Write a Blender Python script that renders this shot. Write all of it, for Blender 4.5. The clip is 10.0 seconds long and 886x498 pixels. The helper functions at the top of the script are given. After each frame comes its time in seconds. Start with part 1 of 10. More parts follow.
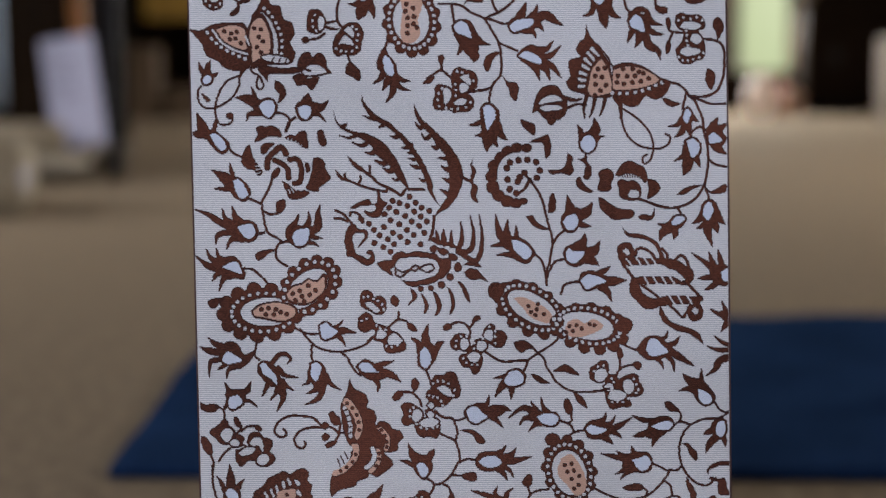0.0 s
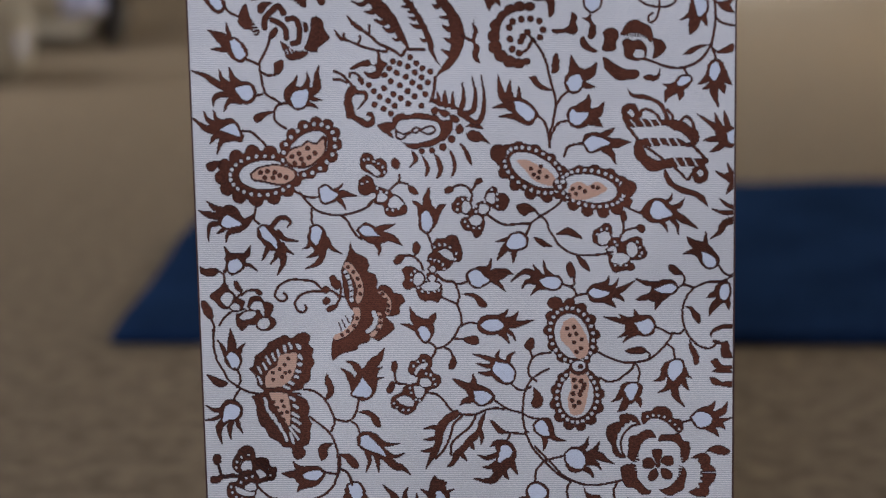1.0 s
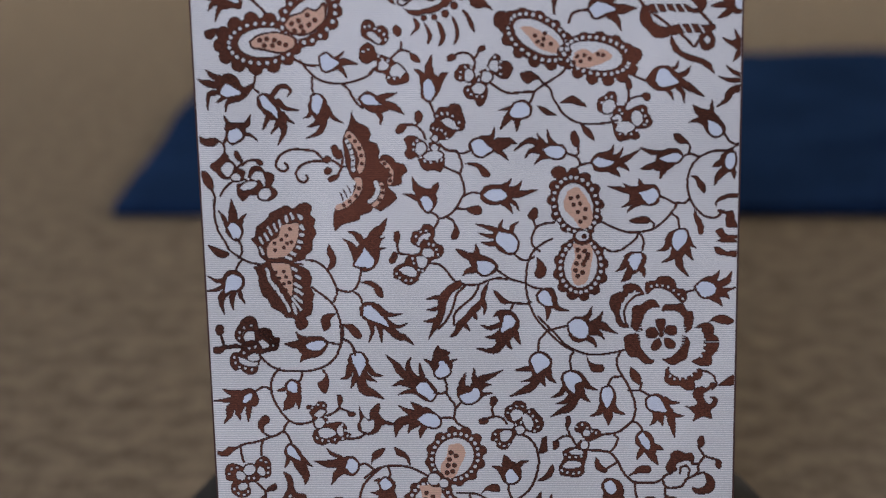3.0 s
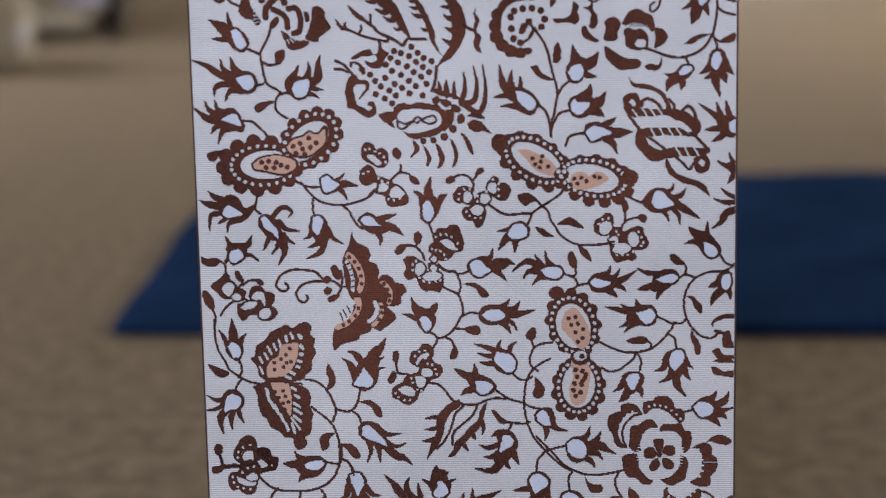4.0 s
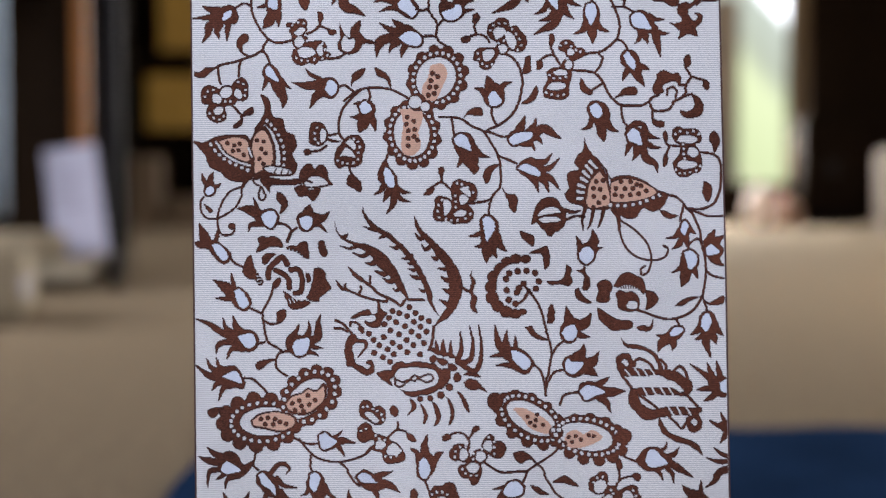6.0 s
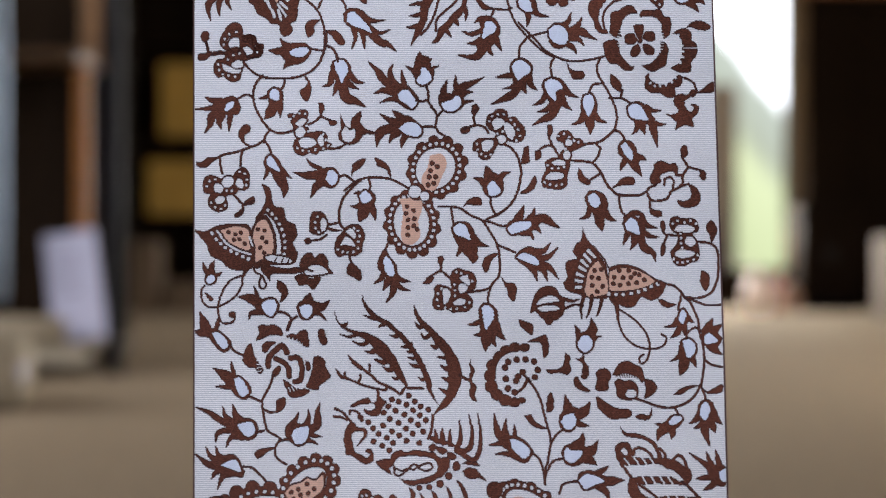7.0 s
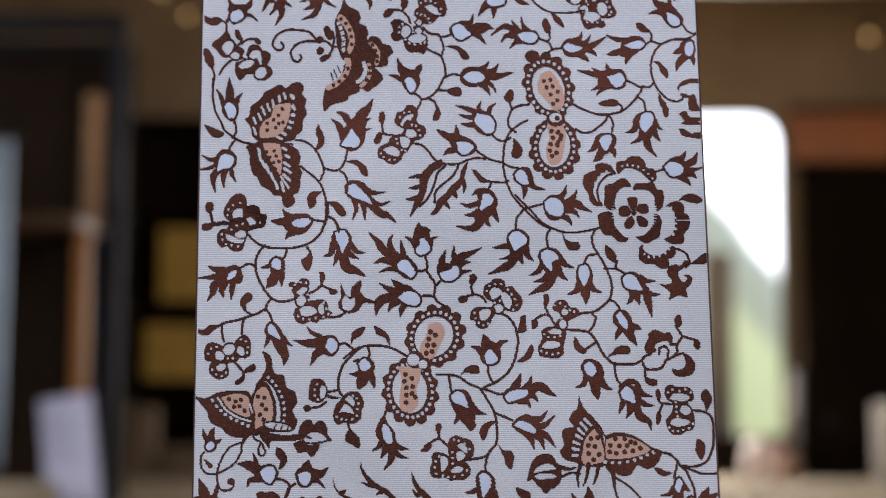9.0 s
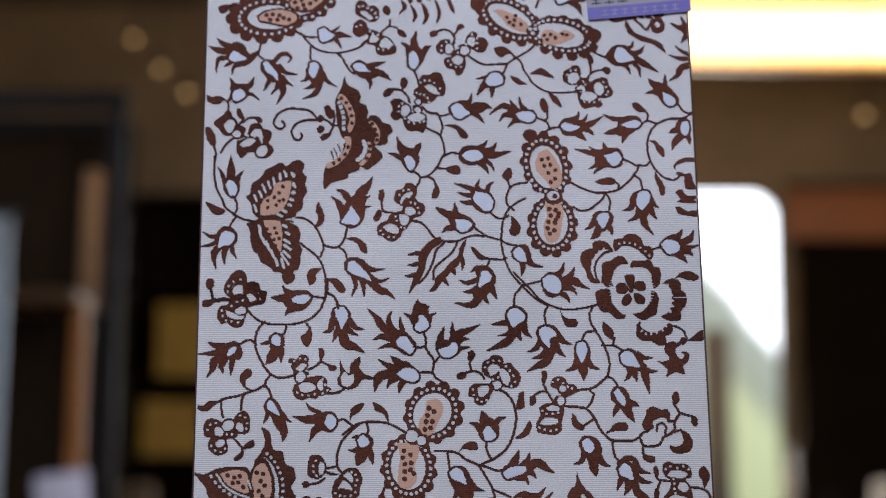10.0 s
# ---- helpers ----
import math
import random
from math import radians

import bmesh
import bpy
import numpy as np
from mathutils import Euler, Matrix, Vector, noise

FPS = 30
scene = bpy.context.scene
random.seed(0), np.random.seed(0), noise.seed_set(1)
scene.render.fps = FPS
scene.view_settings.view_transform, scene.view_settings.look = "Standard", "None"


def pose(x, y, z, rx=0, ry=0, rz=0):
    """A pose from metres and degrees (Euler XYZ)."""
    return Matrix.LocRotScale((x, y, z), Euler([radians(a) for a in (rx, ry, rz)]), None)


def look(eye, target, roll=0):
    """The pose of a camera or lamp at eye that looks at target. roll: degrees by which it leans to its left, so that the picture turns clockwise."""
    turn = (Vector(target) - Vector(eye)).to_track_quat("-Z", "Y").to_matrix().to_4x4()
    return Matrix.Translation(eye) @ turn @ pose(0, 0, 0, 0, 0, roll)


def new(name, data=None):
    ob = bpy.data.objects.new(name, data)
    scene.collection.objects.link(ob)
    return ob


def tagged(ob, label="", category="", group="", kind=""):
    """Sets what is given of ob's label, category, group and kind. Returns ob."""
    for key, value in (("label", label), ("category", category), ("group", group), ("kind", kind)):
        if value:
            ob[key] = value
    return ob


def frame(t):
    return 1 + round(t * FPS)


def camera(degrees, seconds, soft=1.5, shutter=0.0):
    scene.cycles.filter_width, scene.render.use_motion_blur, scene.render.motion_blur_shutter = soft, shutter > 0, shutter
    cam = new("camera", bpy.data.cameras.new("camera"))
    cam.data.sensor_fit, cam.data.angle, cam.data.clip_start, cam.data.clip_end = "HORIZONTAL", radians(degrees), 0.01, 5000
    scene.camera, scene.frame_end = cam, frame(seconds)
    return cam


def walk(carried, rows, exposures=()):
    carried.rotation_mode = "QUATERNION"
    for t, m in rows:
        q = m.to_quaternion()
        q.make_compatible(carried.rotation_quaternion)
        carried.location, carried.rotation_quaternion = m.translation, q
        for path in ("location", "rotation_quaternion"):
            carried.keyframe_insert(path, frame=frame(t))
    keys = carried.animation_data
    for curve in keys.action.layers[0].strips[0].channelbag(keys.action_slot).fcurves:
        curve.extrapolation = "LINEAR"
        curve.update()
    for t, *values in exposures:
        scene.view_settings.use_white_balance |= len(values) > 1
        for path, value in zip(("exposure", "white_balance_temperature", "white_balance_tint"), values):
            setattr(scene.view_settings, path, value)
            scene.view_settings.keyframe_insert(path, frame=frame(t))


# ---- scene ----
cam = camera(32.25, 10.0, soft=1.2)
# long lens, focused on the hanging cloth, the room behind it out of focus
cam.data.dof.use_dof = True
cam.data.dof.focus_distance = 0.925
cam.data.dof.aperture_fstop = 3.6
ROWS = [
    (0, 0.0000, 0.0000, 0.5800, 82.401, 0.087, 1.082),
    (0.5, -0.0003, 0.0057, 0.5773, 79.831, 0.153, 1.085),
    (1, -0.0003, 0.0114, 0.5750, 77.464, 0.212, 1.110),
    (1.5, -0.0011, 0.0158, 0.5707, 74.619, 0.283, 1.096),
    (2, -0.0009, 0.0201, 0.5702, 72.772, 0.333, 1.108),
    (2.2, -0.0009, 0.0207, 0.5701, 72.437, 0.341, 1.114),
    (2.2, -0.0009, 0.0207, 0.5701, 72.437, 0.341, 1.114),
    (2.2, -0.0009, 0.0207, 0.5701, 72.437, 0.341, 1.114),
    (2.2, -0.0009, 0.0207, 0.5701, 72.437, 0.341, 1.114),
    (2.2, -0.0009, 0.0207, 0.5701, 72.437, 0.341, 1.114),
    (3.3, -0.0007, 0.0188, 0.5712, 73.176, 0.355, 1.164),
    (3.3, -0.0007, 0.0188, 0.5712, 73.176, 0.355, 1.164),
    (3.3, -0.0007, 0.0188, 0.5712, 73.176, 0.355, 1.164),
    (3.3, -0.0007, 0.0188, 0.5712, 73.176, 0.355, 1.164),
    (3.3, -0.0007, 0.0188, 0.5712, 73.176, 0.355, 1.164),
    (3.5, -0.0007, 0.0186, 0.5713, 74.183, 0.358, 1.150),
    (4, -0.0005, 0.0118, 0.5739, 77.150, 0.249, 1.142),
    (4.5, 0.0000, 0.0057, 0.5755, 79.858, 0.121, 1.154),
    (5, 0.0003, 0.0022, 0.5789, 81.945, 0.048, 1.155),
    (5.5, 0.0002, -0.0032, 0.5796, 84.289, -0.082, 1.129),
    (5.7, 0.0002, -0.0042, 0.5801, 85.260, -0.093, 1.109),
    (5.7, 0.0002, -0.0042, 0.5801, 85.260, -0.093, 1.109),
    (5.7, 0.0002, -0.0042, 0.5801, 85.260, -0.093, 1.109),
    (5.7, 0.0002, -0.0042, 0.5801, 85.260, -0.093, 1.109),
    (5.7, 0.0002, -0.0042, 0.5801, 85.260, -0.093, 1.109),
    (6.8, 0.0002, -0.0099, 0.5827, 89.074, -0.155, 1.069),
    (6.8, 0.0002, -0.0099, 0.5827, 89.074, -0.155, 1.069),
    (6.8, 0.0002, -0.0099, 0.5827, 89.074, -0.155, 1.069),
    (6.8, 0.0002, -0.0099, 0.5827, 89.074, -0.155, 1.069),
    (6.8, 0.0002, -0.0099, 0.5827, 89.074, -0.155, 1.069),
    (7, 0.0002, -0.0109, 0.5832, 89.686, -0.166, 1.066),
    (7.5, 0.0002, -0.0143, 0.5841, 91.149, -0.240, 1.044),
    (8, -0.0000, -0.0187, 0.5839, 93.144, -0.251, 1.014),
    (8.5, -0.0004, -0.0226, 0.5838, 94.584, -0.337, 0.966),
    (9, -0.0001, -0.0258, 0.5846, 95.850, -0.371, 0.952),
    (9.5, -0.0002, -0.0293, 0.5850, 97.277, -0.411, 0.919),
    (10, -0.0006, -0.0331, 0.5841, 98.698, -0.461, 0.854),
]
walk(cam, [(t, pose(x, y, z, rx, ry, rz)) for t, x, y, z, rx, ry, rz in ROWS],
     exposures=[(0, 0.35), (1.5, 0.34), (2, 0.37), (3.3, 0.54), (4.5, 0.75), (5.5, 0.81), (7.5, 0.66), (9, 0.46), (10, 0.31)])

# ---- world and large lights ----
world = bpy.data.worlds.new("sky")
world.use_nodes = True
scene.world = world
sky = world.node_tree.nodes.new("ShaderNodeTexSky")
sky.sky_type, sky.sun_disc = "NISHITA", False
sky.sun_elevation, sky.sun_rotation = radians(38), radians(200)
world.node_tree.nodes["Background"].inputs[1].default_value = 0.10
world.node_tree.links.new(sky.outputs[0], world.node_tree.nodes["Background"].inputs[0])


def area(name, m, sx, sy, watts, colour):
    data = bpy.data.lights.new(name, "AREA")
    data.shape, data.size, data.size_y, data.energy, data.color = "RECTANGLE", sx, sy, watts, colour
    ob = new(name, data)
    ob.matrix_world = m
    return ob


# daylight through the wide front openings behind the camera, and through the far glazed door
area("front_opening_light", look((-1.15, -3.3, 2.55), (-0.05, 0.95, 0.80)), 1.7, 1.4, 166, (0.78, 0.835, 1.0))
area("far_door_light", look((1.7, 13.35, 1.8), (1.2, 8.0, 0.2)), 2.0, 2.6, 255, (1.0, 0.96, 0.9))
# unseen fill lamps, added at both sides to brighten carpet and rack
area("west_fill_light", look((-4.55, 4.7, 2.0), (-0.6, 5.0, 0.0)), 2.6, 1.9, 145, (1.0, 0.95, 0.90))
area("side_fill_light", look((4.85, 6.0, 2.2), (1.5, 7.0, 0.0)), 3.0, 1.8, 175, (1.0, 0.87, 0.69))


# ---- materials ----
def material(name, colour, rough=0.6, metal=0.0, noise_scale=30.0, vary=0.25, bump=0.1, second=None, spec=0.5):
    """A node material in two scales of noise round one base colour, with a fine bump."""
    m = bpy.data.materials.new(name)
    m.use_nodes = True
    t = m.node_tree
    p = t.nodes["Principled BSDF"]
    p.inputs["Roughness"].default_value, p.inputs["Metallic"].default_value = rough, metal
    p.inputs["Specular IOR Level"].default_value = spec
    co = t.nodes.new("ShaderNodeTexCoord")
    big, fine = t.nodes.new("ShaderNodeTexNoise"), t.nodes.new("ShaderNodeTexNoise")
    big.inputs["Scale"].default_value, fine.inputs["Scale"].default_value = noise_scale / 12, noise_scale
    big.inputs["Detail"].default_value = fine.inputs["Detail"].default_value = 4
    ramp = t.nodes.new("ShaderNodeMix")
    ramp.data_type = "RGBA"
    dark = second or tuple(c * (1 - vary) for c in colour)
    light = tuple(min(1, c * (1 + vary)) for c in colour)
    ramp.inputs[6].default_value, ramp.inputs[7].default_value = (*dark, 1), (*light, 1)
    b = t.nodes.new("ShaderNodeBump")
    b.inputs["Strength"].default_value, b.inputs["Distance"].default_value = bump, 0.01
    for n in (big, fine):
        t.links.new(co.outputs["Object"], n.inputs["Vector"])
    s = t.nodes.new("ShaderNodeMath")
    s.operation = "ADD"
    t.links.new(big.outputs[0], s.inputs[0])
    t.links.new(fine.outputs[0], s.inputs[1])
    h = t.nodes.new("ShaderNodeMapRange")
    h.inputs[1].default_value, h.inputs[2].default_value = 0.7, 1.3
    t.links.new(s.outputs[0], h.inputs[0])
    t.links.new(h.outputs[0], ramp.inputs[0])
    t.links.new(ramp.outputs[2], p.inputs["Base Color"])
    t.links.new(fine.outputs[0], b.inputs["Height"])
    t.links.new(b.outputs[0], p.inputs["Normal"])
    return m


def glow(name, colour, strength):
    m = bpy.data.materials.new(name)
    m.use_nodes = True
    p = m.node_tree.nodes["Principled BSDF"]
    p.inputs["Base Color"].default_value = (*colour, 1)
    p.inputs["Emission Color"].default_value, p.inputs["Emission Strength"].default_value = (*colour, 1), strength
    return m


def woven(name, light, dark, rough, vary=0.10, sheen=0.15, spec=0.3):
    """Silk weave: fine weft ribs across, warp specks along, a little unevenness from yarn to yarn."""
    m = bpy.data.materials.new(name)
    m.use_nodes = True
    t = m.node_tree
    p = t.nodes["Principled BSDF"]
    p.inputs["Roughness"].default_value = rough
    p.inputs["Sheen Weight"].default_value = sheen
    p.inputs["Specular IOR Level"].default_value = spec
    co = t.nodes.new("ShaderNodeTexCoord")
    sep = t.nodes.new("ShaderNodeSeparateXYZ")
    t.links.new(co.outputs["Object"], sep.inputs[0])
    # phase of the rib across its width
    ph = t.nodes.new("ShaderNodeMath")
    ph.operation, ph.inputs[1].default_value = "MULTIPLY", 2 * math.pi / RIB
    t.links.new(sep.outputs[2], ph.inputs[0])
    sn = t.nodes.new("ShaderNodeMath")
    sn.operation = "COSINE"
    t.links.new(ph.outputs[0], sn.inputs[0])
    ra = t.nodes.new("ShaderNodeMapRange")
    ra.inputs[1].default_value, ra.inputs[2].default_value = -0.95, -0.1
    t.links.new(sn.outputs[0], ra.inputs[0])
    mp = t.nodes.new("ShaderNodeMapping")
    mp.inputs["Scale"].default_value = (900, 900, 1900)
    mp.inputs["Rotation"].default_value = (0, radians(28), 0)
    t.links.new(co.outputs["Object"], mp.inputs[0])
    yarn = t.nodes.new("ShaderNodeTexNoise")
    yarn.inputs["Scale"].default_value, yarn.inputs["Detail"].default_value = 1.0, 2
    t.links.new(mp.outputs[0], yarn.inputs["Vector"])
    wide = t.nodes.new("ShaderNodeTexNoise")
    wide.inputs["Scale"].default_value = 9
    t.links.new(co.outputs["Object"], wide.inputs["Vector"])
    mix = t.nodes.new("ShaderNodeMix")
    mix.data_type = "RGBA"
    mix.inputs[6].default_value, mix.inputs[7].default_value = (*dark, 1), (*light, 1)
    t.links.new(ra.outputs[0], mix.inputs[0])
    su = t.nodes.new("ShaderNodeMath")
    su.operation = "ADD"
    t.links.new(yarn.outputs[0], su.inputs[0])
    t.links.new(wide.outputs[0], su.inputs[1])
    vr = t.nodes.new("ShaderNodeMapRange")
    vr.inputs[1].default_value, vr.inputs[2].default_value = 0.78, 1.22
    vr.inputs[3].default_value, vr.inputs[4].default_value = 1 - vary, 1 + vary
    t.links.new(su.outputs[0], vr.inputs[0])
    hs = t.nodes.new("ShaderNodeHueSaturation")
    t.links.new(vr.outputs[0], hs.inputs["Value"])
    t.links.new(mix.outputs[2], hs.inputs["Color"])
    t.links.new(hs.outputs[0], p.inputs["Base Color"])
    b = t.nodes.new("ShaderNodeBump")
    b.inputs["Strength"].default_value, b.inputs["Distance"].default_value = 0.35, 0.0004
    t.links.new(yarn.outputs[0], b.inputs["Height"])
    t.links.new(b.outputs[0], p.inputs["Normal"])
    return m


RIB = 0.00117
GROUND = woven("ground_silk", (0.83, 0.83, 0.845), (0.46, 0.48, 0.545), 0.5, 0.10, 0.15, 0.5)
BROWN = woven("brown_silk", (0.140, 0.047, 0.028), (0.080, 0.027, 0.018), 0.6, 0.55, 0.0, 0.15)
OUTLINE = woven("dark_brown_silk", (0.050, 0.021, 0.022), (0.038, 0.016, 0.018), 0.6, 0.2, 0.0, 0.15)
WHITE = woven("pale_blue_silk", (0.72, 0.78, 0.90), (0.62, 0.68, 0.82), 0.45, 0.06)
PEACH = woven("peach_silk", (0.72, 0.46, 0.35), (0.55, 0.35, 0.27), 0.5)
SELVEDGE = material("selvedge_thread", (0.07, 0.03, 0.03), 0.7, noise_scale=600)

CARPET = material("carpet", (0.180, 0.145, 0.106), 0.95, noise_scale=420, vary=0.42, bump=0.35, spec=0.03)
PLASTER = material("brown_plaster", (0.20, 0.128, 0.060), 0.6, noise_scale=14, vary=0.32)
CEILING = material("ceiling_boards", (0.125, 0.083, 0.045), 0.7, noise_scale=16, vary=0.2)
INDIGO = material("indigo_cloth", (0.012, 0.029, 0.078), 0.9, noise_scale=60, vary=0.3, bump=0.3, spec=0.0)
BLACK = material("black_metal", (0.006, 0.006, 0.008), 0.7, 0.0, noise_scale=80, spec=0.06)
STEEL = material("grey_steel", (0.020, 0.022, 0.029), 0.6, 0.0, noise_scale=90, spec=0.15)
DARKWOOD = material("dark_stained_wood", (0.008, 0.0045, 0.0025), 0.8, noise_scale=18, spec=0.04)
WOOD = material("honey_wood", (0.26, 0.095, 0.015), 0.55, noise_scale=30, spec=0.25)
AMBERWOOD = material("amber_wood", (0.17, 0.078, 0.02), 0.55, noise_scale=26, vary=0.4)
# warm glow on the far wall, put into an orange base colour
WALLGLOW = material("warm_wall_glow", (0.30, 0.082, 0.008), 0.45, noise_scale=20, vary=0.35)
BROWNWOOD = material("brown_wood", (0.085, 0.045, 0.02), 0.65, noise_scale=22, vary=0.4, spec=0.2)
LINEN = material("beige_linen", (0.23, 0.20, 0.155), 0.9, noise_scale=120, bump=0.3)
PAPER = material("white_paper", (0.36, 0.355, 0.43), 0.8, noise_scale=20, vary=0.04)
SHEETPAPER = material("cool_white_paper", (0.34, 0.345, 0.47), 0.8, noise_scale=20, vary=0.05)
GREYINK = material("grey_ink", (0.036, 0.038, 0.047), 0.7, noise_scale=90)
FAINTINK = material("faint_grey_ink", (0.19, 0.19, 0.26), 0.8, noise_scale=60)
PALEBLUE = material("pale_blue_cloth", (0.42, 0.49, 0.58), 0.9, noise_scale=60, vary=0.12)
PINKISH = material("pinkish_paper", (0.085, 0.058, 0.038), 0.8, noise_scale=30, vary=0.1)
CREAM = material("cream_glaze", (0.70, 0.60, 0.55), 0.4, noise_scale=20, vary=0.1)
RED = material("red_lacquer", (0.17, 0.04, 0.022), 0.3, noise_scale=20, vary=0.15)
CLAY = material("brown_clay", (0.26, 0.15, 0.10), 0.6, noise_scale=24, vary=0.2)
YELLOW = material("ochre_cloth", (0.30, 0.19, 0.04), 0.9, noise_scale=60)
LAVENDER = material("lavender_print", (0.17, 0.15, 0.50), 0.6, noise_scale=50, vary=0.06)
COVE = glow("warm_cove_light", (1.0, 0.76, 0.38), 4.6)


def tube_glow(m):
    """The tube behind the diffuser shines through strongest along the middle, weaker and warmer towards the rims."""
    t = m.node_tree
    p = t.nodes["Principled BSDF"]
    co, sep, ramp = t.nodes.new("ShaderNodeTexCoord"), t.nodes.new("ShaderNodeSeparateXYZ"), t.nodes.new("ShaderNodeValToRGB")
    e = ramp.color_ramp.elements
    e[0].position, e[0].color = 0.02, (0.30, 0.14, 0.03, 1)
    e[1].position, e[1].color = 0.47, (0.36, 0.19, 0.05, 1)
    for pos, c in ((0.14, (0.75, 0.50, 0.20, 1)), (0.24, (1.0, 0.82, 0.48, 1)), (0.33, (0.8, 0.56, 0.24, 1))):
        e.new(pos).color = c
    t.links.new(co.outputs["Object"], sep.inputs[0])
    t.links.new(sep.outputs[2], ramp.inputs[0])
    t.links.new(ramp.outputs[0], p.inputs["Emission Color"])


tube_glow(COVE)
BULB = glow("warm_bulb", (1.0, 0.62, 0.25), 0.5)


# ---- builders ----
def box(bm, x0, x1, y0, y1, z0, z1, bevel=0.0):
    g = bmesh.ops.create_cube(bm, size=1.0)
    bmesh.ops.scale(bm, vec=(x1 - x0, y1 - y0, z1 - z0), verts=g["verts"])
    bmesh.ops.translate(bm, vec=((x0 + x1) / 2, (y0 + y1) / 2, (z0 + z1) / 2), verts=g["verts"])
    if bevel:
        es = list({e for v in g["verts"] for e in v.link_edges})
        bmesh.ops.bevel(bm, geom=es, offset=bevel, segments=3, affect="EDGES", profile=0.5)
    return bm


def boxes(*specs, bevel=0.0):
    bm = bmesh.new()
    for s in specs:
        one = bmesh.new()
        box(one, *s, bevel=bevel)
        tmp = bpy.data.meshes.new("tmp")
        one.to_mesh(tmp)
        one.free()
        bm.from_mesh(tmp)
        bpy.data.meshes.remove(tmp)
    return bm


def part(name, bm, mat, parent=None, label="", smooth=False):
    me = bpy.data.meshes.new(name)
    bm.to_mesh(me)
    bm.free()
    me.materials.append(mat)
    if smooth:
        me.shade_smooth()
    ob = new(name, me)
    if parent is not None:
        ob.parent = parent
        ob.matrix_parent_inverse = Matrix()
    if label:
        ob["label"] = label
    return ob


def thing(name, label, category, at=(0, 0, 0), kind="", group=""):
    ob = new(name)
    ob.matrix_basis = pose(*at)
    return tagged(ob, label, category, group, kind)


def rod(bm, a, b, r, n=12):
    a, b = Vector(a), Vector(b)
    m = Matrix.Translation((a + b) / 2) @ (b - a).to_track_quat("Z", "Y").to_matrix().to_4x4()
    bmesh.ops.create_cone(bm, cap_ends=True, segments=n, radius1=r, radius2=r, depth=(b - a).length, matrix=m)
    return bm


def structure(name, bm, mat, label="", category=""):
    return tagged(part(name, bm, mat), label, category, kind="structure")


# ---- the hall ----
X0, X1, Y0, Y1, TOP = -4.6, 5.0, -2.1, 13.5, 4.9
structure("floor", boxes((X0 - 0.2, X1 + 0.2, Y0 - 0.2, Y1 + 0.2, -0.1, 0.0)), CARPET, "brown short-pile carpet floor of a hall", "floor")
structure("ceiling", boxes((X0 - 0.2, X1 + 0.2, Y0 - 0.2, Y1 + 0.2, TOP, TOP + 0.15)), CEILING, "brown boarded ceiling", "ceiling")
# unseen west wall; its opening is made up for the west lamp
structure("wall_west", boxes((X0 - 0.2, X0, Y0, 3.3, 0, TOP), (X0 - 0.2, X0, 6.1, Y1, 0, TOP), (X0 - 0.2, X0, 3.3, 6.1, 0, 1.0), (X0 - 0.2, X0, 3.3, 6.1, 3.0, TOP)), PLASTER, "unseen brown side wall, its opening added for a fill lamp", "wall")
# unseen east wall; its high opening is made up for the side lamp
structure("wall_east", boxes((X1, X1 + 0.2, Y0, 4.5, 0, TOP), (X1, X1 + 0.2, 7.5, Y1, 0, TOP), (X1, X1 + 0.2, 4.5, 7.5, 0, 1.3), (X1, X1 + 0.2, 4.5, 7.5, 3.1, TOP)), PLASTER, "unseen brown side wall, its opening added for a fill lamp", "wall")
# unseen wall; its high sill is set to darken the lower sash
structure("wall_south", boxes((X0, -2.5, Y0 - 0.2, Y0, 0, TOP), (1.3, X1, Y0 - 0.2, Y0, 0, TOP), (-2.5, 1.3, Y0 - 0.2, Y0, 0, 1.87), (-2.5, 1.3, Y0 - 0.2, Y0, 3.6, TOP)), PLASTER, "unseen brown wall with a wide opening, its sill added to shade the sash", "wall")


def wall_with_door():
    """Far wall with a tall opening whose upper corners are rounded."""
    x0, x1, z1, r = 0.55, 2.79, 3.22, 0.22
    pts = [(x0, 0.0), (x0, z1 - r)]
    pts += [(x0 + r - r * math.cos(a), z1 - r + r * math.sin(a)) for a in np.linspace(0, math.pi / 2, 8)[1:]]
    pts += [(x1 - r + r * math.sin(a), z1 - r + r * math.cos(a)) for a in np.linspace(0, math.pi / 2, 8)]
    pts += [(x1, 0.0)]
    outline = [(X0, 0.0), *pts, (X1, 0.0), (X1, TOP), (X0, TOP)]
    bm = bmesh.new()
    f = bm.faces.new([bm.verts.new((x, Y1, z)) for x, z in outline])
    ext = bmesh.ops.extrude_face_region(bm, geom=[f])
    bmesh.ops.translate(bm, vec=(0, 0.25, 0), verts=[v for v in ext["geom"] if isinstance(v, bmesh.types.BMVert)])
    bmesh.ops.recalc_face_normals(bm, faces=bm.faces)
    return bm


structure("wall_north", wall_with_door(), PLASTER, "brown far wall with a tall round-cornered opening", "wall")


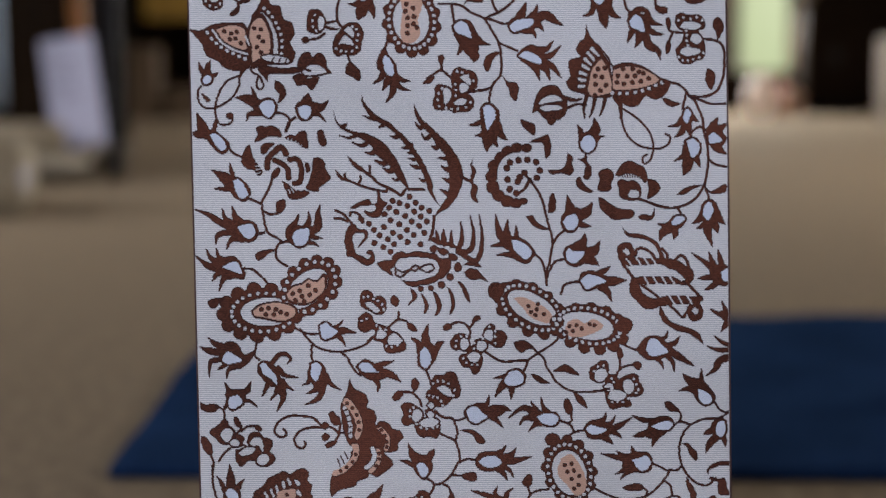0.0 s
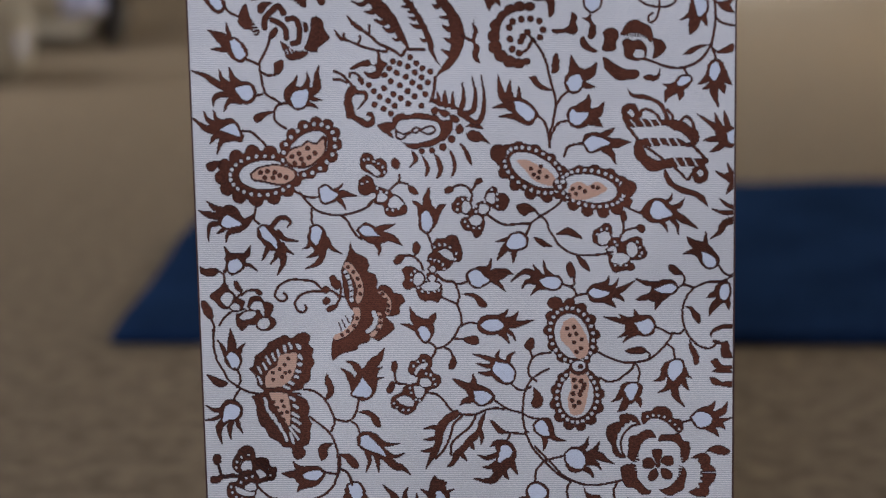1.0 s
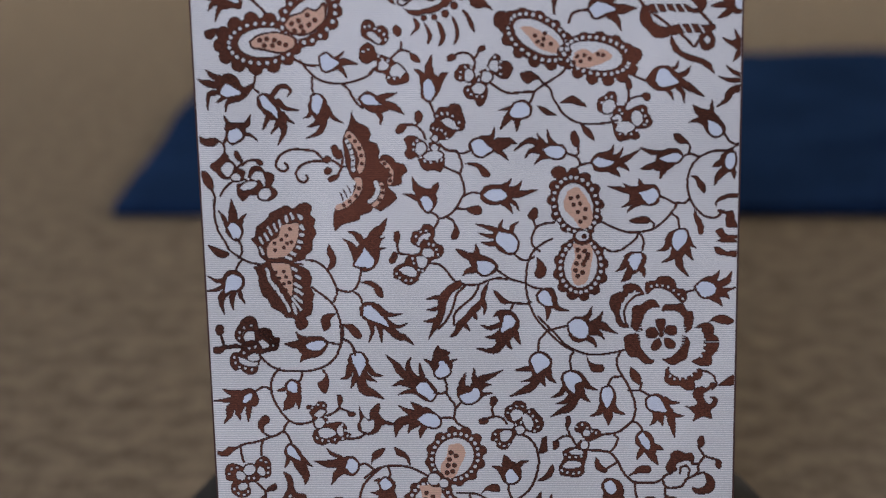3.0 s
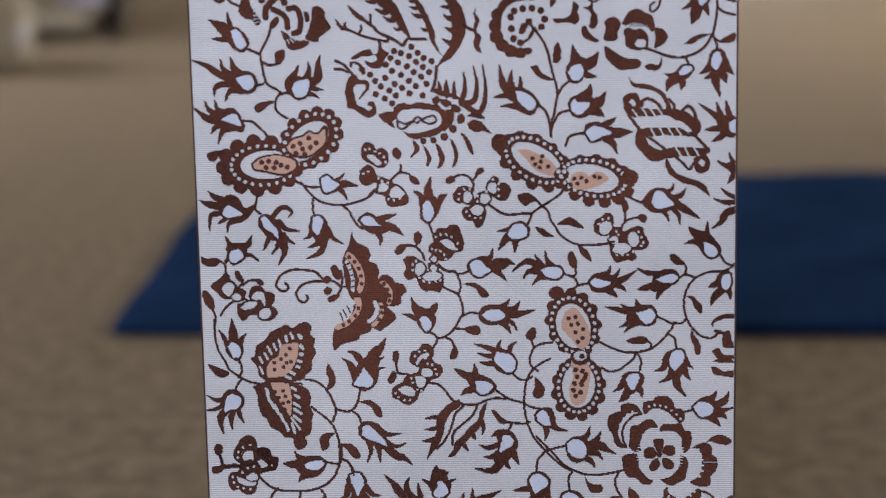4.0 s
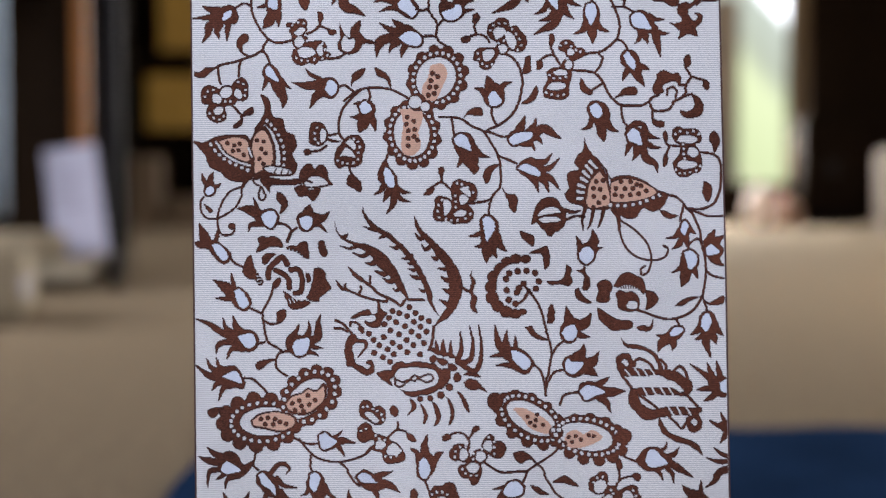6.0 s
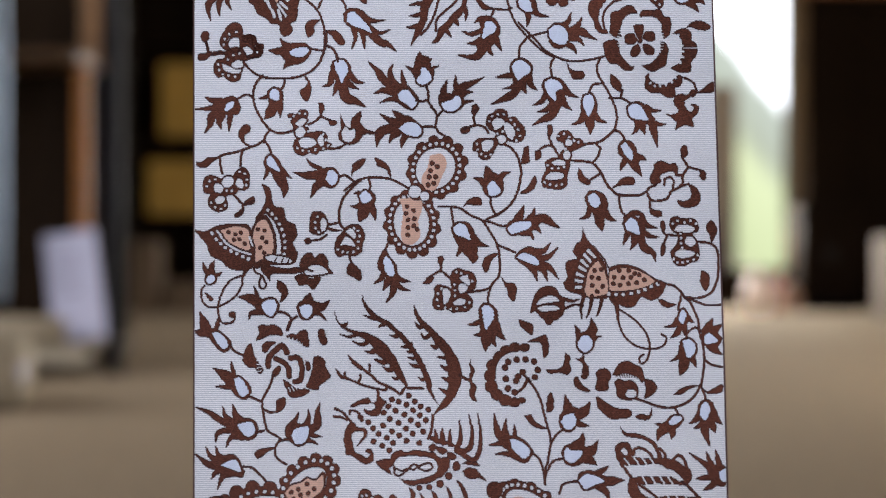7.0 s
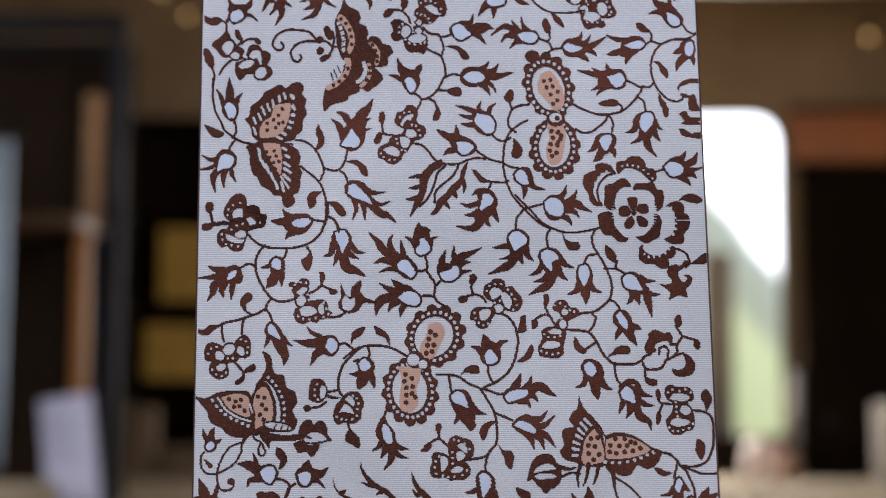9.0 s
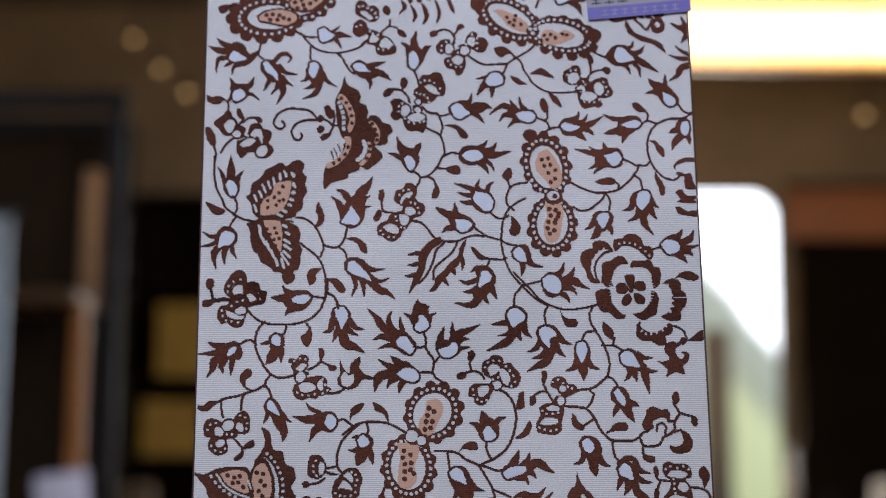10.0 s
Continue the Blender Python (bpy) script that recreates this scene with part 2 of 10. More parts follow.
# ---- beyond the far door ----
def backdrop_material():
    m = bpy.data.materials.new("glowing_garden")
    m.use_nodes = True
    t = m.node_tree
    p = t.nodes["Principled BSDF"]
    p.inputs["Base Color"].default_value = (0.02, 0.02, 0.02, 1)
    co = t.nodes.new("ShaderNodeTexCoord")
    sep = t.nodes.new("ShaderNodeSeparateXYZ")
    no = t.nodes.new("ShaderNodeTexNoise")
    no.inputs["Scale"].default_value, no.inputs["Detail"].default_value = 0.5, 3
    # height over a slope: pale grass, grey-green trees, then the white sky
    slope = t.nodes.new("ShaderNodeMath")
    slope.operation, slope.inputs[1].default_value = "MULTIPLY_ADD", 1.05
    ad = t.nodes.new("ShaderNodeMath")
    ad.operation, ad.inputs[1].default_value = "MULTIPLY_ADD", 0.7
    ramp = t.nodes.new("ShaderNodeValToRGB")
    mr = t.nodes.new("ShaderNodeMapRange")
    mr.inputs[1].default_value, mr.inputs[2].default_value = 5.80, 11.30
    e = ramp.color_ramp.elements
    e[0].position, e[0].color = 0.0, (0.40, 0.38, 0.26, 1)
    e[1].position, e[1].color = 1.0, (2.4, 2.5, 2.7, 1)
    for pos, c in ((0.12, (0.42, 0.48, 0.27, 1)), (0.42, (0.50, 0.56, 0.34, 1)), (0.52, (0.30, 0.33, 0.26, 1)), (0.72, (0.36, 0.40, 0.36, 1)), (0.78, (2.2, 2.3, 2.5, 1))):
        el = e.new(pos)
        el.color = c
    t.links.new(co.outputs["Object"], sep.inputs[0])
    t.links.new(co.outputs["Object"], no.inputs["Vector"])
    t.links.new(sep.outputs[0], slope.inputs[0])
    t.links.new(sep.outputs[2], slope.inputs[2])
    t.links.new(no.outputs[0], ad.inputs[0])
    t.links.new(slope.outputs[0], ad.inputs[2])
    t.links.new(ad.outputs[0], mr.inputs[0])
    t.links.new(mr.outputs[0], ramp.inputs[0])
    # daylight on grass and trees is put into the backdrop's own glow
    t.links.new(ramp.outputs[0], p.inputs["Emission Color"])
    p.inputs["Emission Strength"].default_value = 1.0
    return m


structure("backdrop", boxes((-14, 22, 30, 30.2, -1, 14)), backdrop_material(), "glowing backdrop of bright sky over pale green trees outside", "backdrop")
structure("ground", boxes((-30, 40, Y1 + 0.26, 60, -0.16, -0.06)), material("outside_paving", (0.32, 0.30, 0.26), 0.9, noise_scale=8), "pale paved ground outside the hall", "ground")
post = thing("porch_post", "grey wooden post outside the far opening", "post", (2.37, 14.6, -0.06))
part("shaft", boxes((-0.13, 0.13, -0.12, 0.12, 0.12, 2.12), bevel=0.02), material("weathered_wood", (0.30, 0.25, 0.20), 0.85, noise_scale=20), post)
part("footing", boxes((-0.22, 0.22, -0.2, 0.2, 0.0, 0.12), bevel=0.02), LINEN, post)

# door threshold and low shelf under the far opening
sill = structure("door_sill", boxes((0.55, 2.79, 13.42, 13.8, 0.0, 0.34), bevel=0.015), DARKWOOD, "dark wooden sill of the far opening", "sill")


# ---- strip light and bulbs ----
cove = thing("cove_light", "long warm white strip light hanging from the ceiling", "lamp", (3.1, 11.05, 3.655))
part("diffuser", boxes((-2.4, 1.9, -0.05, 0.05, 0.02, 0.46), bevel=0.01), COVE, cove, "glowing warm diffuser")
part("housing", boxes((-2.4, 1.9, 0.055, 0.09, 0.0, 0.50), (-2.4, 1.9, -0.06, 0.09, 0.0, 0.015), bevel=0.004), AMBERWOOD, cove, "amber wooden housing")
# added board that catches the tube's light, in place of a lit ceiling
part("reflector", boxes((-2.4, 1.9, -0.34, 0.10, 0.515, 0.535), bevel=0.004), CREAM, cove, "cream board added over the tube to catch its glow")
for x in (-2.1, -0.25, 1.6):
    part("hanger", rod(bmesh.new(), (x, 0.07, 0.537), (x, 0.07, TOP - 3.655), 0.008, 8), BLACK, cove)


def spot(x, y, z):
    ob = thing("pendant_lamp", "small warm bulb hanging from the ceiling", "lamp", (x, y, z), group="small ceiling bulbs")
    bm = bmesh.new()
    bmesh.ops.create_uvsphere(bm, u_segments=12, v_segments=8, radius=0.022)
    part("bulb", bm, BULB, ob, "glowing warm bulb", smooth=True)
    bm = bmesh.new()
    bmesh.ops.create_cone(bm, cap_ends=True, segments=14, radius1=0.03, radius2=0.018, depth=0.07, matrix=Matrix.Translation((0, 0, 0.058)))
    part("socket", bm, BLACK, ob)
    part("cord", rod(bmesh.new(), (0, 0, 0.09), (0, 0, TOP - z), 0.004, 6), BLACK, ob)


for x, y, z in ((-2.25, 9.9, 3.52), (-2.06, 9.9, 3.31), (-1.88, 9.9, 3.15), (2.62, 9.9, 3.02)):
    spot(x, y, z)

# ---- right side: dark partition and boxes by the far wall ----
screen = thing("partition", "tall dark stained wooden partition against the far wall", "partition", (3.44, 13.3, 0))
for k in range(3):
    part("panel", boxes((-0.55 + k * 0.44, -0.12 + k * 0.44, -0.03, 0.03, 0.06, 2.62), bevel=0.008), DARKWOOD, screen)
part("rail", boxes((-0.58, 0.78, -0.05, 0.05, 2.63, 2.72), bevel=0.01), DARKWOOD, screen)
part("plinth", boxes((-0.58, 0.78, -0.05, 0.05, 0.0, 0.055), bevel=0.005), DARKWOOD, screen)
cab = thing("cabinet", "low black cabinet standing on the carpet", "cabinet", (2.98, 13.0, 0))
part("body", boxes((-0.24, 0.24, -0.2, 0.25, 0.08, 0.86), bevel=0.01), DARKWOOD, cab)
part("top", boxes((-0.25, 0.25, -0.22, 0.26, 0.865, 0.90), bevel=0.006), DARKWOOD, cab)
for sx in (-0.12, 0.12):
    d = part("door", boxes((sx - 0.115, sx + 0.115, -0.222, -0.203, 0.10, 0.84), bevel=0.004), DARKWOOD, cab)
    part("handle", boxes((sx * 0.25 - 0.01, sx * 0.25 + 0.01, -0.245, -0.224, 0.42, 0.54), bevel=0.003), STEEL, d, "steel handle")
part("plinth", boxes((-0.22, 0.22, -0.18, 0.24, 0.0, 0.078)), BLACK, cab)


def carton(x, y, w, d, h, mat, label):
    ob = thing("carton", label, "box", (x, y, 0))
    part("body", boxes((-w / 2, w / 2, -d / 2, d / 2, 0, h), bevel=0.012), mat, ob)
    for s in (-1, 1):
        part("flap", boxes((-w / 2 + 0.01, w / 2 - 0.01, min(0, s * d / 2) + 0.004, max(0, s * d / 2) - 0.004, h + 0.001, h + 0.008), bevel=0.002), mat, ob)
    part("tape", boxes((-w / 2 + 0.01, w / 2 - 0.01, -0.03, 0.03, h + 0.009, h + 0.011)), LINEN, ob)


# added panel: its orange colour stands in for warm light on the wall
panel = thing("wall_glow_panel", "added panel coloured as the warm glow above the dark partition", "panel", (3.92, 13.44, 0))
part("board", boxes((-1.08, 1.05, -0.03, 0.055, 2.76, 3.20), bevel=0.008), WALLGLOW, panel)
part("trim", boxes((-1.08, 1.05, -0.045, 0.055, 3.205, 3.25), bevel=0.006), DARKWOOD, panel, "dark trim")


carton(3.43, 11.5, 0.72, 0.5, 0.62, PINKISH, "pale brown carton on the carpet")
carton(-2.63, 12.2, 0.30, 0.26, 0.56, PINKISH, "pinkish brown carton in front of the shelf unit")
carton(-2.22, 12.3, 0.42, 0.3, 0.24, PINKISH, "low pale brown carton by the far wall")


def jar(x, y, r, h, mat, label):
    ob = thing("jar", label, "jar", (x, y, 0))
    prof = [(0.0, 0.0), (0.62, 0.0), (0.86, 0.18), (1.0, 0.45), (0.93, 0.72), (0.6, 0.9), (0.55, 1.0), (0.46, 1.0), (0.0, 0.9)]
    bm = bmesh.new()
    vs = [bm.verts.new((r * a, 0, h * b)) for a, b in prof]
    es = [bm.edges.new((vs[i], vs[i + 1])) for i in range(len(vs) - 1)]
    bmesh.ops.spin(bm, geom=vs + es, cent=(0, 0, 0), axis=(0, 0, 1), angle=2 * math.pi, steps=28)
    bmesh.ops.remove_doubles(bm, verts=bm.verts, dist=0.0005)
    bmesh.ops.recalc_face_normals(bm, faces=bm.faces)
    part("body", bm, mat, ob, smooth=True)
    bm = bmesh.new()
    bmesh.ops.create_cone(bm, cap_ends=True, segments=28, radius1=r * 0.58, radius2=r * 0.5, depth=h * 0.06, matrix=Matrix.Translation((0, 0, h * 1.035)))
    part("lid", bm, mat, ob, smooth=False)


jar(2.33, 12.5, 0.125, 0.31, CREAM, "cream glazed jar standing on the carpet")
jar(2.56, 12.9, 0.09, 0.29, RED, "red lacquered jar standing on the carpet")
jar(2.60, 12.6, 0.10, 0.22, CLAY, "pale brown jar standing on the carpet")

# ---- blue cloth on the floor ----
def floor_cloth():
    """Thick indigo cloth, with slow folds and a hemmed, slightly uneven rim."""
    bm = bmesh.new()
    nx, ny = 60, 44
    x0, x1, y0, y1 = -0.49, 1.75, 2.0, 3.19
    grid = []
    for k, top in ((0, True), (1, False)):
        rows_ = []
        for j in range(ny + 1):
            y = y0 + (y1 - y0) * j / ny
            row = []
            for i in range(nx + 1):
                x = x0 + (x1 - x0) * i / nx - 0.033 * j / ny * (1 - i / nx)
                z = 0.0008
                if top:
                    z = 0.014 + 0.010 * noise.noise((x * 2.2, y * 3.0, 1.0)) + 0.006 * noise.noise((x * 7, y * 6, 4.0))
                    z += 0.022 * math.exp(-((y - 2.35 - 0.35 * (x - 0.5)) / 0.05) ** 2) * (0.5 + 0.5 * math.tanh((x - 0.55) * 5))
                    z = max(0.006, z)
                row.append(bm.verts.new((x, y + 0.006 * noise.noise((x * 5, y, 2)), z)))
            rows_.append(row)
        grid.append(rows_)
    for k, flip in ((0, False), (1, True)):
        for j in range(ny):
            for i in range(nx):
                q = [grid[k][j][i], grid[k][j][i + 1], grid[k][j + 1][i + 1], grid[k][j + 1][i]]
                bm.faces.new(q[::-1] if flip else q)
    rim = [(0, i) for i in range(nx + 1)] + [(j, nx) for j in range(1, ny + 1)] + [(ny, i) for i in range(nx - 1, -1, -1)] + [(j, 0) for j in range(ny - 1, 0, -1)]
    for a, b in zip(rim, rim[1:] + rim[:1]):
        bm.faces.new((grid[0][b[0]][b[1]], grid[0][a[0]][a[1]], grid[1][a[0]][a[1]], grid[1][b[0]][b[1]]))
    return bm


tagged(part("floor_cloth", floor_cloth(), INDIGO, smooth=True), "dark indigo blue cloth spread on the carpet", "cloth")

# ---- left side: display rack with rolls and sheets ----
rack = thing("display_rack", "tall dark metal display rack with wooden shelves", "rack", (-1.9, 6.6, 0))
for x, y, mat in ((0.357, 0.0, BLACK), (0.225, 0.5, STEEL), (-0.95, 0.0, BLACK), (-0.95, 0.5, STEEL)):
    part("post", boxes((x - 0.028, x + 0.028, y - 0.03, y + 0.03, 0, 2.30), bevel=0.004), mat, rack)
for y, end in ((0.0, 0.327), (0.5, 0.195)):
    part("top_rail", boxes((-0.91, end, y - 0.03, y + 0.03, 2.22, 2.30), bevel=0.004), BLACK, rack)
for z, front, end in ((0.07, -0.27, 0.32), (1.36, -0.02, 0.194)):
    part("shelf", boxes((-0.91, end, front, 0.52, z, z + 0.045), bevel=0.004), BROWNWOOD if z > 1 else DARKWOOD, rack, "wooden shelf")
part("upright_board", boxes((0.15, 0.215, 0.10, 0.14, 0.13, 1.355), bevel=0.006), WOOD, rack, "honey coloured wooden board")
# upper length of the strip: its dimness is put into a darker colour
part("upright_board", boxes((0.11, 0.19, 0.36, 0.40, 1.41, 2.02), bevel=0.006), AMBERWOOD, rack, "upper wooden board, its shade put into a darker brown")
part("strut", boxes((-0.01, 0.035, 0.28, 0.32, 0.13, 2.22), bevel=0.004), DARKWOOD, rack, "dark wooden strut")
part("bench_cover", boxes((-0.93, 0.318, -0.30, -0.275, 0.065, 0.128), (-0.93, 0.318, -0.275, 0.5, 0.117, 0.130), bevel=0.006), LINEN, rack, "beige cloth cover over the low shelf")
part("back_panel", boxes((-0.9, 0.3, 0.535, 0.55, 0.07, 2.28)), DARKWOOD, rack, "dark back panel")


def roll(x, y, z, length, r, mat, label):
    ob = thing("cloth_roll", label, "cloth roll", (x, y, z), group="rolls on the rack")
    bm = bmesh.new()
    bmesh.ops.create_cone(bm, cap_ends=True, segments=28, radius1=r, radius2=r, depth=length, matrix=Matrix.Rotation(radians(90), 4, "Y"))
    bmesh.ops.bevel(bm, geom=[e for e in bm.edges if len(e.link_faces) == 2 and any(len(f.verts) > 4 for f in e.link_faces)], offset=0.012, segments=2, affect="EDGES")
    part("cloth", bm, mat, ob, smooth=True)
    part("core", rod(bmesh.new(), (-length / 2 - 0.012, 0, 0), (length / 2 + 0.012, 0, 0), r * 0.3, 14), PAPER, ob)


roll(-2.25, 6.66, 0.131 + 0.055, 0.6, 0.055, LINEN, "beige cloth roll lying on the rack's low shelf")
roll(-2.12, 6.385, 0.131 + 0.065, 0.82, 0.065, LINEN, "beige cloth roll lying on the rack's low shelf")
roll(-2.09, 5.2, 0.13, 1.1, 0.13, LINEN, "thick beige cloth roll lying on the carpet")
roll(-2.15, 5.47, 0.13, 1.1, 0.13, LINEN, "thick beige cloth roll lying on the carpet")
sheet = thing("price_sheet", "white paper sheet leaning on the rolls, slightly tilted", "sheet", (-1.72, 6.50, 0.20))
sheet.matrix_basis = pose(-1.66, 6.475, 0.150, -6, -8, 0)
part("paper", boxes((-0.115, 0.115, -0.004, 0.004, 0.0, 0.47), bevel=0.001), SHEETPAPER, sheet)
for k in range(4):
    part("print_bar", boxes((-0.10, 0.02 + 0.02 * (k % 2), -0.0062, -0.0042, 0.36 - k * 0.05, 0.372 - k * 0.05)), FAINTINK, sheet, "line of faint grey print")
hang = thing("hanging_cloth", "pale blue cloth hanging from the rack", "cloth", (-2.14, 6.42, 0))
bm = bmesh.new()
cols = [(-0.24 + 0.43 * i / 40, 0.018 * math.sin(i * 0.9) + 0.01 * math.sin(i * 0.37 + 1)) for i in range(41)]
lv = [bm.verts.new((x, y, z)) for z in (0.32, 0.8, 1.3, 1.70) for x, y in cols]
for j in range(3):
    for i in range(40):
        bm.faces.new((lv[j * 41 + i], lv[j * 41 + i + 1], lv[(j + 1) * 41 + i + 1], lv[(j + 1) * 41 + i]))
bmesh.ops.solidify(bm, geom=bm.faces[:], thickness=0.006)
part("cloth", bm, PALEBLUE, hang, smooth=True)
part("rod", rod(bmesh.new(), (-0.3, 0.0, 1.712), (0.22, 0.0, 1.712), 0.012), STEEL, hang, "steel rod")
part("hook", rod(bmesh.new(), (-0.05, 0.0, 1.72), (-0.05, 0.17, 2.24), 0.006), STEEL, hang)

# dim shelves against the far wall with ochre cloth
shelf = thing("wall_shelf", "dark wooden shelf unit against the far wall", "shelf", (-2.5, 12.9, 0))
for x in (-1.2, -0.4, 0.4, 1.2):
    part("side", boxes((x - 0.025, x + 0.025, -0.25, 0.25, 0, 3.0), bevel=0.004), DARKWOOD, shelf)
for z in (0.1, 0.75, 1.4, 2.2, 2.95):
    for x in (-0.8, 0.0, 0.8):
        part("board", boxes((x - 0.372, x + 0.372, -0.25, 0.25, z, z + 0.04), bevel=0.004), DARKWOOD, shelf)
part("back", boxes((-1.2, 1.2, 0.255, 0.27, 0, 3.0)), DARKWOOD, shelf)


def folded(x, y, z, w, h, mat, label):
    ob = thing("folded_cloth", label, "cloth", (x, y, z))
    n = 5
    for k in range(n):
        part("fold", boxes((-w / 2 + 0.006 * (k % 2), w / 2 - 0.005 * ((k + 1) % 2), -0.2, 0.18, h * k / n + 0.001, h * (k + 1) / n - 0.001), bevel=0.008), mat, ob)


folded(-2.36, 12.80, 1.441, 0.42, 0.6, YELLOW, "stack of folded ochre cloth on a dark shelf")
folded(-2.45, 12.88, 0.791, 0.5, 0.45, YELLOW, "stack of folded ochre cloth on a dark shelf")
folded(-3.3, 12.88, 1.441, 0.55, 0.4, WOOD, "stack of folded brown cloth on a dark shelf")


# ---- the hanging sash ----
CLOTH = pose(0, 0, 0.58) @ pose(0, 0, 0, -4.6) @ pose(0, 0.893, 0)
SKEW = 0.0168  # the cloth hangs slightly askew: its edges lean while its ribs stay level
TAPER = 0.02  # and it draws in a little towards the top, along its right side
LEFT, RIGHT, LOW, HIGH = -0.1630, 0.1482, -0.478, 0.640


def hang_x(x, z):
    """Where a thread of the flat cloth hangs, x and z in metres."""
    return x - SKEW * z - TAPER * (x - LEFT) * max(0.0, z)


def hang_z(x, z):
    """The pattern is drawn up towards the bar at the top, more along the left side."""
    k = min(1.0, max(0.0, (z - 0.235) / 0.08))
    return z + (0.004 - 0.02 * x) * k * k * (3 - 2 * k)


def sash_body():
    """Ribbed silk sheet, 311 mm wide: one rounded rib per weft row, with a thickness of 1.4 mm."""
    bm = bmesh.new()
    n = round((HIGH - LOW) / RIB)
    cols = [LEFT, LEFT + 0.1, 0.0, RIGHT - 0.1, RIGHT]
    prev = None
    for k in range(n * 4 + 1):
        z = LOW + RIB * k / 4
        d = 0.00012 * math.cos(2 * math.pi * z / RIB)
        row = [bm.verts.new((hang_x(x, z), -d, z)) for x in cols]
        if prev:
            for i in range(4):
                bm.faces.new((prev[i], prev[i + 1], row[i + 1], row[i]))
        prev = row
    b = [bm.verts.new((hang_x(x, z), 0.0014, z)) for z in (LOW, HIGH) for x in (LEFT, RIGHT)]
    bm.faces.new((b[1], b[0], b[2], b[3]))
    return bm


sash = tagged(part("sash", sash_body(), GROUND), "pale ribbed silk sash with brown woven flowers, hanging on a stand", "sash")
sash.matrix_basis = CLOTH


def selvedge(x):
    bm = bmesh.new()
    n = round((HIGH - LOW) / RIB)
    for k in range(n):
        z = LOW + RIB * k
        x1 = hang_x(x, z)
        rod(bm, (x1 + 0.0002 * (k % 2), 0.0002, z), (x1 - 0.0002 * (k % 2), 0.0002, z + RIB * 0.98), 0.0006, 5)
    return bm


for x in (LEFT - 0.0004, RIGHT + 0.0004):
    part("selvedge", selvedge(x), SELVEDGE, sash, "dark brown edge thread")

# stand that carries the sash: two posts with feet and a cross bar
stand = thing("display_stand", "black metal stand carrying the hanging sash", "stand", (0, 0, 0))
for x in (-0.10, 0.10):
    part("post", rod(bmesh.new(), (x, 1.06, 0.02), (x * 0.9, 0.99, 1.19), 0.009), BLACK, stand)
part("bar", rod(bmesh.new(), (-0.19, 0.966, 1.145), (0.18, 0.966, 1.145), 0.011), BLACK, stand)
part("bracket", boxes((-0.10, 0.10, 0.966, 1.0, 1.135, 1.155), bevel=0.003), BLACK, stand)
foot = bmesh.new()
bmesh.ops.create_uvsphere(foot, u_segments=24, v_segments=12, radius=1.0)
bmesh.ops.scale(foot, vec=(0.242, 0.14, 0.11), verts=foot.verts)
bmesh.ops.bisect_plane(foot, geom=foot.verts[:] + foot.edges[:] + foot.faces[:], plane_co=(0, 0, 0), plane_no=(0, 0, -1), clear_outer=True)
bmesh.ops.translate(foot, vec=(0.0, 1.06, 0.0), verts=foot.verts)
part("base", foot, BLACK, stand, smooth=True)

# ---- woven motifs: every figure is a patch of weft floats, row by row ----
B, W, P, G = 1, 2, 3, 4
ROW, COL = RIB * 1000 * 0.5, 0.2
PERIOD = 450.6
FLOATS = {B: ("figure", BROWN), W: ("pale_inlay", WHITE), P: ("peach_inlay", PEACH)}


def spline(c, n=8):
    """A smooth line through the points c, flat list of u, v."""
    p = np.array(c, float).reshape(-1, 2)
    if len(p) < 3:
        return np.array([p[0] + (p[-1] - p[0]) * t for t in np.linspace(0, 1, n)])
    q = np.vstack([2 * p[0] - p[1], p, 2 * p[-1] - p[-2]])
    out = []
    for i in range(1, len(q) - 2):
        a, b, d, e = q[i - 1], q[i], q[i + 1], q[i + 2]
        for t in np.linspace(0, 1, n, endpoint=False):
            out.append(0.5 * (2 * b + (d - a) * t + (2 * a - 5 * b + 4 * d - e) * t * t + (3 * b - a - 3 * d + e) * t ** 3))
    return np.array(out + [p[-1]])


def oval(c, u, v, ru, rv, deg):
    r = max(ru, rv)
    ca, sa = math.cos(radians(deg)), math.sin(radians(deg))

    def test(U, V):
        a, b = (U - u) * ca + (V - v) * sa, -(U - u) * sa + (V - v) * ca
        return (a / ru) ** 2 + (b / rv) ** 2 < 1
    return c, (u - r, u + r, v - r, v + r), test


def line(c, w0, w1, *pts):
    s = spline(pts)
    w = np.linspace(w0, w1, len(s)) / 2
    r = max(w0, w1) / 2

    def test(U, V):
        hit = np.zeros(U.shape, bool)
        for i in range(len(s) - 1):
            a, d = s[i], s[i + 1] - s[i]
            k = np.clip(((U - a[0]) * d[0] + (V - a[1]) * d[1]) / max(d @ d, 1e-9), 0, 1)
            hit |= (U - a[0] - k * d[0]) ** 2 + (V - a[1] - k * d[1]) ** 2 < (w[i] + k * (w[i + 1] - w[i])) ** 2
        return hit
    return c, (s[:, 0].min() - r, s[:, 0].max() + r, s[:, 1].min() - r, s[:, 1].max() + r), test


def taper(c, w0, w1, *pts):
    """A curved finger: broad for its first half, then drawn out to a point."""
    s = spline(pts, 7)
    n = len(s)
    ops = [line(c, w0, w0 * 0.95, *s[:n // 2].ravel()), line(c, w0 * 0.95, w1, *s[n // 2 - 1:].ravel())]

    def test(U, V):
        return ops[0][2](U, V) | ops[1][2](U, V)
    return c, tuple(f(a, b) for f, a, b in zip((min, max, min, max), ops[0][1], ops[1][1])), test


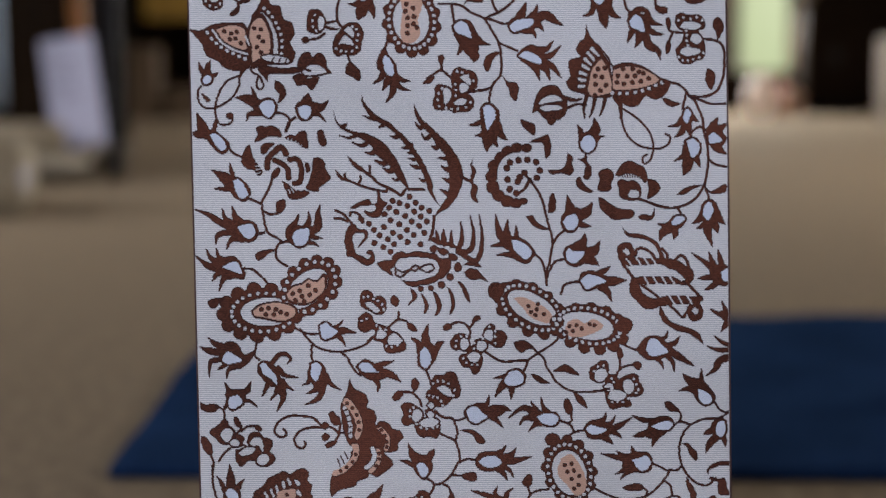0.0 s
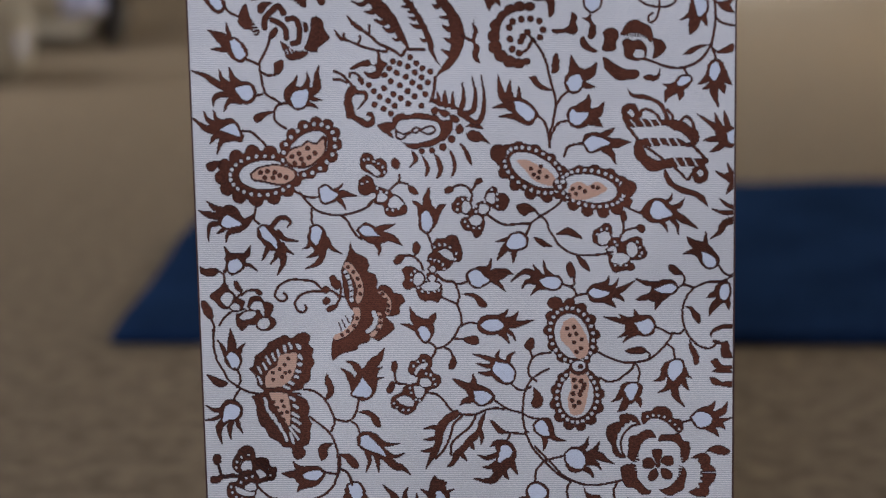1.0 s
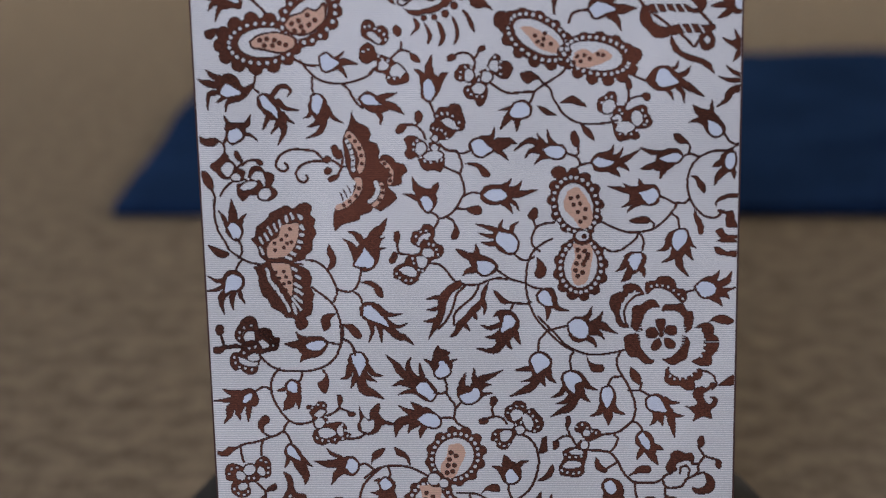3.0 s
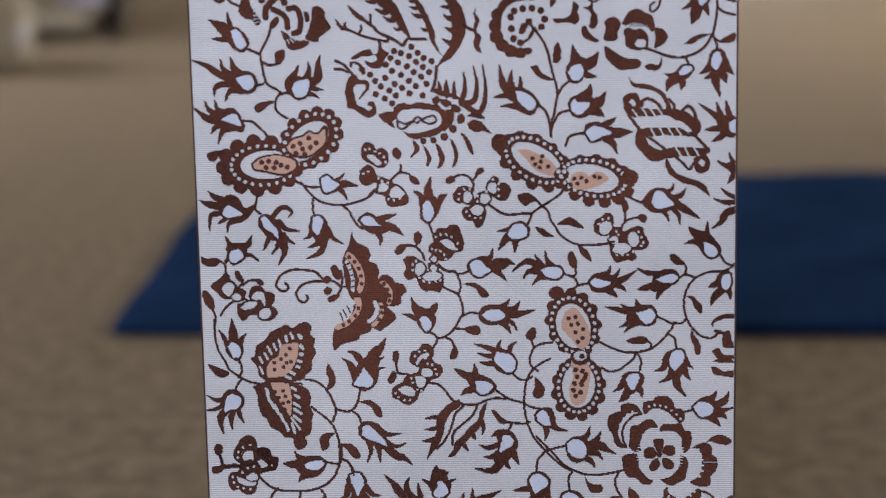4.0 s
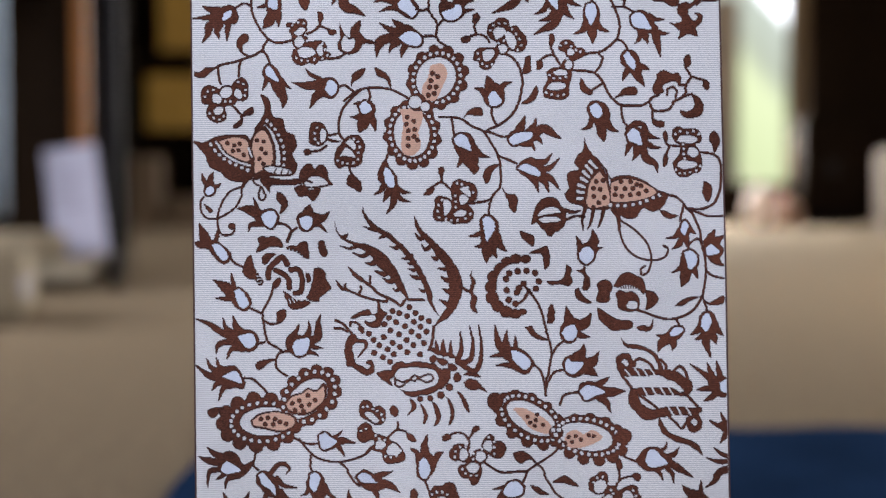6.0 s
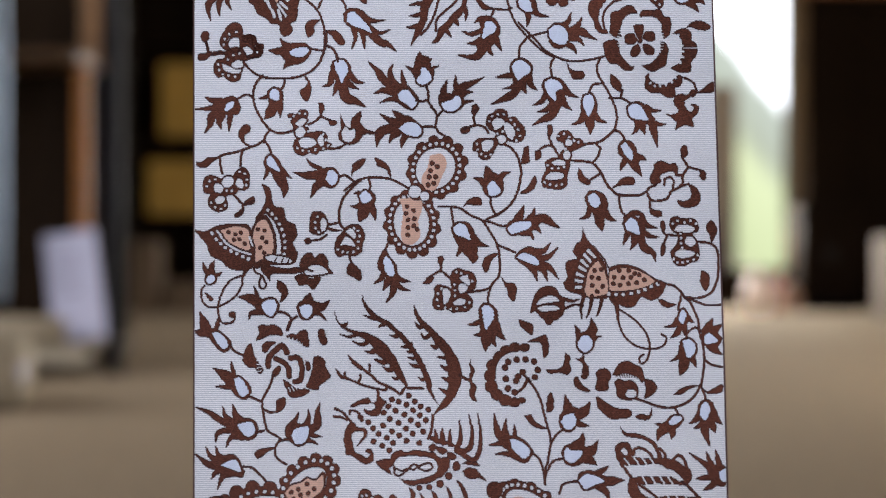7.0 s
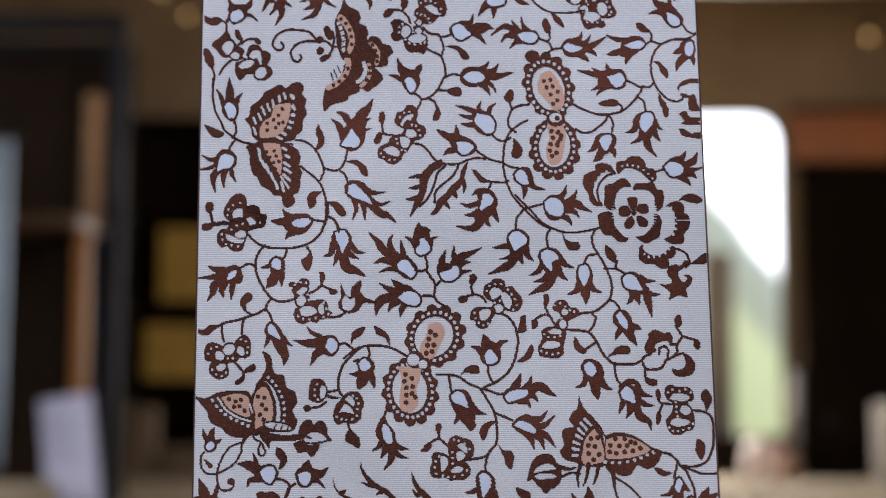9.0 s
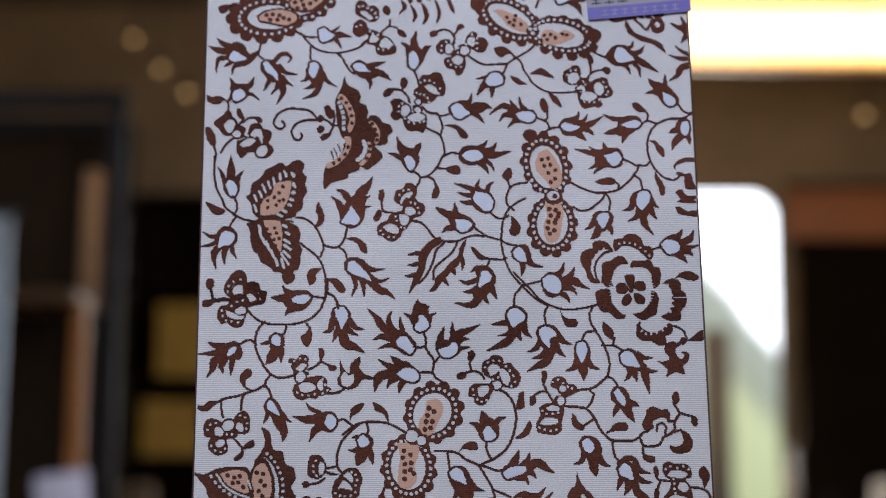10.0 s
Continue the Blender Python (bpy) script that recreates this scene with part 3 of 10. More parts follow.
def blob(c, *pts):
    """A filled shape with a smooth closed outline through the points."""
    p = list(pts)
    s = spline(p + p[:2], 5)

    def test(U, V):
        wind = np.zeros(U.shape, int)
        for (x0, y0), (x1, y1) in zip(s, np.roll(s, -1, 0)):
            if y0 != y1:
                right = U < (x1 - x0) * (V - y0) / (y1 - y0) + x0
                wind += np.where((y0 <= V) & (V < y1) & right, 1, 0) - np.where((y1 <= V) & (V < y0) & right, 1, 0)
        return wind != 0
    return c, (s[:, 0].min(), s[:, 0].max(), s[:, 1].min(), s[:, 1].max()), test


def dots(c, r, *pts):
    p = np.array(pts).reshape(-1, 2)

    def test(U, V):
        hit = np.zeros(U.shape, bool)
        for u, v in p:
            hit |= (U - u) ** 2 + (V - v) ** 2 < r * r
        return hit
    return c, (p[:, 0].min() - r, p[:, 0].max() + r, p[:, 1].min() - r, p[:, 1].max() + r), test


def scallops(c, u, v, ru, rv, deg, n, r):
    """n round lobes or beads along an oval."""
    n = int(n)
    ca, sa = math.cos(radians(deg)), math.sin(radians(deg))
    p = []
    for i in range(n):
        a = 2 * math.pi * (i + 0.5) / n
        x, y = ru * math.cos(a), rv * math.sin(a)
        p += [u + x * ca - y * sa, v + x * sa + y * ca]
    return dots(c, r, *p)


def connected(mask):
    """The runs of each connected piece of a mask, as (row, start, end), the largest piece first."""
    runs, group, last = [], [], []
    for j, r in enumerate(mask):
        m = np.concatenate([[False], r, [False]])
        e = np.flatnonzero(m[1:] != m[:-1])
        now = []
        for s, t in zip(e[::2], e[1::2]):
            me = {len(runs)}
            for i in last:
                if runs[i][1] < t and s < runs[i][2]:
                    me |= group[i]
            now.append(len(runs))
            runs.append((j, int(s), int(t)))
            group.append(me)
            for i in me:
                group[i] = me
        last = now
    made = {id(g): g for g in group}
    return sorted(([runs[i] for i in sorted(g)] for g in made.values()), key=len, reverse=True)


motif_count = 0


def motif(name, *ops):
    """Weaves the ops, painted one over the other, into rows of floats on the sash, at every repeat that lies on it."""
    global motif_count
    motif_count += 1
    b = [f(o[1][i] for o in ops) for i, f in enumerate((min, max, min, max))]
    i0, i1 = math.floor(b[2] / ROW) - 1, math.ceil(b[3] / ROW) + 1
    us = np.arange(b[0] - COL, b[1] + 2 * COL, COL)
    vs = (np.arange(i0, i1) + 0.5) * ROW
    U, V = np.meshgrid(us, vs)
    ink = np.zeros(U.shape, int)
    for c, _, test in ops:
        ink[test(U, V)] = c
    # thin yarn-to-yarn raggedness at the left and right ends of the floats
    jit = np.repeat(np.random.RandomState(motif_count).uniform(-0.26, 0.26, len(vs) // 2 + 1), 2)
    lift = 0.30 + 0.012 * (motif_count % 7)
    # brown figures have a core and a darker outline yarn round it
    brown = np.pad(ink == B, 3)
    inner = brown.copy()
    for du, dv in ((2, 0), (-2, 0), (0, 1), (0, -1), (1, 0), (-1, 0)):
        inner &= np.roll(np.roll(brown, dv, 0), du, 1)
    core = inner[3:-3, 3:-3] | (ink != B)
    pieces = {c: connected(ink == c) for c in FLOATS}
    for k in (-1, 0, 1):
        off = k * PERIOD
        if b[3] + off < LOW * 1000 + 3 or b[2] + off > HIGH * 1000 - 3:
            continue
        top = None
        for c, (child, mat) in FLOATS.items():
            for piece in pieces[c]:
                verts, faces, slots, seat = [], [], [], {}
                for j, s, t in piece:
                    cuts = [s, *(s + 1 + np.flatnonzero(core[j, s + 1:t] != core[j, s:t - 1])).tolist(), t]
                    ends = [min(max(us[0] + (q - 0.5) * COL + jit[j], LEFT * 1000 + 0.3), RIGHT * 1000 - 0.3) for q in cuts]
                    if ends[-1] - ends[0] < 0.2:
                        continue
                    n = len(verts)
                    for x in ends:
                        for h, dv in ((lift - 0.05, -0.46), (lift + 0.10, 0.0), (lift - 0.05, 0.46)):
                            verts.append((hang_x(x / 1000, (vs[j] + off) / 1000), -h / 1000, hang_z(x / 1000, (vs[j] + off + dv * ROW) / 1000)))
                    for i in range(len(ends) - 1):
                        q = n + 3 * i
                        faces += [(q, q + 3, q + 4, q + 1), (q + 1, q + 4, q + 5, q + 2)]
                        slots += [0 if core[j, cuts[i]] else 1] * 2
                    last = n + 3 * (len(ends) - 1)
                    for s2, t2, n2, last2 in seat.get(j - 1, ()):
                        if s < t2 and s2 < t:
                            faces.append((n2 + 2, last2 + 2, last, n))
                            slots.append(1)
                    seat.setdefault(j, []).append((s, t, n, last))
                if not verts:
                    continue
                own = name if top is None else (child if c != B else ("dot" if len(verts) < 75 else "petal"))
                me = bpy.data.meshes.new(own)
                me.from_pydata(verts, [], faces)
                me.materials.append(mat)
                if c == B:
                    me.materials.append(OUTLINE)
                    me.polygons.foreach_set("material_index", slots)
                ob = new(own, me)
                ob.parent = sash if top is None else top
                ob.matrix_parent_inverse = Matrix()
                top = top or ob


def rays(c, u, v, r0, r1, n, w):
    """n short strokes that stand round a centre like the teeth of a comb."""
    def test(U, V):
        r, a = np.hypot(U - u, V - v), np.arctan2(V - v, U - u) * n / (2 * math.pi)
        return (r > r0) & (r < r1) & (np.abs(a - np.round(a)) * 2 * math.pi / n * r < w / 2)
    return c, (u - r1, u + r1, v - r1, v + r1), test


def flame_bud(inlay, cup, *tips):
    """A bud: a pale inlay with a thin brown rim, in a fleshy cup that runs out in flame-like tips."""
    rim = list(inlay) + list(inlay[:2])
    motif("bud", *(taper(B, w * 1.1, 0.8, *p) for w, *p in tips), blob(B, *cup), line(B, 2.6, 2.6, *rim), blob(W, *inlay))


def stem(w, *pts):
    motif("stem", line(B, w, w, *pts))


motif("butterfly", blob(B, -126.6, 88.3, -122.5, 94.3, -120.4, 100.2, -122.6, 108.4, -117.7, 105.5, -115.5, 95.9, -109.9, 94.3, -107.7, 87, -102.8, 84.4, -101.6, 77.8, -104.3, 72.8, -101.4, 67.2, -103.8, 61.3, -110.5, 60, -120.4, 60.3, -127.7, 59.9), line(G, 3, 3, -120.6, 89, -116.4, 84.4, -113.5, 76.1, -113, 66.6), dots(G, 1, -119.2, 92.9, -116.6, 90.6, -114.3, 88, -112.4, 84.7, -110.8, 81.4, -109.8, 77.8, -109.2, 74.2, -109.3, 70.5, -109.7, 66.6), blob(B, -127.3, 85, -120.6, 90.3, -115.4, 81.7, -113.9, 72.8, -115.3, 65.2, -122, 61.9, -129.7, 59.9, -128.9, 69.5, -130.1, 77.8), blob(P, -126, 84.7, -121, 87.3, -117.1, 80.7, -115.9, 72.5, -117.3, 66.6, -122.7, 63.9, -127.3, 62.2, -126.5, 69.5, -128.1, 77.1), blob(B, -164.5, 81.7, -156.6, 80.4, -148.2, 84, -136.6, 85, -130, 83.4, -127.8, 74.5, -127, 60.6, -133, 56.9, -142, 57.9, -146.9, 62.2, -153.5, 65.8, -156, 72.1, -159.9, 77.1), line(G, 1.3, 1.3, -149.3, 80.4, -144.1, 73.1, -136.8, 68.8, -129.6, 66.5), blob(P, -147.3, 80.7, -138.3, 83, -131, 81.1, -130.5, 73.8, -130.2, 69.2, -136.5, 70.5, -143, 74.4), dots(G, 1.1, -152.6, 79, -150, 75.4, -147.4, 72.8, -144.8, 70.5, -141.2, 68.5, -137.9, 66.9, -134.2, 65.2, -130.9, 63.9), dots(B, 1.4, -142.6, 79.7, -138.7, 78.4, -135.3, 79.4, -139.4, 75.1, -136.1, 75.4, -133.1, 72.8, -125, 81.4, -121.1, 80.7, -122.5, 76.4, -120.2, 73.8, -123.9, 70.5, -121.6, 67.5), line(G, 1.3, 1, -130.1, 76.8, -128.5, 71.8), line(B, 4.3, 1, -130.3, 60.6, -134.4, 53), blob(B, -123, 61.3, -110.5, 58.6, -98.9, 59.3, -95.6, 58, -100.6, 55.4, -113.8, 55, -117.8, 54, -117.9, 50.4, -120.5, 53.3, -123.7, 58), oval(B, -113, 63.6, 9.3, 3, -8), oval(G, -113, 63.6, 8, 2, -8), line(B, 1, 0.7, -115.4, 62.3, -114, 64.6), line(B, 1, 0.7, -111.4, 61.9, -110.1, 64.3), line(B, 1, 0.7, -107.8, 61.3, -106.8, 63.3), line(B, 1.3, 1.3, -128.4, 59.6, -126.4, 56, -123.1, 54, -120.6, 48.7, -121.9, 46.1, -124.6, 48, -123.8, 53), line(B, 1.3, 1.3, -135.1, 54, -142.1, 50.7, -146.9, 43, -149, 34.8, -147.2, 26.8, -143.2, 25.5, -139.5, 27.2, -138.8, 30.8), oval(B, -140.4, 30.8, 2.3, 2, 0), line(B, 1.3, 1.3, -134.8, 53.3, -134.9, 48, -138.9, 41.4, -147.3, 36.1, -154, 35.1, -158.3, 38.7, -158.8, 44.7, -157.1, 48), line(B, 3, 1, -153.2, 40, -156.5, 43.4))
motif("butterfly", blob(B, 67.5, 83.9, 69.4, 78, 73.2, 72.1, 79.7, 63.2, 81.6, 56.7, 82.8, 45.2, 80.8, 41.2, 70.9, 41.2, 67.6, 41.8, 64.3, 43.5, 58.4, 45.1, 55.2, 50, 57.9, 53.7, 56.6, 59.9, 58.7, 63.5, 63.9, 64.9, 61.4, 68.8, 63.4, 73.4, 66.7, 76), line(G, 2, 1.6, 70.6, 69.5, 74.5, 65.5), line(G, 2, 1.6, 68.6, 66.8, 71.8, 62.9), line(G, 2, 1.6, 66.6, 63.5, 69.8, 60.3), line(G, 2, 1.6, 65.2, 59.6, 68.5, 57.6), line(G, 2, 1.6, 63.8, 55.6, 67.1, 54.3), line(G, 2, 1.6, 63.1, 51.7, 66.4, 51), line(G, 2, 1.6, 63.1, 47.7, 65.7, 47.8), blob(P, 76.4, 63.6, 80.3, 55.7, 81.5, 45.2, 75.5, 42.5, 68.3, 43.2, 69, 51.1, 71.1, 58.3), line(B, 1.3, 1, 73.2, 72.1, 79.1, 65.5, 82, 59.6), blob(B, 82.3, 59.6, 90.9, 61.6, 100.7, 59, 109.8, 53.1, 115.7, 50.2, 113, 43.2, 107, 39.9, 101.1, 41.9, 97.1, 36.6, 91.2, 36, 86, 39.2, 82.1, 43.8), blob(P, 82.9, 57, 90.8, 59.3, 100, 57.4, 109.1, 51.5, 100.5, 47.2, 90.7, 45.8, 82.8, 46.5), dots(G, 1.1, 82.1, 43.8, 86.4, 43.5, 90.6, 43.5, 95.3, 44.2, 99.5, 45.2, 103.5, 46.5, 107.1, 48.2, 110.8, 49.8), dots(B, 1.5, 74, 57.6, 78, 58.3, 72.4, 53.7, 76.3, 53, 72.3, 48.8, 78.5, 48.4, 75.2, 45.1, 88.5, 57.7, 94.1, 57.7, 85.5, 53.7, 90.8, 53.4, 95.4, 53.7, 97.7, 56, 100.3, 55.1, 84.8, 49.8, 88.7, 49.1, 93.7, 49.8, 98.6, 50.4, 103.2, 52.1), line(B, 2.6, 1, 67.6, 43.2, 65.6, 35.2, 66.1, 29.3), line(B, 2.6, 1, 72.2, 42.5, 70.8, 34.6, 68.8, 30), line(B, 2.6, 1, 78.1, 41.9, 76.7, 35.3, 74.7, 30.7), line(B, 3.9, 1.6, 84, 41.2, 86.6, 36.9, 87.2, 28.7), line(B, 1.3, 1.3, 87.3, 35.3, 97, 28.7, 103.5, 20.5, 105.4, 12.3, 103.4, 5, 100, 3.1, 99.1, 6.3, 101.7, 8.3), line(B, 1.3, 1.3, 87.2, 29.4, 89.7, 20.5, 96.9, 13.6, 106.7, 11.6, 113.3, 13.6, 115.3, 18.2, 112.4, 20.2), line(B, 1.6, 1.3, 115, 49.8, 120.3, 49.2))
motif("seed_pod", oval(B, -125, -84.1, 21.9, 14.6, 3), scallops(B, -125.7, -84.1, 21.3, 13.9, 3, 13, 4.3), scallops(G, -123.7, -84.1, 18.6, 11.3, 3, 24, 1.1), oval(B, -121.7, -83.7, 16.6, 9.3, 3), oval(G, -121.3, -83.7, 15.6, 8.3, 3), oval(B, -96.1, -69.1, 19.2, 13.9, 42), scallops(B, -95.5, -68.4, 17.2, 12.6, 42, 13, 3.6), scallops(G, -96.1, -69.1, 17.2, 12.3, 42, 20, 1.2), oval(B, -97.2, -69.7, 15.2, 9.3, 42), oval(G, -97.5, -70.1, 14.6, 8.6, 42), blob(B, -131, -83.1, -125.6, -79.1, -115.6, -77.4, -105.7, -79.7, -103.1, -84.7, -107.5, -89, -113.2, -90.4, -122.5, -88.4, -129.1, -87.1), blob(P, -129.6, -83.4, -124.9, -80.1, -115.6, -78.4, -106.7, -80.7, -104.8, -84.7, -108.2, -87.7, -113.5, -89, -122.4, -87.1, -128.4, -86.1), blob(B, -111.2, -73.1, -107.1, -68.4, -100.4, -66.4, -97, -63.8, -92.1, -65.1, -88, -61.1, -85.4, -63.1, -86.9, -70.4, -91.7, -76.4, -97.4, -79.7, -104, -79.7, -108.9, -78.1), blob(P, -109.8, -73.4, -106.4, -69.4, -100.1, -67.4, -96.4, -65.1, -91.8, -66.4, -87.7, -63.1, -87.6, -70.1, -92.3, -75.4, -97.7, -78.4, -103.6, -78.4, -107.9, -76.7), dots(B, 1.5, -124.6, -82.4, -120.6, -81.7, -116.3, -82.4, -122.1, -85.4, -117.4, -85.4, -113.4, -84, -109.8, -85, -106.2, -73.1, -102.2, -71.4, -97.1, -68.4, -92.9, -71.1, -100.6, -74.7, -96.2, -73.7, -104.6, -77.1, -99.6, -77.7), line(B, 1.7, 1.3, -105.8, -88, -101.2, -86.3, -97.2, -85), oval(B, -150.5, -79.8, 0.2, 0.2, 0))
motif("seed_pod", oval(B, 32.6, -81.1, 21.8, 13.2, -30), scallops(B, 32.6, -82.1, 19.8, 11.9, -30, 12, 3.6), scallops(G, 33.2, -81.1, 18.5, 10.9, -30, 26, 1.1), oval(B, 33.9, -81.1, 16.5, 8.6, -30), oval(G, 33.9, -81.1, 15.8, 7.9, -30), oval(B, 67.7, -91.6, 21.7, 12.5, -10), scallops(B, 68.3, -93.2, 19.1, 11.9, -10, 13, 3.6), scallops(G, 66.7, -91.6, 18.5, 10.2, -10, 28, 1.1), oval(B, 65.4, -91.6, 16.5, 8.6, -10), oval(G, 65.4, -91.6, 15.8, 7.9, -10), oval(B, 87.5, -91.3, 4.9, 4.6, 0), oval(B, 12.9, -71.2, 4.9, 5.3, 0), blob(P, 22.8, -75.5, 28.4, -74.8, 34.9, -77.8, 41.5, -81.1, 46.3, -86.7, 44.6, -90.1, 39.1, -89.4, 33.1, -86.8, 28.3, -81.1), dots(B, 1.3, 31.6, -80.1, 33.2, -83.5, 36.5, -82.1, 35.8, -85.4, 40.8, -84.8, 37.2, -78.8), blob(P, 52.8, -94.4, 54.5, -89.4, 59.5, -87.7, 64.4, -90, 69.4, -87.7, 75.3, -92, 69.3, -96, 61, -98.3, 55.4, -97.7), dots(B, 1.3, 55.5, -92, 59.5, -91.4, 62.7, -93.3, 67.1, -90.7, 70, -91.3, 57.5, -94.7, 53.5, -95.3), oval(B, 48, -89.4, 4.3, 4, 0), dots(G, 1.3, 46.3, -87.7, 49.6, -87.7, 47.9, -90.7))
motif("flower", oval(B, 31.9, 12.1, 3.3, 2.6, 0), oval(B, 26, 12.1, 3.6, 3, 0), oval(B, 21, 10.1, 3.6, 3.3, 0), oval(B, 16.7, 6.2, 3.6, 3.6, 0), oval(B, 13, 1.3, 3.9, 3.9, 0), oval(B, 11.3, -4.6, 3.6, 3.9, 0), oval(B, 11.9, -10.6, 3.9, 3.9, 0), oval(B, 15.1, -15.5, 3.9, 3.6, 0), oval(B, 20, -18.8, 3.9, 3.6, 0), oval(B, 25.2, -20.1, 3.6, 3, 0), oval(B, 29.5, -18.8, 2.6, 2, 0), oval(G, 25.8, -3.7, 11.2, 13.1, 0), dots(B, 2, 20.2, 0.3, 20.5, -6.3, 21.7, -11.9, 25.6, -14.2, 22.2, 3.6, 27.2, 4.9, 32.4, 5.2, 37.4, 3.9, 39.3, -1, 37.6, -5.3, 27.7, -5, 30.4, -2.3, 26.4, -7.6), line(B, 2.3, 1.3, 33.6, -6.3, 30.2, -11.9, 26.9, -14.2), line(B, 1.6, 1.3, 31, -3.7, 34.9, -7.6))
motif("seed_pod", oval(B, 54.3, -176.9, 14.4, 19, 15), scallops(B, 54.3, -176.2, 13.1, 17.7, 15, 12, 3.3), scallops(G, 54.3, -177.6, 12.4, 16.4, 15, 24, 1.1), oval(B, 54.3, -178.2, 10.5, 14.1, 15), oval(G, 54.3, -178.2, 9.8, 13.4, 15), oval(B, 57.1, -214.4, 14.5, 18.5, -5), scallops(B, 57.1, -215.8, 13.2, 16.5, -5, 12, 3.3), scallops(G, 57.1, -214.4, 11.9, 15.5, -5, 24, 1.1), oval(B, 57.1, -213.8, 10.2, 13.9, -5), oval(G, 57.1, -213.8, 9.6, 13.2, -5), oval(B, 44.6, -158.6, 4.6, 3.9, 0), blob(P, 49.5, -169.9, 55, -167.2, 60.2, -172.9, 64.1, -182.3, 62.8, -189.6, 57.9, -191.6, 53, -185.9, 47.4, -178.6), dots(B, 1.3, 51.7, -173.6, 55.7, -172.9, 53, -177.6, 56.9, -176.9, 60.2, -180.2, 55.6, -181.9, 59.5, -185.3, 56.9, -187.6), blob(P, 52.6, -200.7, 60.1, -198.7, 64.1, -204.4, 62.7, -216.3, 60.1, -224.1, 53.8, -225.1, 51.5, -216.3, 53.9, -208.5), dots(B, 1.5, 55.5, -204.4, 59.5, -205.1, 56.2, -208.5, 60.8, -209.2, 54.8, -212.6, 58.8, -213.2, 61.4, -207.1, 54.1, -216.6, 58.1, -218, 55.4, -220, 59.4, -211.2), oval(B, 58.2, -197, 5.9, 4.6, 0), oval(G, 58.2, -196, 3.9, 3, 0), oval(B, 59.2, -196.3, 1.6, 1.6, 0))
motif("seed_pod", oval(B, -18.6, 118, 16.2, 18.2, -35), scallops(B, -18, 118.7, 14.8, 16.9, -35, 12, 3.4), scallops(G, -18.6, 118.4, 13.5, 15.2, -35, 24, 1.1), oval(B, -19, 118.1, 11.8, 13.5, -35), oval(G, -19, 118.1, 11.1, 12.8, -35), oval(B, -33.5, 85.6, 15.5, 18.8, 5), scallops(B, -33.5, 84.9, 14.1, 17.5, 5, 13, 3.4), scallops(G, -33.5, 85.6, 13.1, 16.1, 5, 26, 1.1), oval(B, -33.8, 85.6, 11.1, 14.1, 5), oval(G, -33.8, 85.6, 10.4, 13.5, 5), blob(P, -22.3, 125.9, -15.2, 126.6, -12.2, 120.8, -15.3, 113, -19.5, 105.2, -26.2, 106.1, -27.1, 112.9, -23.7, 118.7), dots(B, 1.6, -21, 121.1, -18, 119.1, -22, 116.7, -22.8, 112.9, -19, 113, -20.1, 109.2, -23.5, 108.2), blob(P, -40.7, 99.7, -28.9, 100.4, -27.3, 94, -29.8, 86.2, -28.5, 78.4, -33.2, 72.7, -39.3, 74.3, -39.9, 82.1, -38.8, 91.9), dots(B, 1.5, -36.4, 95.3, -32.4, 92.9, -37.1, 91.2, -35.8, 87.2, -32.1, 87.9, -32.5, 83.8, -35.8, 82.8, -35.9, 78.4, -30.5, 81.8), oval(B, -30.3, 104.1, 5.4, 5.4, -30), oval(B, -24.6, 101.4, 4, 4, 0), oval(G, -31.6, 104.1, 3.7, 3.7, 0), oval(G, -25.6, 101.4, 2.7, 2.7, 0))
flame_bud((-147.6, -109.3, -144.9, -107.3, -141.1, -109.3, -136.8, -112.5, -140.7, -113.8, -145.3, -114.5, -148.4, -112.5), (-148.9, -103.5, -143.9, -100.9, -138.9, -102.8, -135.3, -108.7, -129.4, -106.7, -132.3, -113.2, -138.3, -117.1, -146, -115.7, -149.7, -111.9), (3.7, -146.7, -104.4, -152.1, -102.8, -156.4, -99), (4.3, -149.1, -107.7, -155.6, -107, -161.6, -104.4), (3.1, -150.3, -111.9, -155.3, -113.5, -156.4, -122.2), (2.2, -146.6, -115.1, -149.3, -116.7, -151.3, -118), (3.1, -138.2, -115.8, -144.2, -117.4, -146.4, -123.2))
stem(1.4, -128.2, -95.8, -127.9, -102.2, -129.2, -109.3, -126.4, -112.2)
flame_bud((-126.5, -115.1, -123.9, -113.8, -120.2, -117.7, -117.1, -121.6, -116.7, -126.8, -119.8, -123.6, -124.2, -120.6), (-127.8, -115.1, -124.5, -112.6, -120, -113.2, -115.7, -117.7, -114.5, -121.6, -112.8, -126.2, -112.4, -130.8, -115.1, -133.4, -117.5, -128.8, -121.3, -127.5, -125.6, -122.9, -128, -119), (2.8, -118.7, -113.2, -115.3, -109.3, -111.4, -108.4, -108.3, -111.3, -110.3, -114.2), (3.1, -115.6, -117.1, -111.9, -121, -104.2, -122.3), (2.5, -113.4, -124.2, -110.9, -127.5, -106.8, -130.1), (3.4, -112.9, -128.8, -113.2, -135.3, -117.1, -142.5), (2.5, -116.1, -127.5, -117.6, -132, -120.7, -136), (2.8, -121.9, -125.5, -123.3, -129.4, -125.5, -133.7))
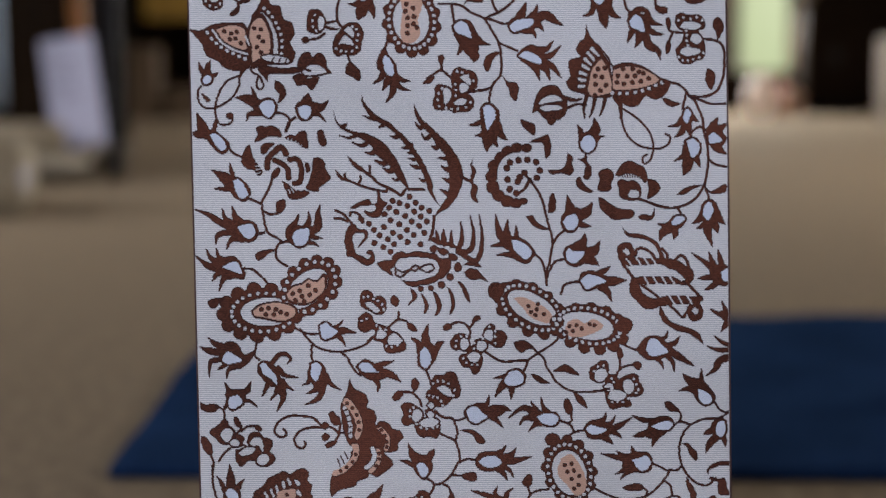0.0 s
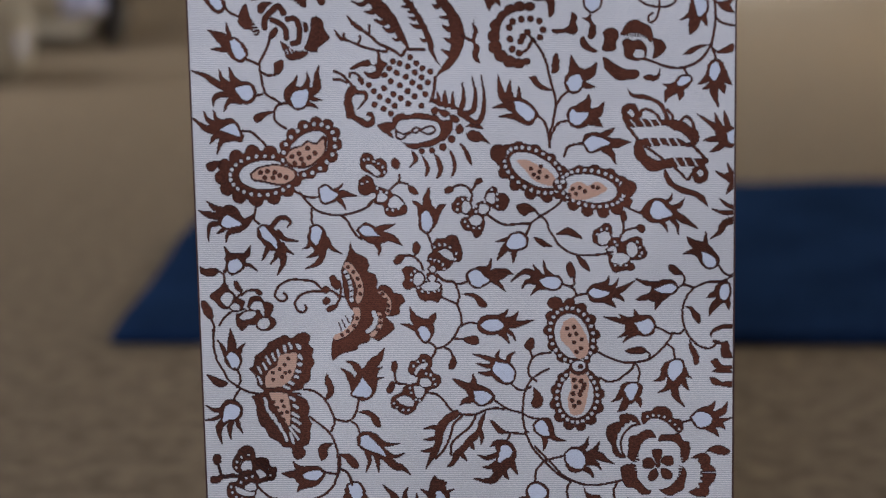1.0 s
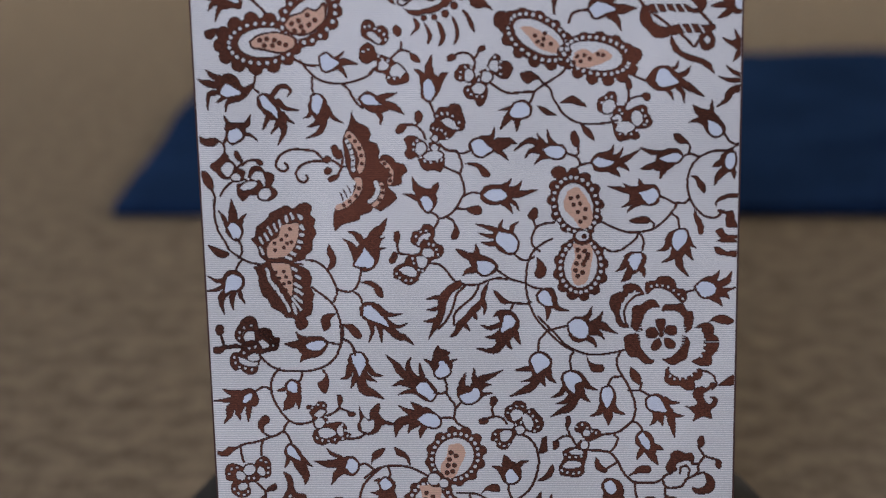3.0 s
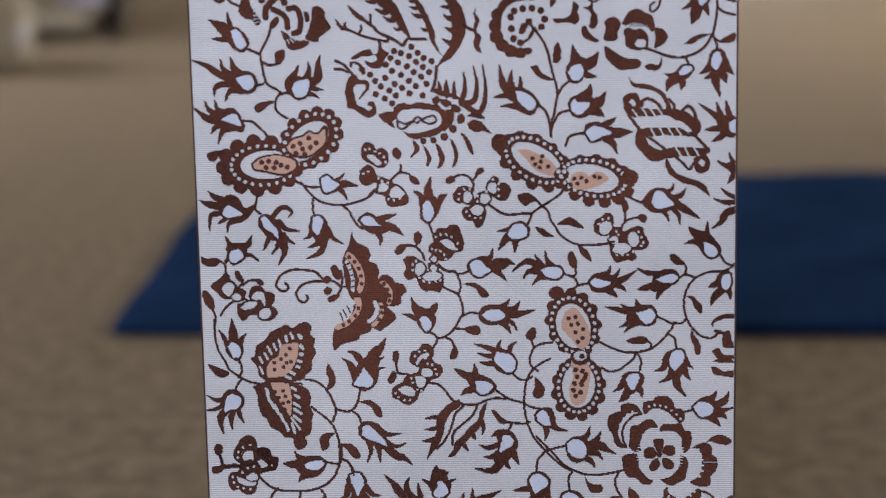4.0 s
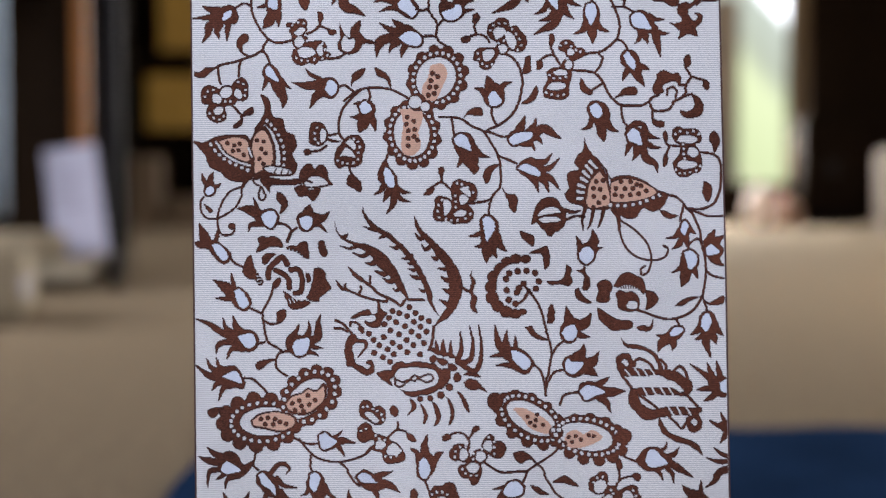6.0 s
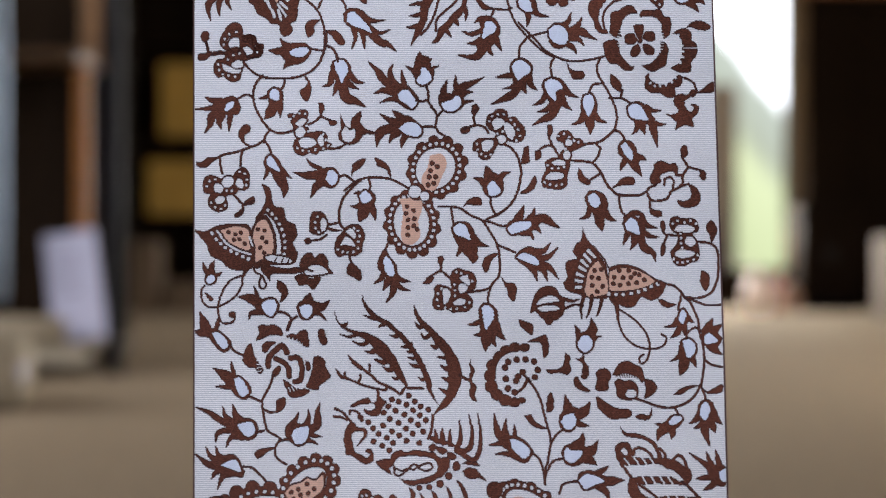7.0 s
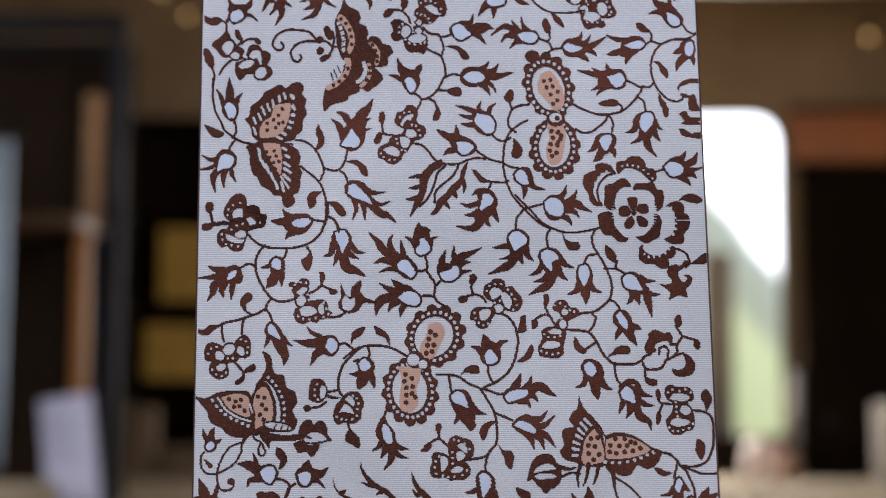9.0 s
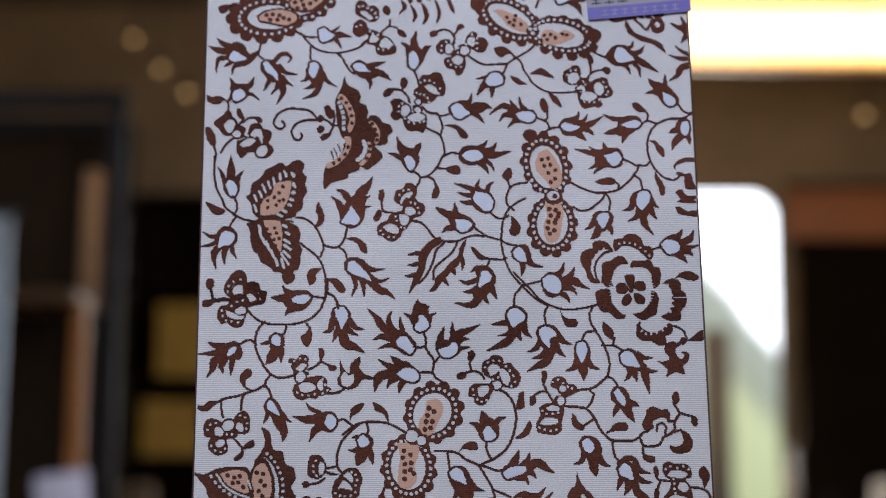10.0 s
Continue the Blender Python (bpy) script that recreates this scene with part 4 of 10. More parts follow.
flame_bud((-96.1, -114.5, -92.8, -113.6, -90.3, -115.9, -91.2, -121, -93.6, -124.6, -96.4, -121), (-97.4, -115.2, -94.1, -112.6, -90.2, -113.3, -87.8, -117.1, -86.7, -123, -87.6, -128.2, -91, -132.7, -94.1, -128.8, -96.6, -125.6, -98.6, -120.4), (2.8, -87.3, -121, -84.9, -126.2, -78.9, -129.8), (3.7, -89.5, -127.5, -92.4, -134.7, -100.3, -138.6), (3.1, -91.4, -127.5, -94.8, -130.1, -99.7, -132.1), (2.2, -97.1, -122.3, -98.5, -125.6, -101.8, -126.9))
stem(1.4, -95.7, -103.6, -95.9, -109.4, -94.8, -113.3)
flame_bud((-90.4, -91.7, -87.1, -90.2, -83.7, -92.7, -80.2, -95, -83.9, -98.5, -87.8, -99.8, -90, -97.8), (-85.5, -91.4, -80.4, -92.7, -77.3, -94.7, -79.3, -97.8, -84.6, -99.8), (2.5, -83, -93.4, -80.4, -92.1, -77.1, -88.9), (4.3, -81.2, -95.6, -76, -94.7, -69.6, -95.9), (2.8, -80.6, -97.2, -78.1, -99.8, -76, -104))
stem(1.4, -104.9, -93.3, -100.5, -95.9, -95.4, -96.8, -91.5, -96.5)
stem(1.4, -102.4, -94, -98.7, -98.4, -93.7, -103.6, -87.7, -106.2, -79, -107.2, -70, -105.3, -63.4, -102.4, -59.4, -98.5)
stem(1.4, -79, -107.2, -75.3, -110.1, -72.9, -114.6, -69.8, -119.1, -67.3, -121.1)
flame_bud((-68.4, -115.2, -65.1, -113.3, -61.2, -114.6, -58.1, -118.5, -56.2, -119.2, -62, -119.5, -66.5, -118.5), (-70.3, -115.9, -65, -111.4, -59.9, -113.3, -55.5, -116.6, -51, -119.2, -53.1, -123, -60.2, -124.3, -66.6, -121.1), (3.4, -57.4, -115.3, -52.8, -114, -47.6, -112.4), (4.3, -55.5, -118.5, -48.5, -121.1, -43.8, -124.7), (3.1, -59.5, -122.4, -57.1, -126.3, -57.2, -130.8))
flame_bud((-145.1, -134.6, -141.7, -133.3, -139.1, -133.3, -137.4, -137.2, -140.1, -139.9, -143.5, -141.2, -145.6, -138.5), (-147.1, -135.9, -145.5, -130, -140.2, -129.4, -135.1, -130.1, -135.4, -136.6, -138.2, -140.5, -143.5, -141.8, -147.3, -139.2), (3.1, -145.6, -132.7, -145.4, -129.4, -147.2, -125.5), (3.4, -136.5, -132, -133.7, -129.4, -131.9, -124.9), (2.2, -136.7, -135.9, -132.8, -136.6, -128.4, -139.9), (1.8, -146.5, -137.9, -147.7, -140.5, -148.7, -141.8))
motif("leaf", blob(B, -162.1, -136.9, -158.3, -138.5, -153.7, -137.9, -150.6, -139.9, -154, -143.1, -158.6, -143.1, -161.7, -141.1))
stem(1.4, -152.5, -139.2, -148.7, -141.8, -147.7, -147.1, -145.9, -151, -142.8, -153.7, -142.3, -157)
motif("blossom", line(B, 1.4, 1.4, -142.3, -156.3, -138.9, -153.7, -138.1, -151),
      line(B, 1.4, 1.4, -138.3, -154.3, -134.9, -151.7, -130.2, -151.1),
      line(B, 1.4, 1.4, -144, -163.6, -148.8, -167.6, -151.7, -172.2),
      blob(B, -155.9, -153, -151.8, -150.4, -149, -147.1, -145.8, -149.1, -148, -153.7, -150.8, -156.3, -148.4, -160.3, -145.9, -162.3, -149.8, -162.3, -154.2, -158.3, -157.3, -155.6),
      blob(B, -145.7, -158.3, -142.9, -155.7, -139, -156.3, -136.5, -158.3, -137.3, -161.6, -135.4, -162.9, -140, -163.6, -144.6, -162.9),
      blob(B, -135.3, -161, -133.7, -155.7, -128.4, -154.4, -125.3, -157.7, -122.7, -158.3, -119.6, -160.3, -120.4, -164.3, -121.8, -166.3, -119.3, -168.3, -118.1, -170.9, -120.2, -173.6, -124.2, -175.6, -130.7, -173.6, -127.3, -171.6, -126.5, -167.6, -128.9, -164.3, -132.2, -164.3),
      blob(B, -142.1, -164.9, -134.2, -164.3, -128.9, -163.6, -127.1, -167.6, -129.3, -171.6, -134.6, -172.3, -138.7, -175.6, -141.8, -171.6),
      line(B, 2.2, 2.2, -149.6, -159, -150.8, -156.3, -148.7, -153.7, -146, -152.4, -143.5, -154.3, -144.4, -158.3, -146.5, -161, -149.6, -159),
      line(B, 2.2, 2.2, -145.2, -161, -142.4, -159, -139.3, -161, -140.7, -163.3, -143.9, -162.9, -145.2, -161),
      line(B, 2.2, 2.2, -133.4, -161.6, -131.3, -158.3, -127.3, -158.3, -125.5, -161.6, -125.8, -166.9, -128.2, -163, -131.5, -163, -133.4, -161.6),
      line(B, 2.2, 2.2, -140.2, -167.6, -136.1, -164.3, -130.2, -164.3, -132.4, -167.6, -137.7, -168.9, -140.2, -167.6),
      line(B, 2.2, 2.2, -129.2, -170.9, -127.2, -168.3, -123.2, -168.3, -122.1, -171.6, -125.5, -174.3, -128.7, -173.6, -129.2, -170.9),
      blob(G, -149.6, -159, -150.8, -156.3, -148.7, -153.7, -146, -152.4, -143.5, -154.3, -144.4, -158.3, -146.5, -161),
      blob(G, -145.2, -161, -142.4, -159, -139.3, -161, -140.7, -163.3, -143.9, -162.9),
      blob(G, -133.4, -161.6, -131.3, -158.3, -127.3, -158.3, -125.5, -161.6, -125.8, -166.9, -128.2, -163, -131.5, -163),
      blob(G, -140.2, -167.6, -136.1, -164.3, -130.2, -164.3, -132.4, -167.6, -137.7, -168.9),
      blob(G, -129.2, -170.9, -127.2, -168.3, -123.2, -168.3, -122.1, -171.6, -125.5, -174.3, -128.7, -173.6))
motif("leaf", blob(B, -142.4, -145.8, -140.4, -145.8, -138.6, -149.1, -138.2, -152.4, -140.7, -151.7, -142.6, -149.1))
motif("leaf", blob(B, -130.9, -151.1, -128.3, -150.4, -126.1, -152.4, -126.8, -154.4, -129.7, -153.7))
motif("leaf", blob(B, -162, -157.6, -159.4, -157.6, -156.3, -161.6, -155.3, -166.3, -156.7, -168.9, -159.9, -166.9, -162.2, -161.6))
stem(1.4, -156.7, -168.2, -155, -173.6, -156, -178.9)
motif("tendril", line(B, 1.5, 1.5, -81.4, -154.4, -85.2, -151.8, -90.4, -151.1, -95.5, -146.5, -101.9, -145.2, -109.7, -145.2, -115.8, -148.4, -118.6, -153.7, -116.8, -157, -113.6, -157.7, -111.5, -155, -113.4, -153),
      line(B, 1.5, 1.5, -88.5, -152.4, -95.7, -151.8, -102.9, -153.7, -107, -158.3, -105.9, -163, -102.7, -164.3, -100.7, -162.3, -101.2, -160.3),
      line(B, 1.5, 1.5, -81.1, -145.8, -79.9, -149.8, -80.8, -155.7, -82.9, -160.3),
      line(B, 1.4, 1.4, -81.4, -155.1, -77.5, -155.1),
      blob(B, -86.9, -143.9, -84.2, -141.9, -81.7, -145.2, -80.6, -149.8, -83.2, -151.1, -85.7, -147.8),
      blob(B, -91, -150.4, -89, -148.5, -86.5, -149.8, -87.2, -152.4, -89.8, -153.1),
      blob(B, -91.3, -157, -88.6, -155.1, -86.1, -157, -87.5, -159.7, -90.1, -159.7),
      blob(B, -89.5, -162.3, -86.9, -160.3, -81.6, -159.7, -84.3, -163, -87.7, -164.3))
motif("flower", line(B, 1.4, 1.4, -63.4, -102.4, -60.1, -98.5, -56.2, -98.5),
      line(B, 1.4, 1.4, -50.3, -92.8, -47, -89.6, -44.4, -88, -39.9, -89),
      blob(B, -68, -87, -63.5, -83.8, -59.7, -85.8, -58.5, -89.6, -54.7, -90.9, -50.3, -92.8, -47.2, -96, -42.1, -99.2, -40.3, -103.1, -41, -106.3, -44.9, -107.6, -50.1, -108.2, -53.2, -106.3, -54.4, -101.8, -58.9, -100.5, -60.1, -97.9, -57.4, -96, -59.9, -94.1, -64.5, -96, -68.3, -93.4),
      line(B, 2.2, 2.2, -57.4, -95.3, -54.8, -94.1, -51.7, -96.6, -53.7, -99.2, -57.5, -99.2, -57.4, -95.3),
      line(B, 2.2, 2.2, -50.4, -97.9, -47.2, -96, -43.4, -99.2, -44.1, -102.4, -49.3, -103, -51.2, -101.8, -50.4, -97.9),
      blob(G, -57.4, -95.3, -54.8, -94.1, -51.7, -96.6, -53.7, -99.2, -57.5, -99.2),
      blob(G, -50.4, -97.9, -47.2, -96, -43.4, -99.2, -44.1, -102.4, -49.3, -103, -51.2, -101.8),
      dots(G, 0.8, -57.3, -91.5, -55.4, -93.4, -52.2, -94.1, -51.9, -103.7, -48.7, -104.3, -45.4, -103.1, -42.8, -100.5, -66.2, -88.9, -62.9, -87.7))
motif("leaf", blob(B, -39.9, -89.6, -36.7, -90.3, -33.6, -93.5, -34.3, -95.4, -37.5, -94.7, -39.4, -92.2))
stem(1.4, -44.3, -83.9, -44.4, -88)
flame_bud((-32, -106.9, -29.4, -104.4, -26.9, -106.9, -25.7, -111.5, -27.7, -116, -29.7, -116.9, -32.2, -113.4), (-34.1, -112.7, -33.3, -106.3, -31.3, -102.4, -27.4, -100.5, -23, -104.4, -21.8, -108.2, -23.8, -112.8, -27.7, -117.3, -30.3, -117.9, -33.5, -115.3), (3.7, -32, -107.6, -33.2, -101.8, -37.3, -98.9), (4.9, -27.5, -104.4, -28.9, -98, -27.1, -90.9), (3.7, -23.7, -107.6, -21, -102.5, -17.7, -100.9))
stem(1.4, -29, -117.3, -27.2, -121.8, -26, -126.3, -26.1, -130.2)
motif("flower", line(B, 1.4, 1.4, -31.5, -139.4, -34, -134.1, -38.4, -130.9, -43.6, -130.9),
      line(B, 1.4, 1.4, -36.5, -130.9, -35.8, -128.9),
      line(B, 1.7, 1.7, -23.8, -142, -20, -145.3, -15.4, -145.9),
      line(B, 1.4, 1.4, -27, -140.7, -29.6, -142),
      line(B, 1.4, 1.4, -26.1, -130.2, -24.7, -127),
      blob(B, -26, -124.4, -23.3, -120.5, -18.8, -120.5, -16.2, -118.6, -11.7, -119.2, -9.8, -124.4, -8.6, -129, -10, -134.2, -13.9, -134.8, -17.2, -138.7, -21.8, -140, -26.3, -137.4, -29.4, -133.5, -28, -129.6, -25.4, -128.3),
      blob(B, -44.5, -139.3, -41.2, -136.7, -37.3, -137.4, -34.1, -139.4, -31.6, -142, -33.6, -145.9, -34.3, -149.2, -33.1, -151.2, -29.2, -151.2, -21.3, -149.2, -21.5, -155.1, -23.5, -158.4, -28, -157.1, -31.3, -157.8, -35.1, -155.1, -37, -149.8, -41.5, -151.2, -44.1, -147.9, -42.7, -143.9),
      line(B, 2.2, 2.2, -22.8, -128.3, -18.9, -127, -15.1, -129, -13.9, -132.9, -17.1, -132.9, -20.9, -130.2, -22.8, -128.3),
      line(B, 2.2, 2.2, -36.8, -142, -34.1, -140.7, -31.6, -143.3, -32.3, -146.6, -35.6, -148.5, -37.5, -145.9, -36.8, -142),
      line(B, 2.2, 2.2, -33.7, -149.2, -29.7, -146.6, -23.9, -146.6, -22, -148.5, -25.3, -151.2, -31.1, -151.2, -33.7, -149.2),
      line(B, 2.2, 2.2, -29, -143.9, -27, -142, -24.5, -144, -26.5, -146.6, -29, -143.9),
      line(B, 2.2, 2.2, -28.2, -138.7, -26.3, -136.8, -24.4, -138.7, -26.3, -140.7, -28.2, -138.7),
      blob(G, -22.8, -128.3, -18.9, -127, -15.1, -129, -13.9, -132.9, -17.1, -132.9, -20.9, -130.2),
      blob(G, -36.8, -142, -34.1, -140.7, -31.6, -143.3, -32.3, -146.6, -35.6, -148.5, -37.5, -145.9),
      blob(G, -33.7, -149.2, -29.7, -146.6, -23.9, -146.6, -22, -148.5, -25.3, -151.2, -31.1, -151.2),
      blob(G, -29, -143.9, -27, -142, -24.5, -144, -26.5, -146.6),
      blob(G, -28.2, -138.7, -26.3, -136.8, -24.4, -138.7, -26.3, -140.7),
      dots(G, 0.8, -24.7, -125.7, -22.1, -124.4, -18.9, -124.4, -15.7, -125.7, -12.5, -129.6, -13.2, -132.9, -27.5, -132.8, -24.9, -133.5, -22.3, -134.1, -20.4, -136.1, -19.2, -138.7, -36.7, -140, -38.7, -142, -38.8, -145.2, -35, -149.8, -32.4, -151.8, -29.2, -152.5, -25.3, -151.8, -22.7, -151.2))
motif("leaf", blob(B, -37.6, -124.4, -35.6, -122.4, -33.1, -124.4, -33.2, -127.6, -35.2, -130.2, -37.7, -128.3))
motif("leaf", blob(B, -48.9, -133.5, -46.2, -130.2, -42.3, -130.2, -43, -133.5, -46.3, -136.1, -48.9, -135.4))
stem(1.4, -15.4, -145.9, -11.6, -147.6, -7, -146.3, -5, -145.3)
stem(1.4, -14.1, -145.9, -11.6, -151.2, -11, -155.1, -12.4, -159.1)
stem(1.4, -21.5, -155.1, -17.6, -157.1, -12.4, -159.7, -10.6, -165, -10, -170.3, -12.1, -174.3, -14.1, -178.3, -17.4, -182.3, -21.4, -185, -25.4, -185.7)
motif("leaf", blob(B, -10.4, -153.8, -5.8, -152.5, -1.3, -153.2, 3.2, -156.5, 5.1, -159.8, 3.2, -161.7, -0.1, -160.4, -2, -156.5, -5.8, -154.5))
motif("flower", line(B, 1.4, 1.4, -2.9, -98.7, -2.9, -94.2, -6, -90.4, -10.5, -89.7, -15, -91.6),
      line(B, 1.4, 1.4, -2.8, -92.9, -0.2, -89.1, 1.7, -86.6),
      line(B, 1.5, 1.5, 4.6, -105.7, 7.8, -108.3, 12.9, -111.5, 17.4, -112.8, 24.5, -112.2, 30.3, -111.9),
      blob(B, -14.5, -100.6, -11.2, -96.7, -6.7, -96.1, -3.6, -98, -4.3, -101.2, -2.4, -103.8, 0.9, -99.3, 4.1, -98.7, 4.8, -94.8, 8.7, -90.4, 11.9, -91.7, 12.5, -94.2, 15.7, -94.2, 18.9, -97.4, 18.2, -101.3, 15.6, -104.5, 11.7, -104.5, 7.9, -102.5, 6.6, -106.4, 4, -108.3, 4.6, -111.5, 3.9, -115.4, 1.2, -119.9, -2, -119.9, -3.2, -116.7, -7.1, -116, -9.6, -112.1, -8.9, -108.9, -5, -107.6, -7.5, -105.1, -11.4, -106.3, -14.6, -103.8),
      line(B, 2.2, 2.2, -8.8, -102.5, -7.4, -99.3, -4.2, -99.9, -3.7, -103.1, -5.6, -105.7, -8.2, -105.1, -8.8, -102.5),
      line(B, 2.2, 2.2, 0.8, -103.8, 2.2, -100.6, 6, -101.2, 6.6, -104.5, 4, -106.4, 1.4, -105.7, 0.8, -103.8),
      line(B, 2.2, 2.2, 5.4, -98.7, 6.1, -94.9, 9.9, -94.2, 10.5, -98.7, 9.2, -100.6, 5.4, -98.7),
      line(B, 2.2, 2.2, -5.1, -109.6, -1.2, -107, 2.7, -108.9, 1.3, -112.8, -2.5, -112.8, -5.1, -109.6),
      blob(G, -8.8, -102.5, -7.4, -99.3, -4.2, -99.9, -3.7, -103.1, -5.6, -105.7, -8.2, -105.1),
      blob(G, 0.8, -103.8, 2.2, -100.6, 6, -101.2, 6.6, -104.5, 4, -106.4, 1.4, -105.7),
      blob(G, 5.4, -98.7, 6.1, -94.9, 9.9, -94.2, 10.5, -98.7, 9.2, -100.6),
      blob(G, -5.1, -109.6, -1.2, -107, 2.7, -108.9, 1.3, -112.8, -2.5, -112.8),
      dots(G, 0.8, -8.1, -98, -10.7, -100.6, -11.4, -103.8, -4.9, -98, 8.7, -92.3, 11.8, -94.9, 11.8, -98.1, 11.8, -101.9, 1.5, -98.7, 4.7, -99.3, -7, -110.9, -5.1, -113.4, -1.9, -114.7, 1.3, -114.7, -0.4, -101.9, -0.5, -105.1))
motif("leaf", blob(B, -18.8, -92.2, -16.2, -90.3, -13.1, -91, -13.7, -93.5, -16.3, -94.8, -18.2, -94.2))
motif("leaf", blob(B, -1.5, -88.5, 0.5, -85.9, 3, -85.3, 3.6, -87.8, 0.4, -89.7))
motif("leaf", blob(B, 22.7, -101.3, 27.2, -100, 31.6, -101.3, 34.2, -104.5, 30.3, -105.8, 27.1, -107.7, 23.9, -105.1))
stem(1.4, 33.5, -103.9, 36.7, -107.7)
stem(1.4, 51.5, -95, 47.6, -100.1, 41.2, -105.2, 36.7, -107.7, 31.5, -111.6, 29.6, -116.1, 27.6, -119.3)
stem(1.4, 36.7, -107.7, 39.9, -110.3, 41.8, -116.1, 44.4, -120, 47.5, -124.5, 52.7, -128.4, 58.5, -130.4, 66.9, -130.4, 73.3, -129.7, 78.5, -128.5)
flame_bud((17.6, -121.9, 20.6, -118.6, 25.1, -118, 27.6, -120.6, 28.2, -124.5, 25, -126.4, 20.5, -127.1, 17.3, -125.1), (16.7, -121.2, 20.6, -117.4, 25.7, -116.7, 29.6, -120, 28.9, -125.1, 25, -127.7, 19.8, -129, 16, -126.4), (2.5, 17.3, -121.2, 14.7, -121.9, 10.8, -122.5), (4.3, 17.3, -125.1, 14.6, -128.4, 11.3, -133.5), (3.4, 21.8, -127.1, 21.1, -130.3, 20.7, -134.9))
motif("leaf", blob(B, 32.1, -120, 36.6, -120.6, 40.5, -123.2, 43.4, -125.5, 38.5, -125.8, 35.3, -123.8))
flame_bud((-5.6, -142, -2.3, -139.4, 1.5, -140.1, 4.1, -143.3, 6.7, -145.3, 2.7, -147.9, 0.1, -149.2, -3.8, -147.3), (-4.9, -139.4, -0.4, -137.4, 3.5, -137.4, 5.4, -140.1, 10, -138.1, 15.8, -138.8, 17.7, -142, 13.1, -145.3, 7.9, -146, 4, -148.6, -1.2, -149.9), (3.4, 0.9, -138.8, 6.1, -138.1, 8.1, -132.6), (4.3, 9.9, -141.4, 15.8, -140.1, 21, -142), (2.8, 8.6, -145.3, 12.5, -147.9, 15.7, -151.5))
stem(1.4, -5.7, -145.3, -6.9, -142.7, -4.3, -139.4)
flame_bud((35.8, -145.3, 40.4, -143.4, 46.8, -144, 48.1, -147.3, 45.5, -149.9, 41, -149.9, 37.7, -148), (31.3, -140.8, 36.5, -140.8, 41, -142.7, 46.8, -142.1, 49.4, -146.7, 46.2, -151.2, 40.3, -150.6, 35.2, -148, 30.6, -145.3), (3.7, 35.2, -142.7, 27.4, -140.1, 19, -146), (3.1, 33.9, -146.6, 28.7, -146, 25.1, -150.2), (3.1, 37.7, -149.3, 34.5, -149.9, 30.9, -153.9), (2.8, 36.5, -143.4, 34.6, -140.1, 32.3, -136.2), (3.1, 43.6, -143.4, 39.7, -140.1, 38.2, -133.9))
flame_bud((1.1, -171.7, 5, -169, 10.9, -168.4, 14.8, -172.4, 10.8, -175, 4.9, -175), (-0.9, -170.4, 2.4, -166.4, 9, -165.7, 16.1, -167, 18.7, -169.7, 18, -173.7, 12.7, -177, 4.9, -177.7, -0.3, -175), (3.1, 10.9, -167.7, 14.8, -165.7, 17.5, -162.4), (3.7, 16.8, -169, 20.7, -167.7, 23.3, -163.7), (4.3, 17.4, -171.7, 23.3, -171, 32.4, -168.7), (3.7, 12.1, -175.7, 15.3, -178.3, 17.9, -182.7), (2.5, 15.4, -174.3, 19.3, -177, 21.5, -181))
stem(1.4, -10.1, -172.3, -5.4, -170.3, -0.9, -171)
flame_bud((-35.6, -174.3, -32.9, -172.3, -29.7, -174.3, -28.5, -178.3, -31.2, -181.7, -33.8, -179), (-38.2, -171.7, -36.7, -166.3, -32.2, -167.7, -28.3, -168.3, -25.8, -173, -26.5, -177.7, -29.9, -182.3, -33.8, -181, -37, -177), (4.3, -36.2, -170.3, -38, -167, -39.9, -161.4), (4, -28.3, -170.3, -26.3, -167, -25.3, -164.7), (2.8, -36.9, -174.3, -40.8, -172.3, -45.3, -171))
stem(1.4, -30.5, -181.7, -26.7, -183.7, -25.4, -187, -27.5, -191)
flame_bud((101, -100.8, 103.2, -98.9, 106.4, -99.6, 109, -102.8, 112.9, -106.6, 107.8, -108.8, 102.7, -109.1, 100.1, -105.3), (93.7, -105.3, 97.5, -100.2, 101.6, -97.3, 107, -97.3, 111.5, -100.8, 114.8, -102.8, 114.2, -106.6, 111.7, -109.8, 106.6, -111.7, 101.4, -111.7, 96.9, -109.1), (2.2, 109.6, -98.9, 111.5, -98, 112.7, -94.8), (3.1, 112.8, -102.8, 116.7, -101.5, 119.5, -97.7), (4.3, 113.5, -106, 120.6, -110.5, 127.7, -115), (2.8, 112.9, -109.8, 115.5, -113, 116.2, -118.2), (2.5, 106.6, -111.1, 108.5, -113, 110.1, -116.6))
stem(1.4, 84.1, -99.8, 88.6, -103.4, 94.3, -105.9)
flame_bud((129.9, -128.5, 133.8, -129.8, 137.7, -133.1, 137.7, -136.3, 133.9, -137.6, 130.6, -134.4), (123.3, -121.4, 129.1, -122.1, 133.6, -124, 138.2, -129.2, 140.3, -133.7, 138.4, -137.6, 133.9, -138.9, 129.4, -135.7, 126.7, -131.1, 124.1, -127.2), (4.3, 127.9, -125.9, 124, -122.7, 121.4, -119.8), (2.5, 132.4, -124.7, 132, -120.8, 132.2, -116.9), (3.1, 129.3, -131.1, 124.1, -128.5, 119, -129.8))
stem(1.4, 139.7, -136.3, 142.3, -140.3, 145.6, -142.2, 148.1, -141.6)
motif("leaf", blob(B, 110.1, -136.3, 113.3, -135.7, 117.2, -138.9, 119.2, -141.5, 115.3, -142.2, 111.4, -140.2))
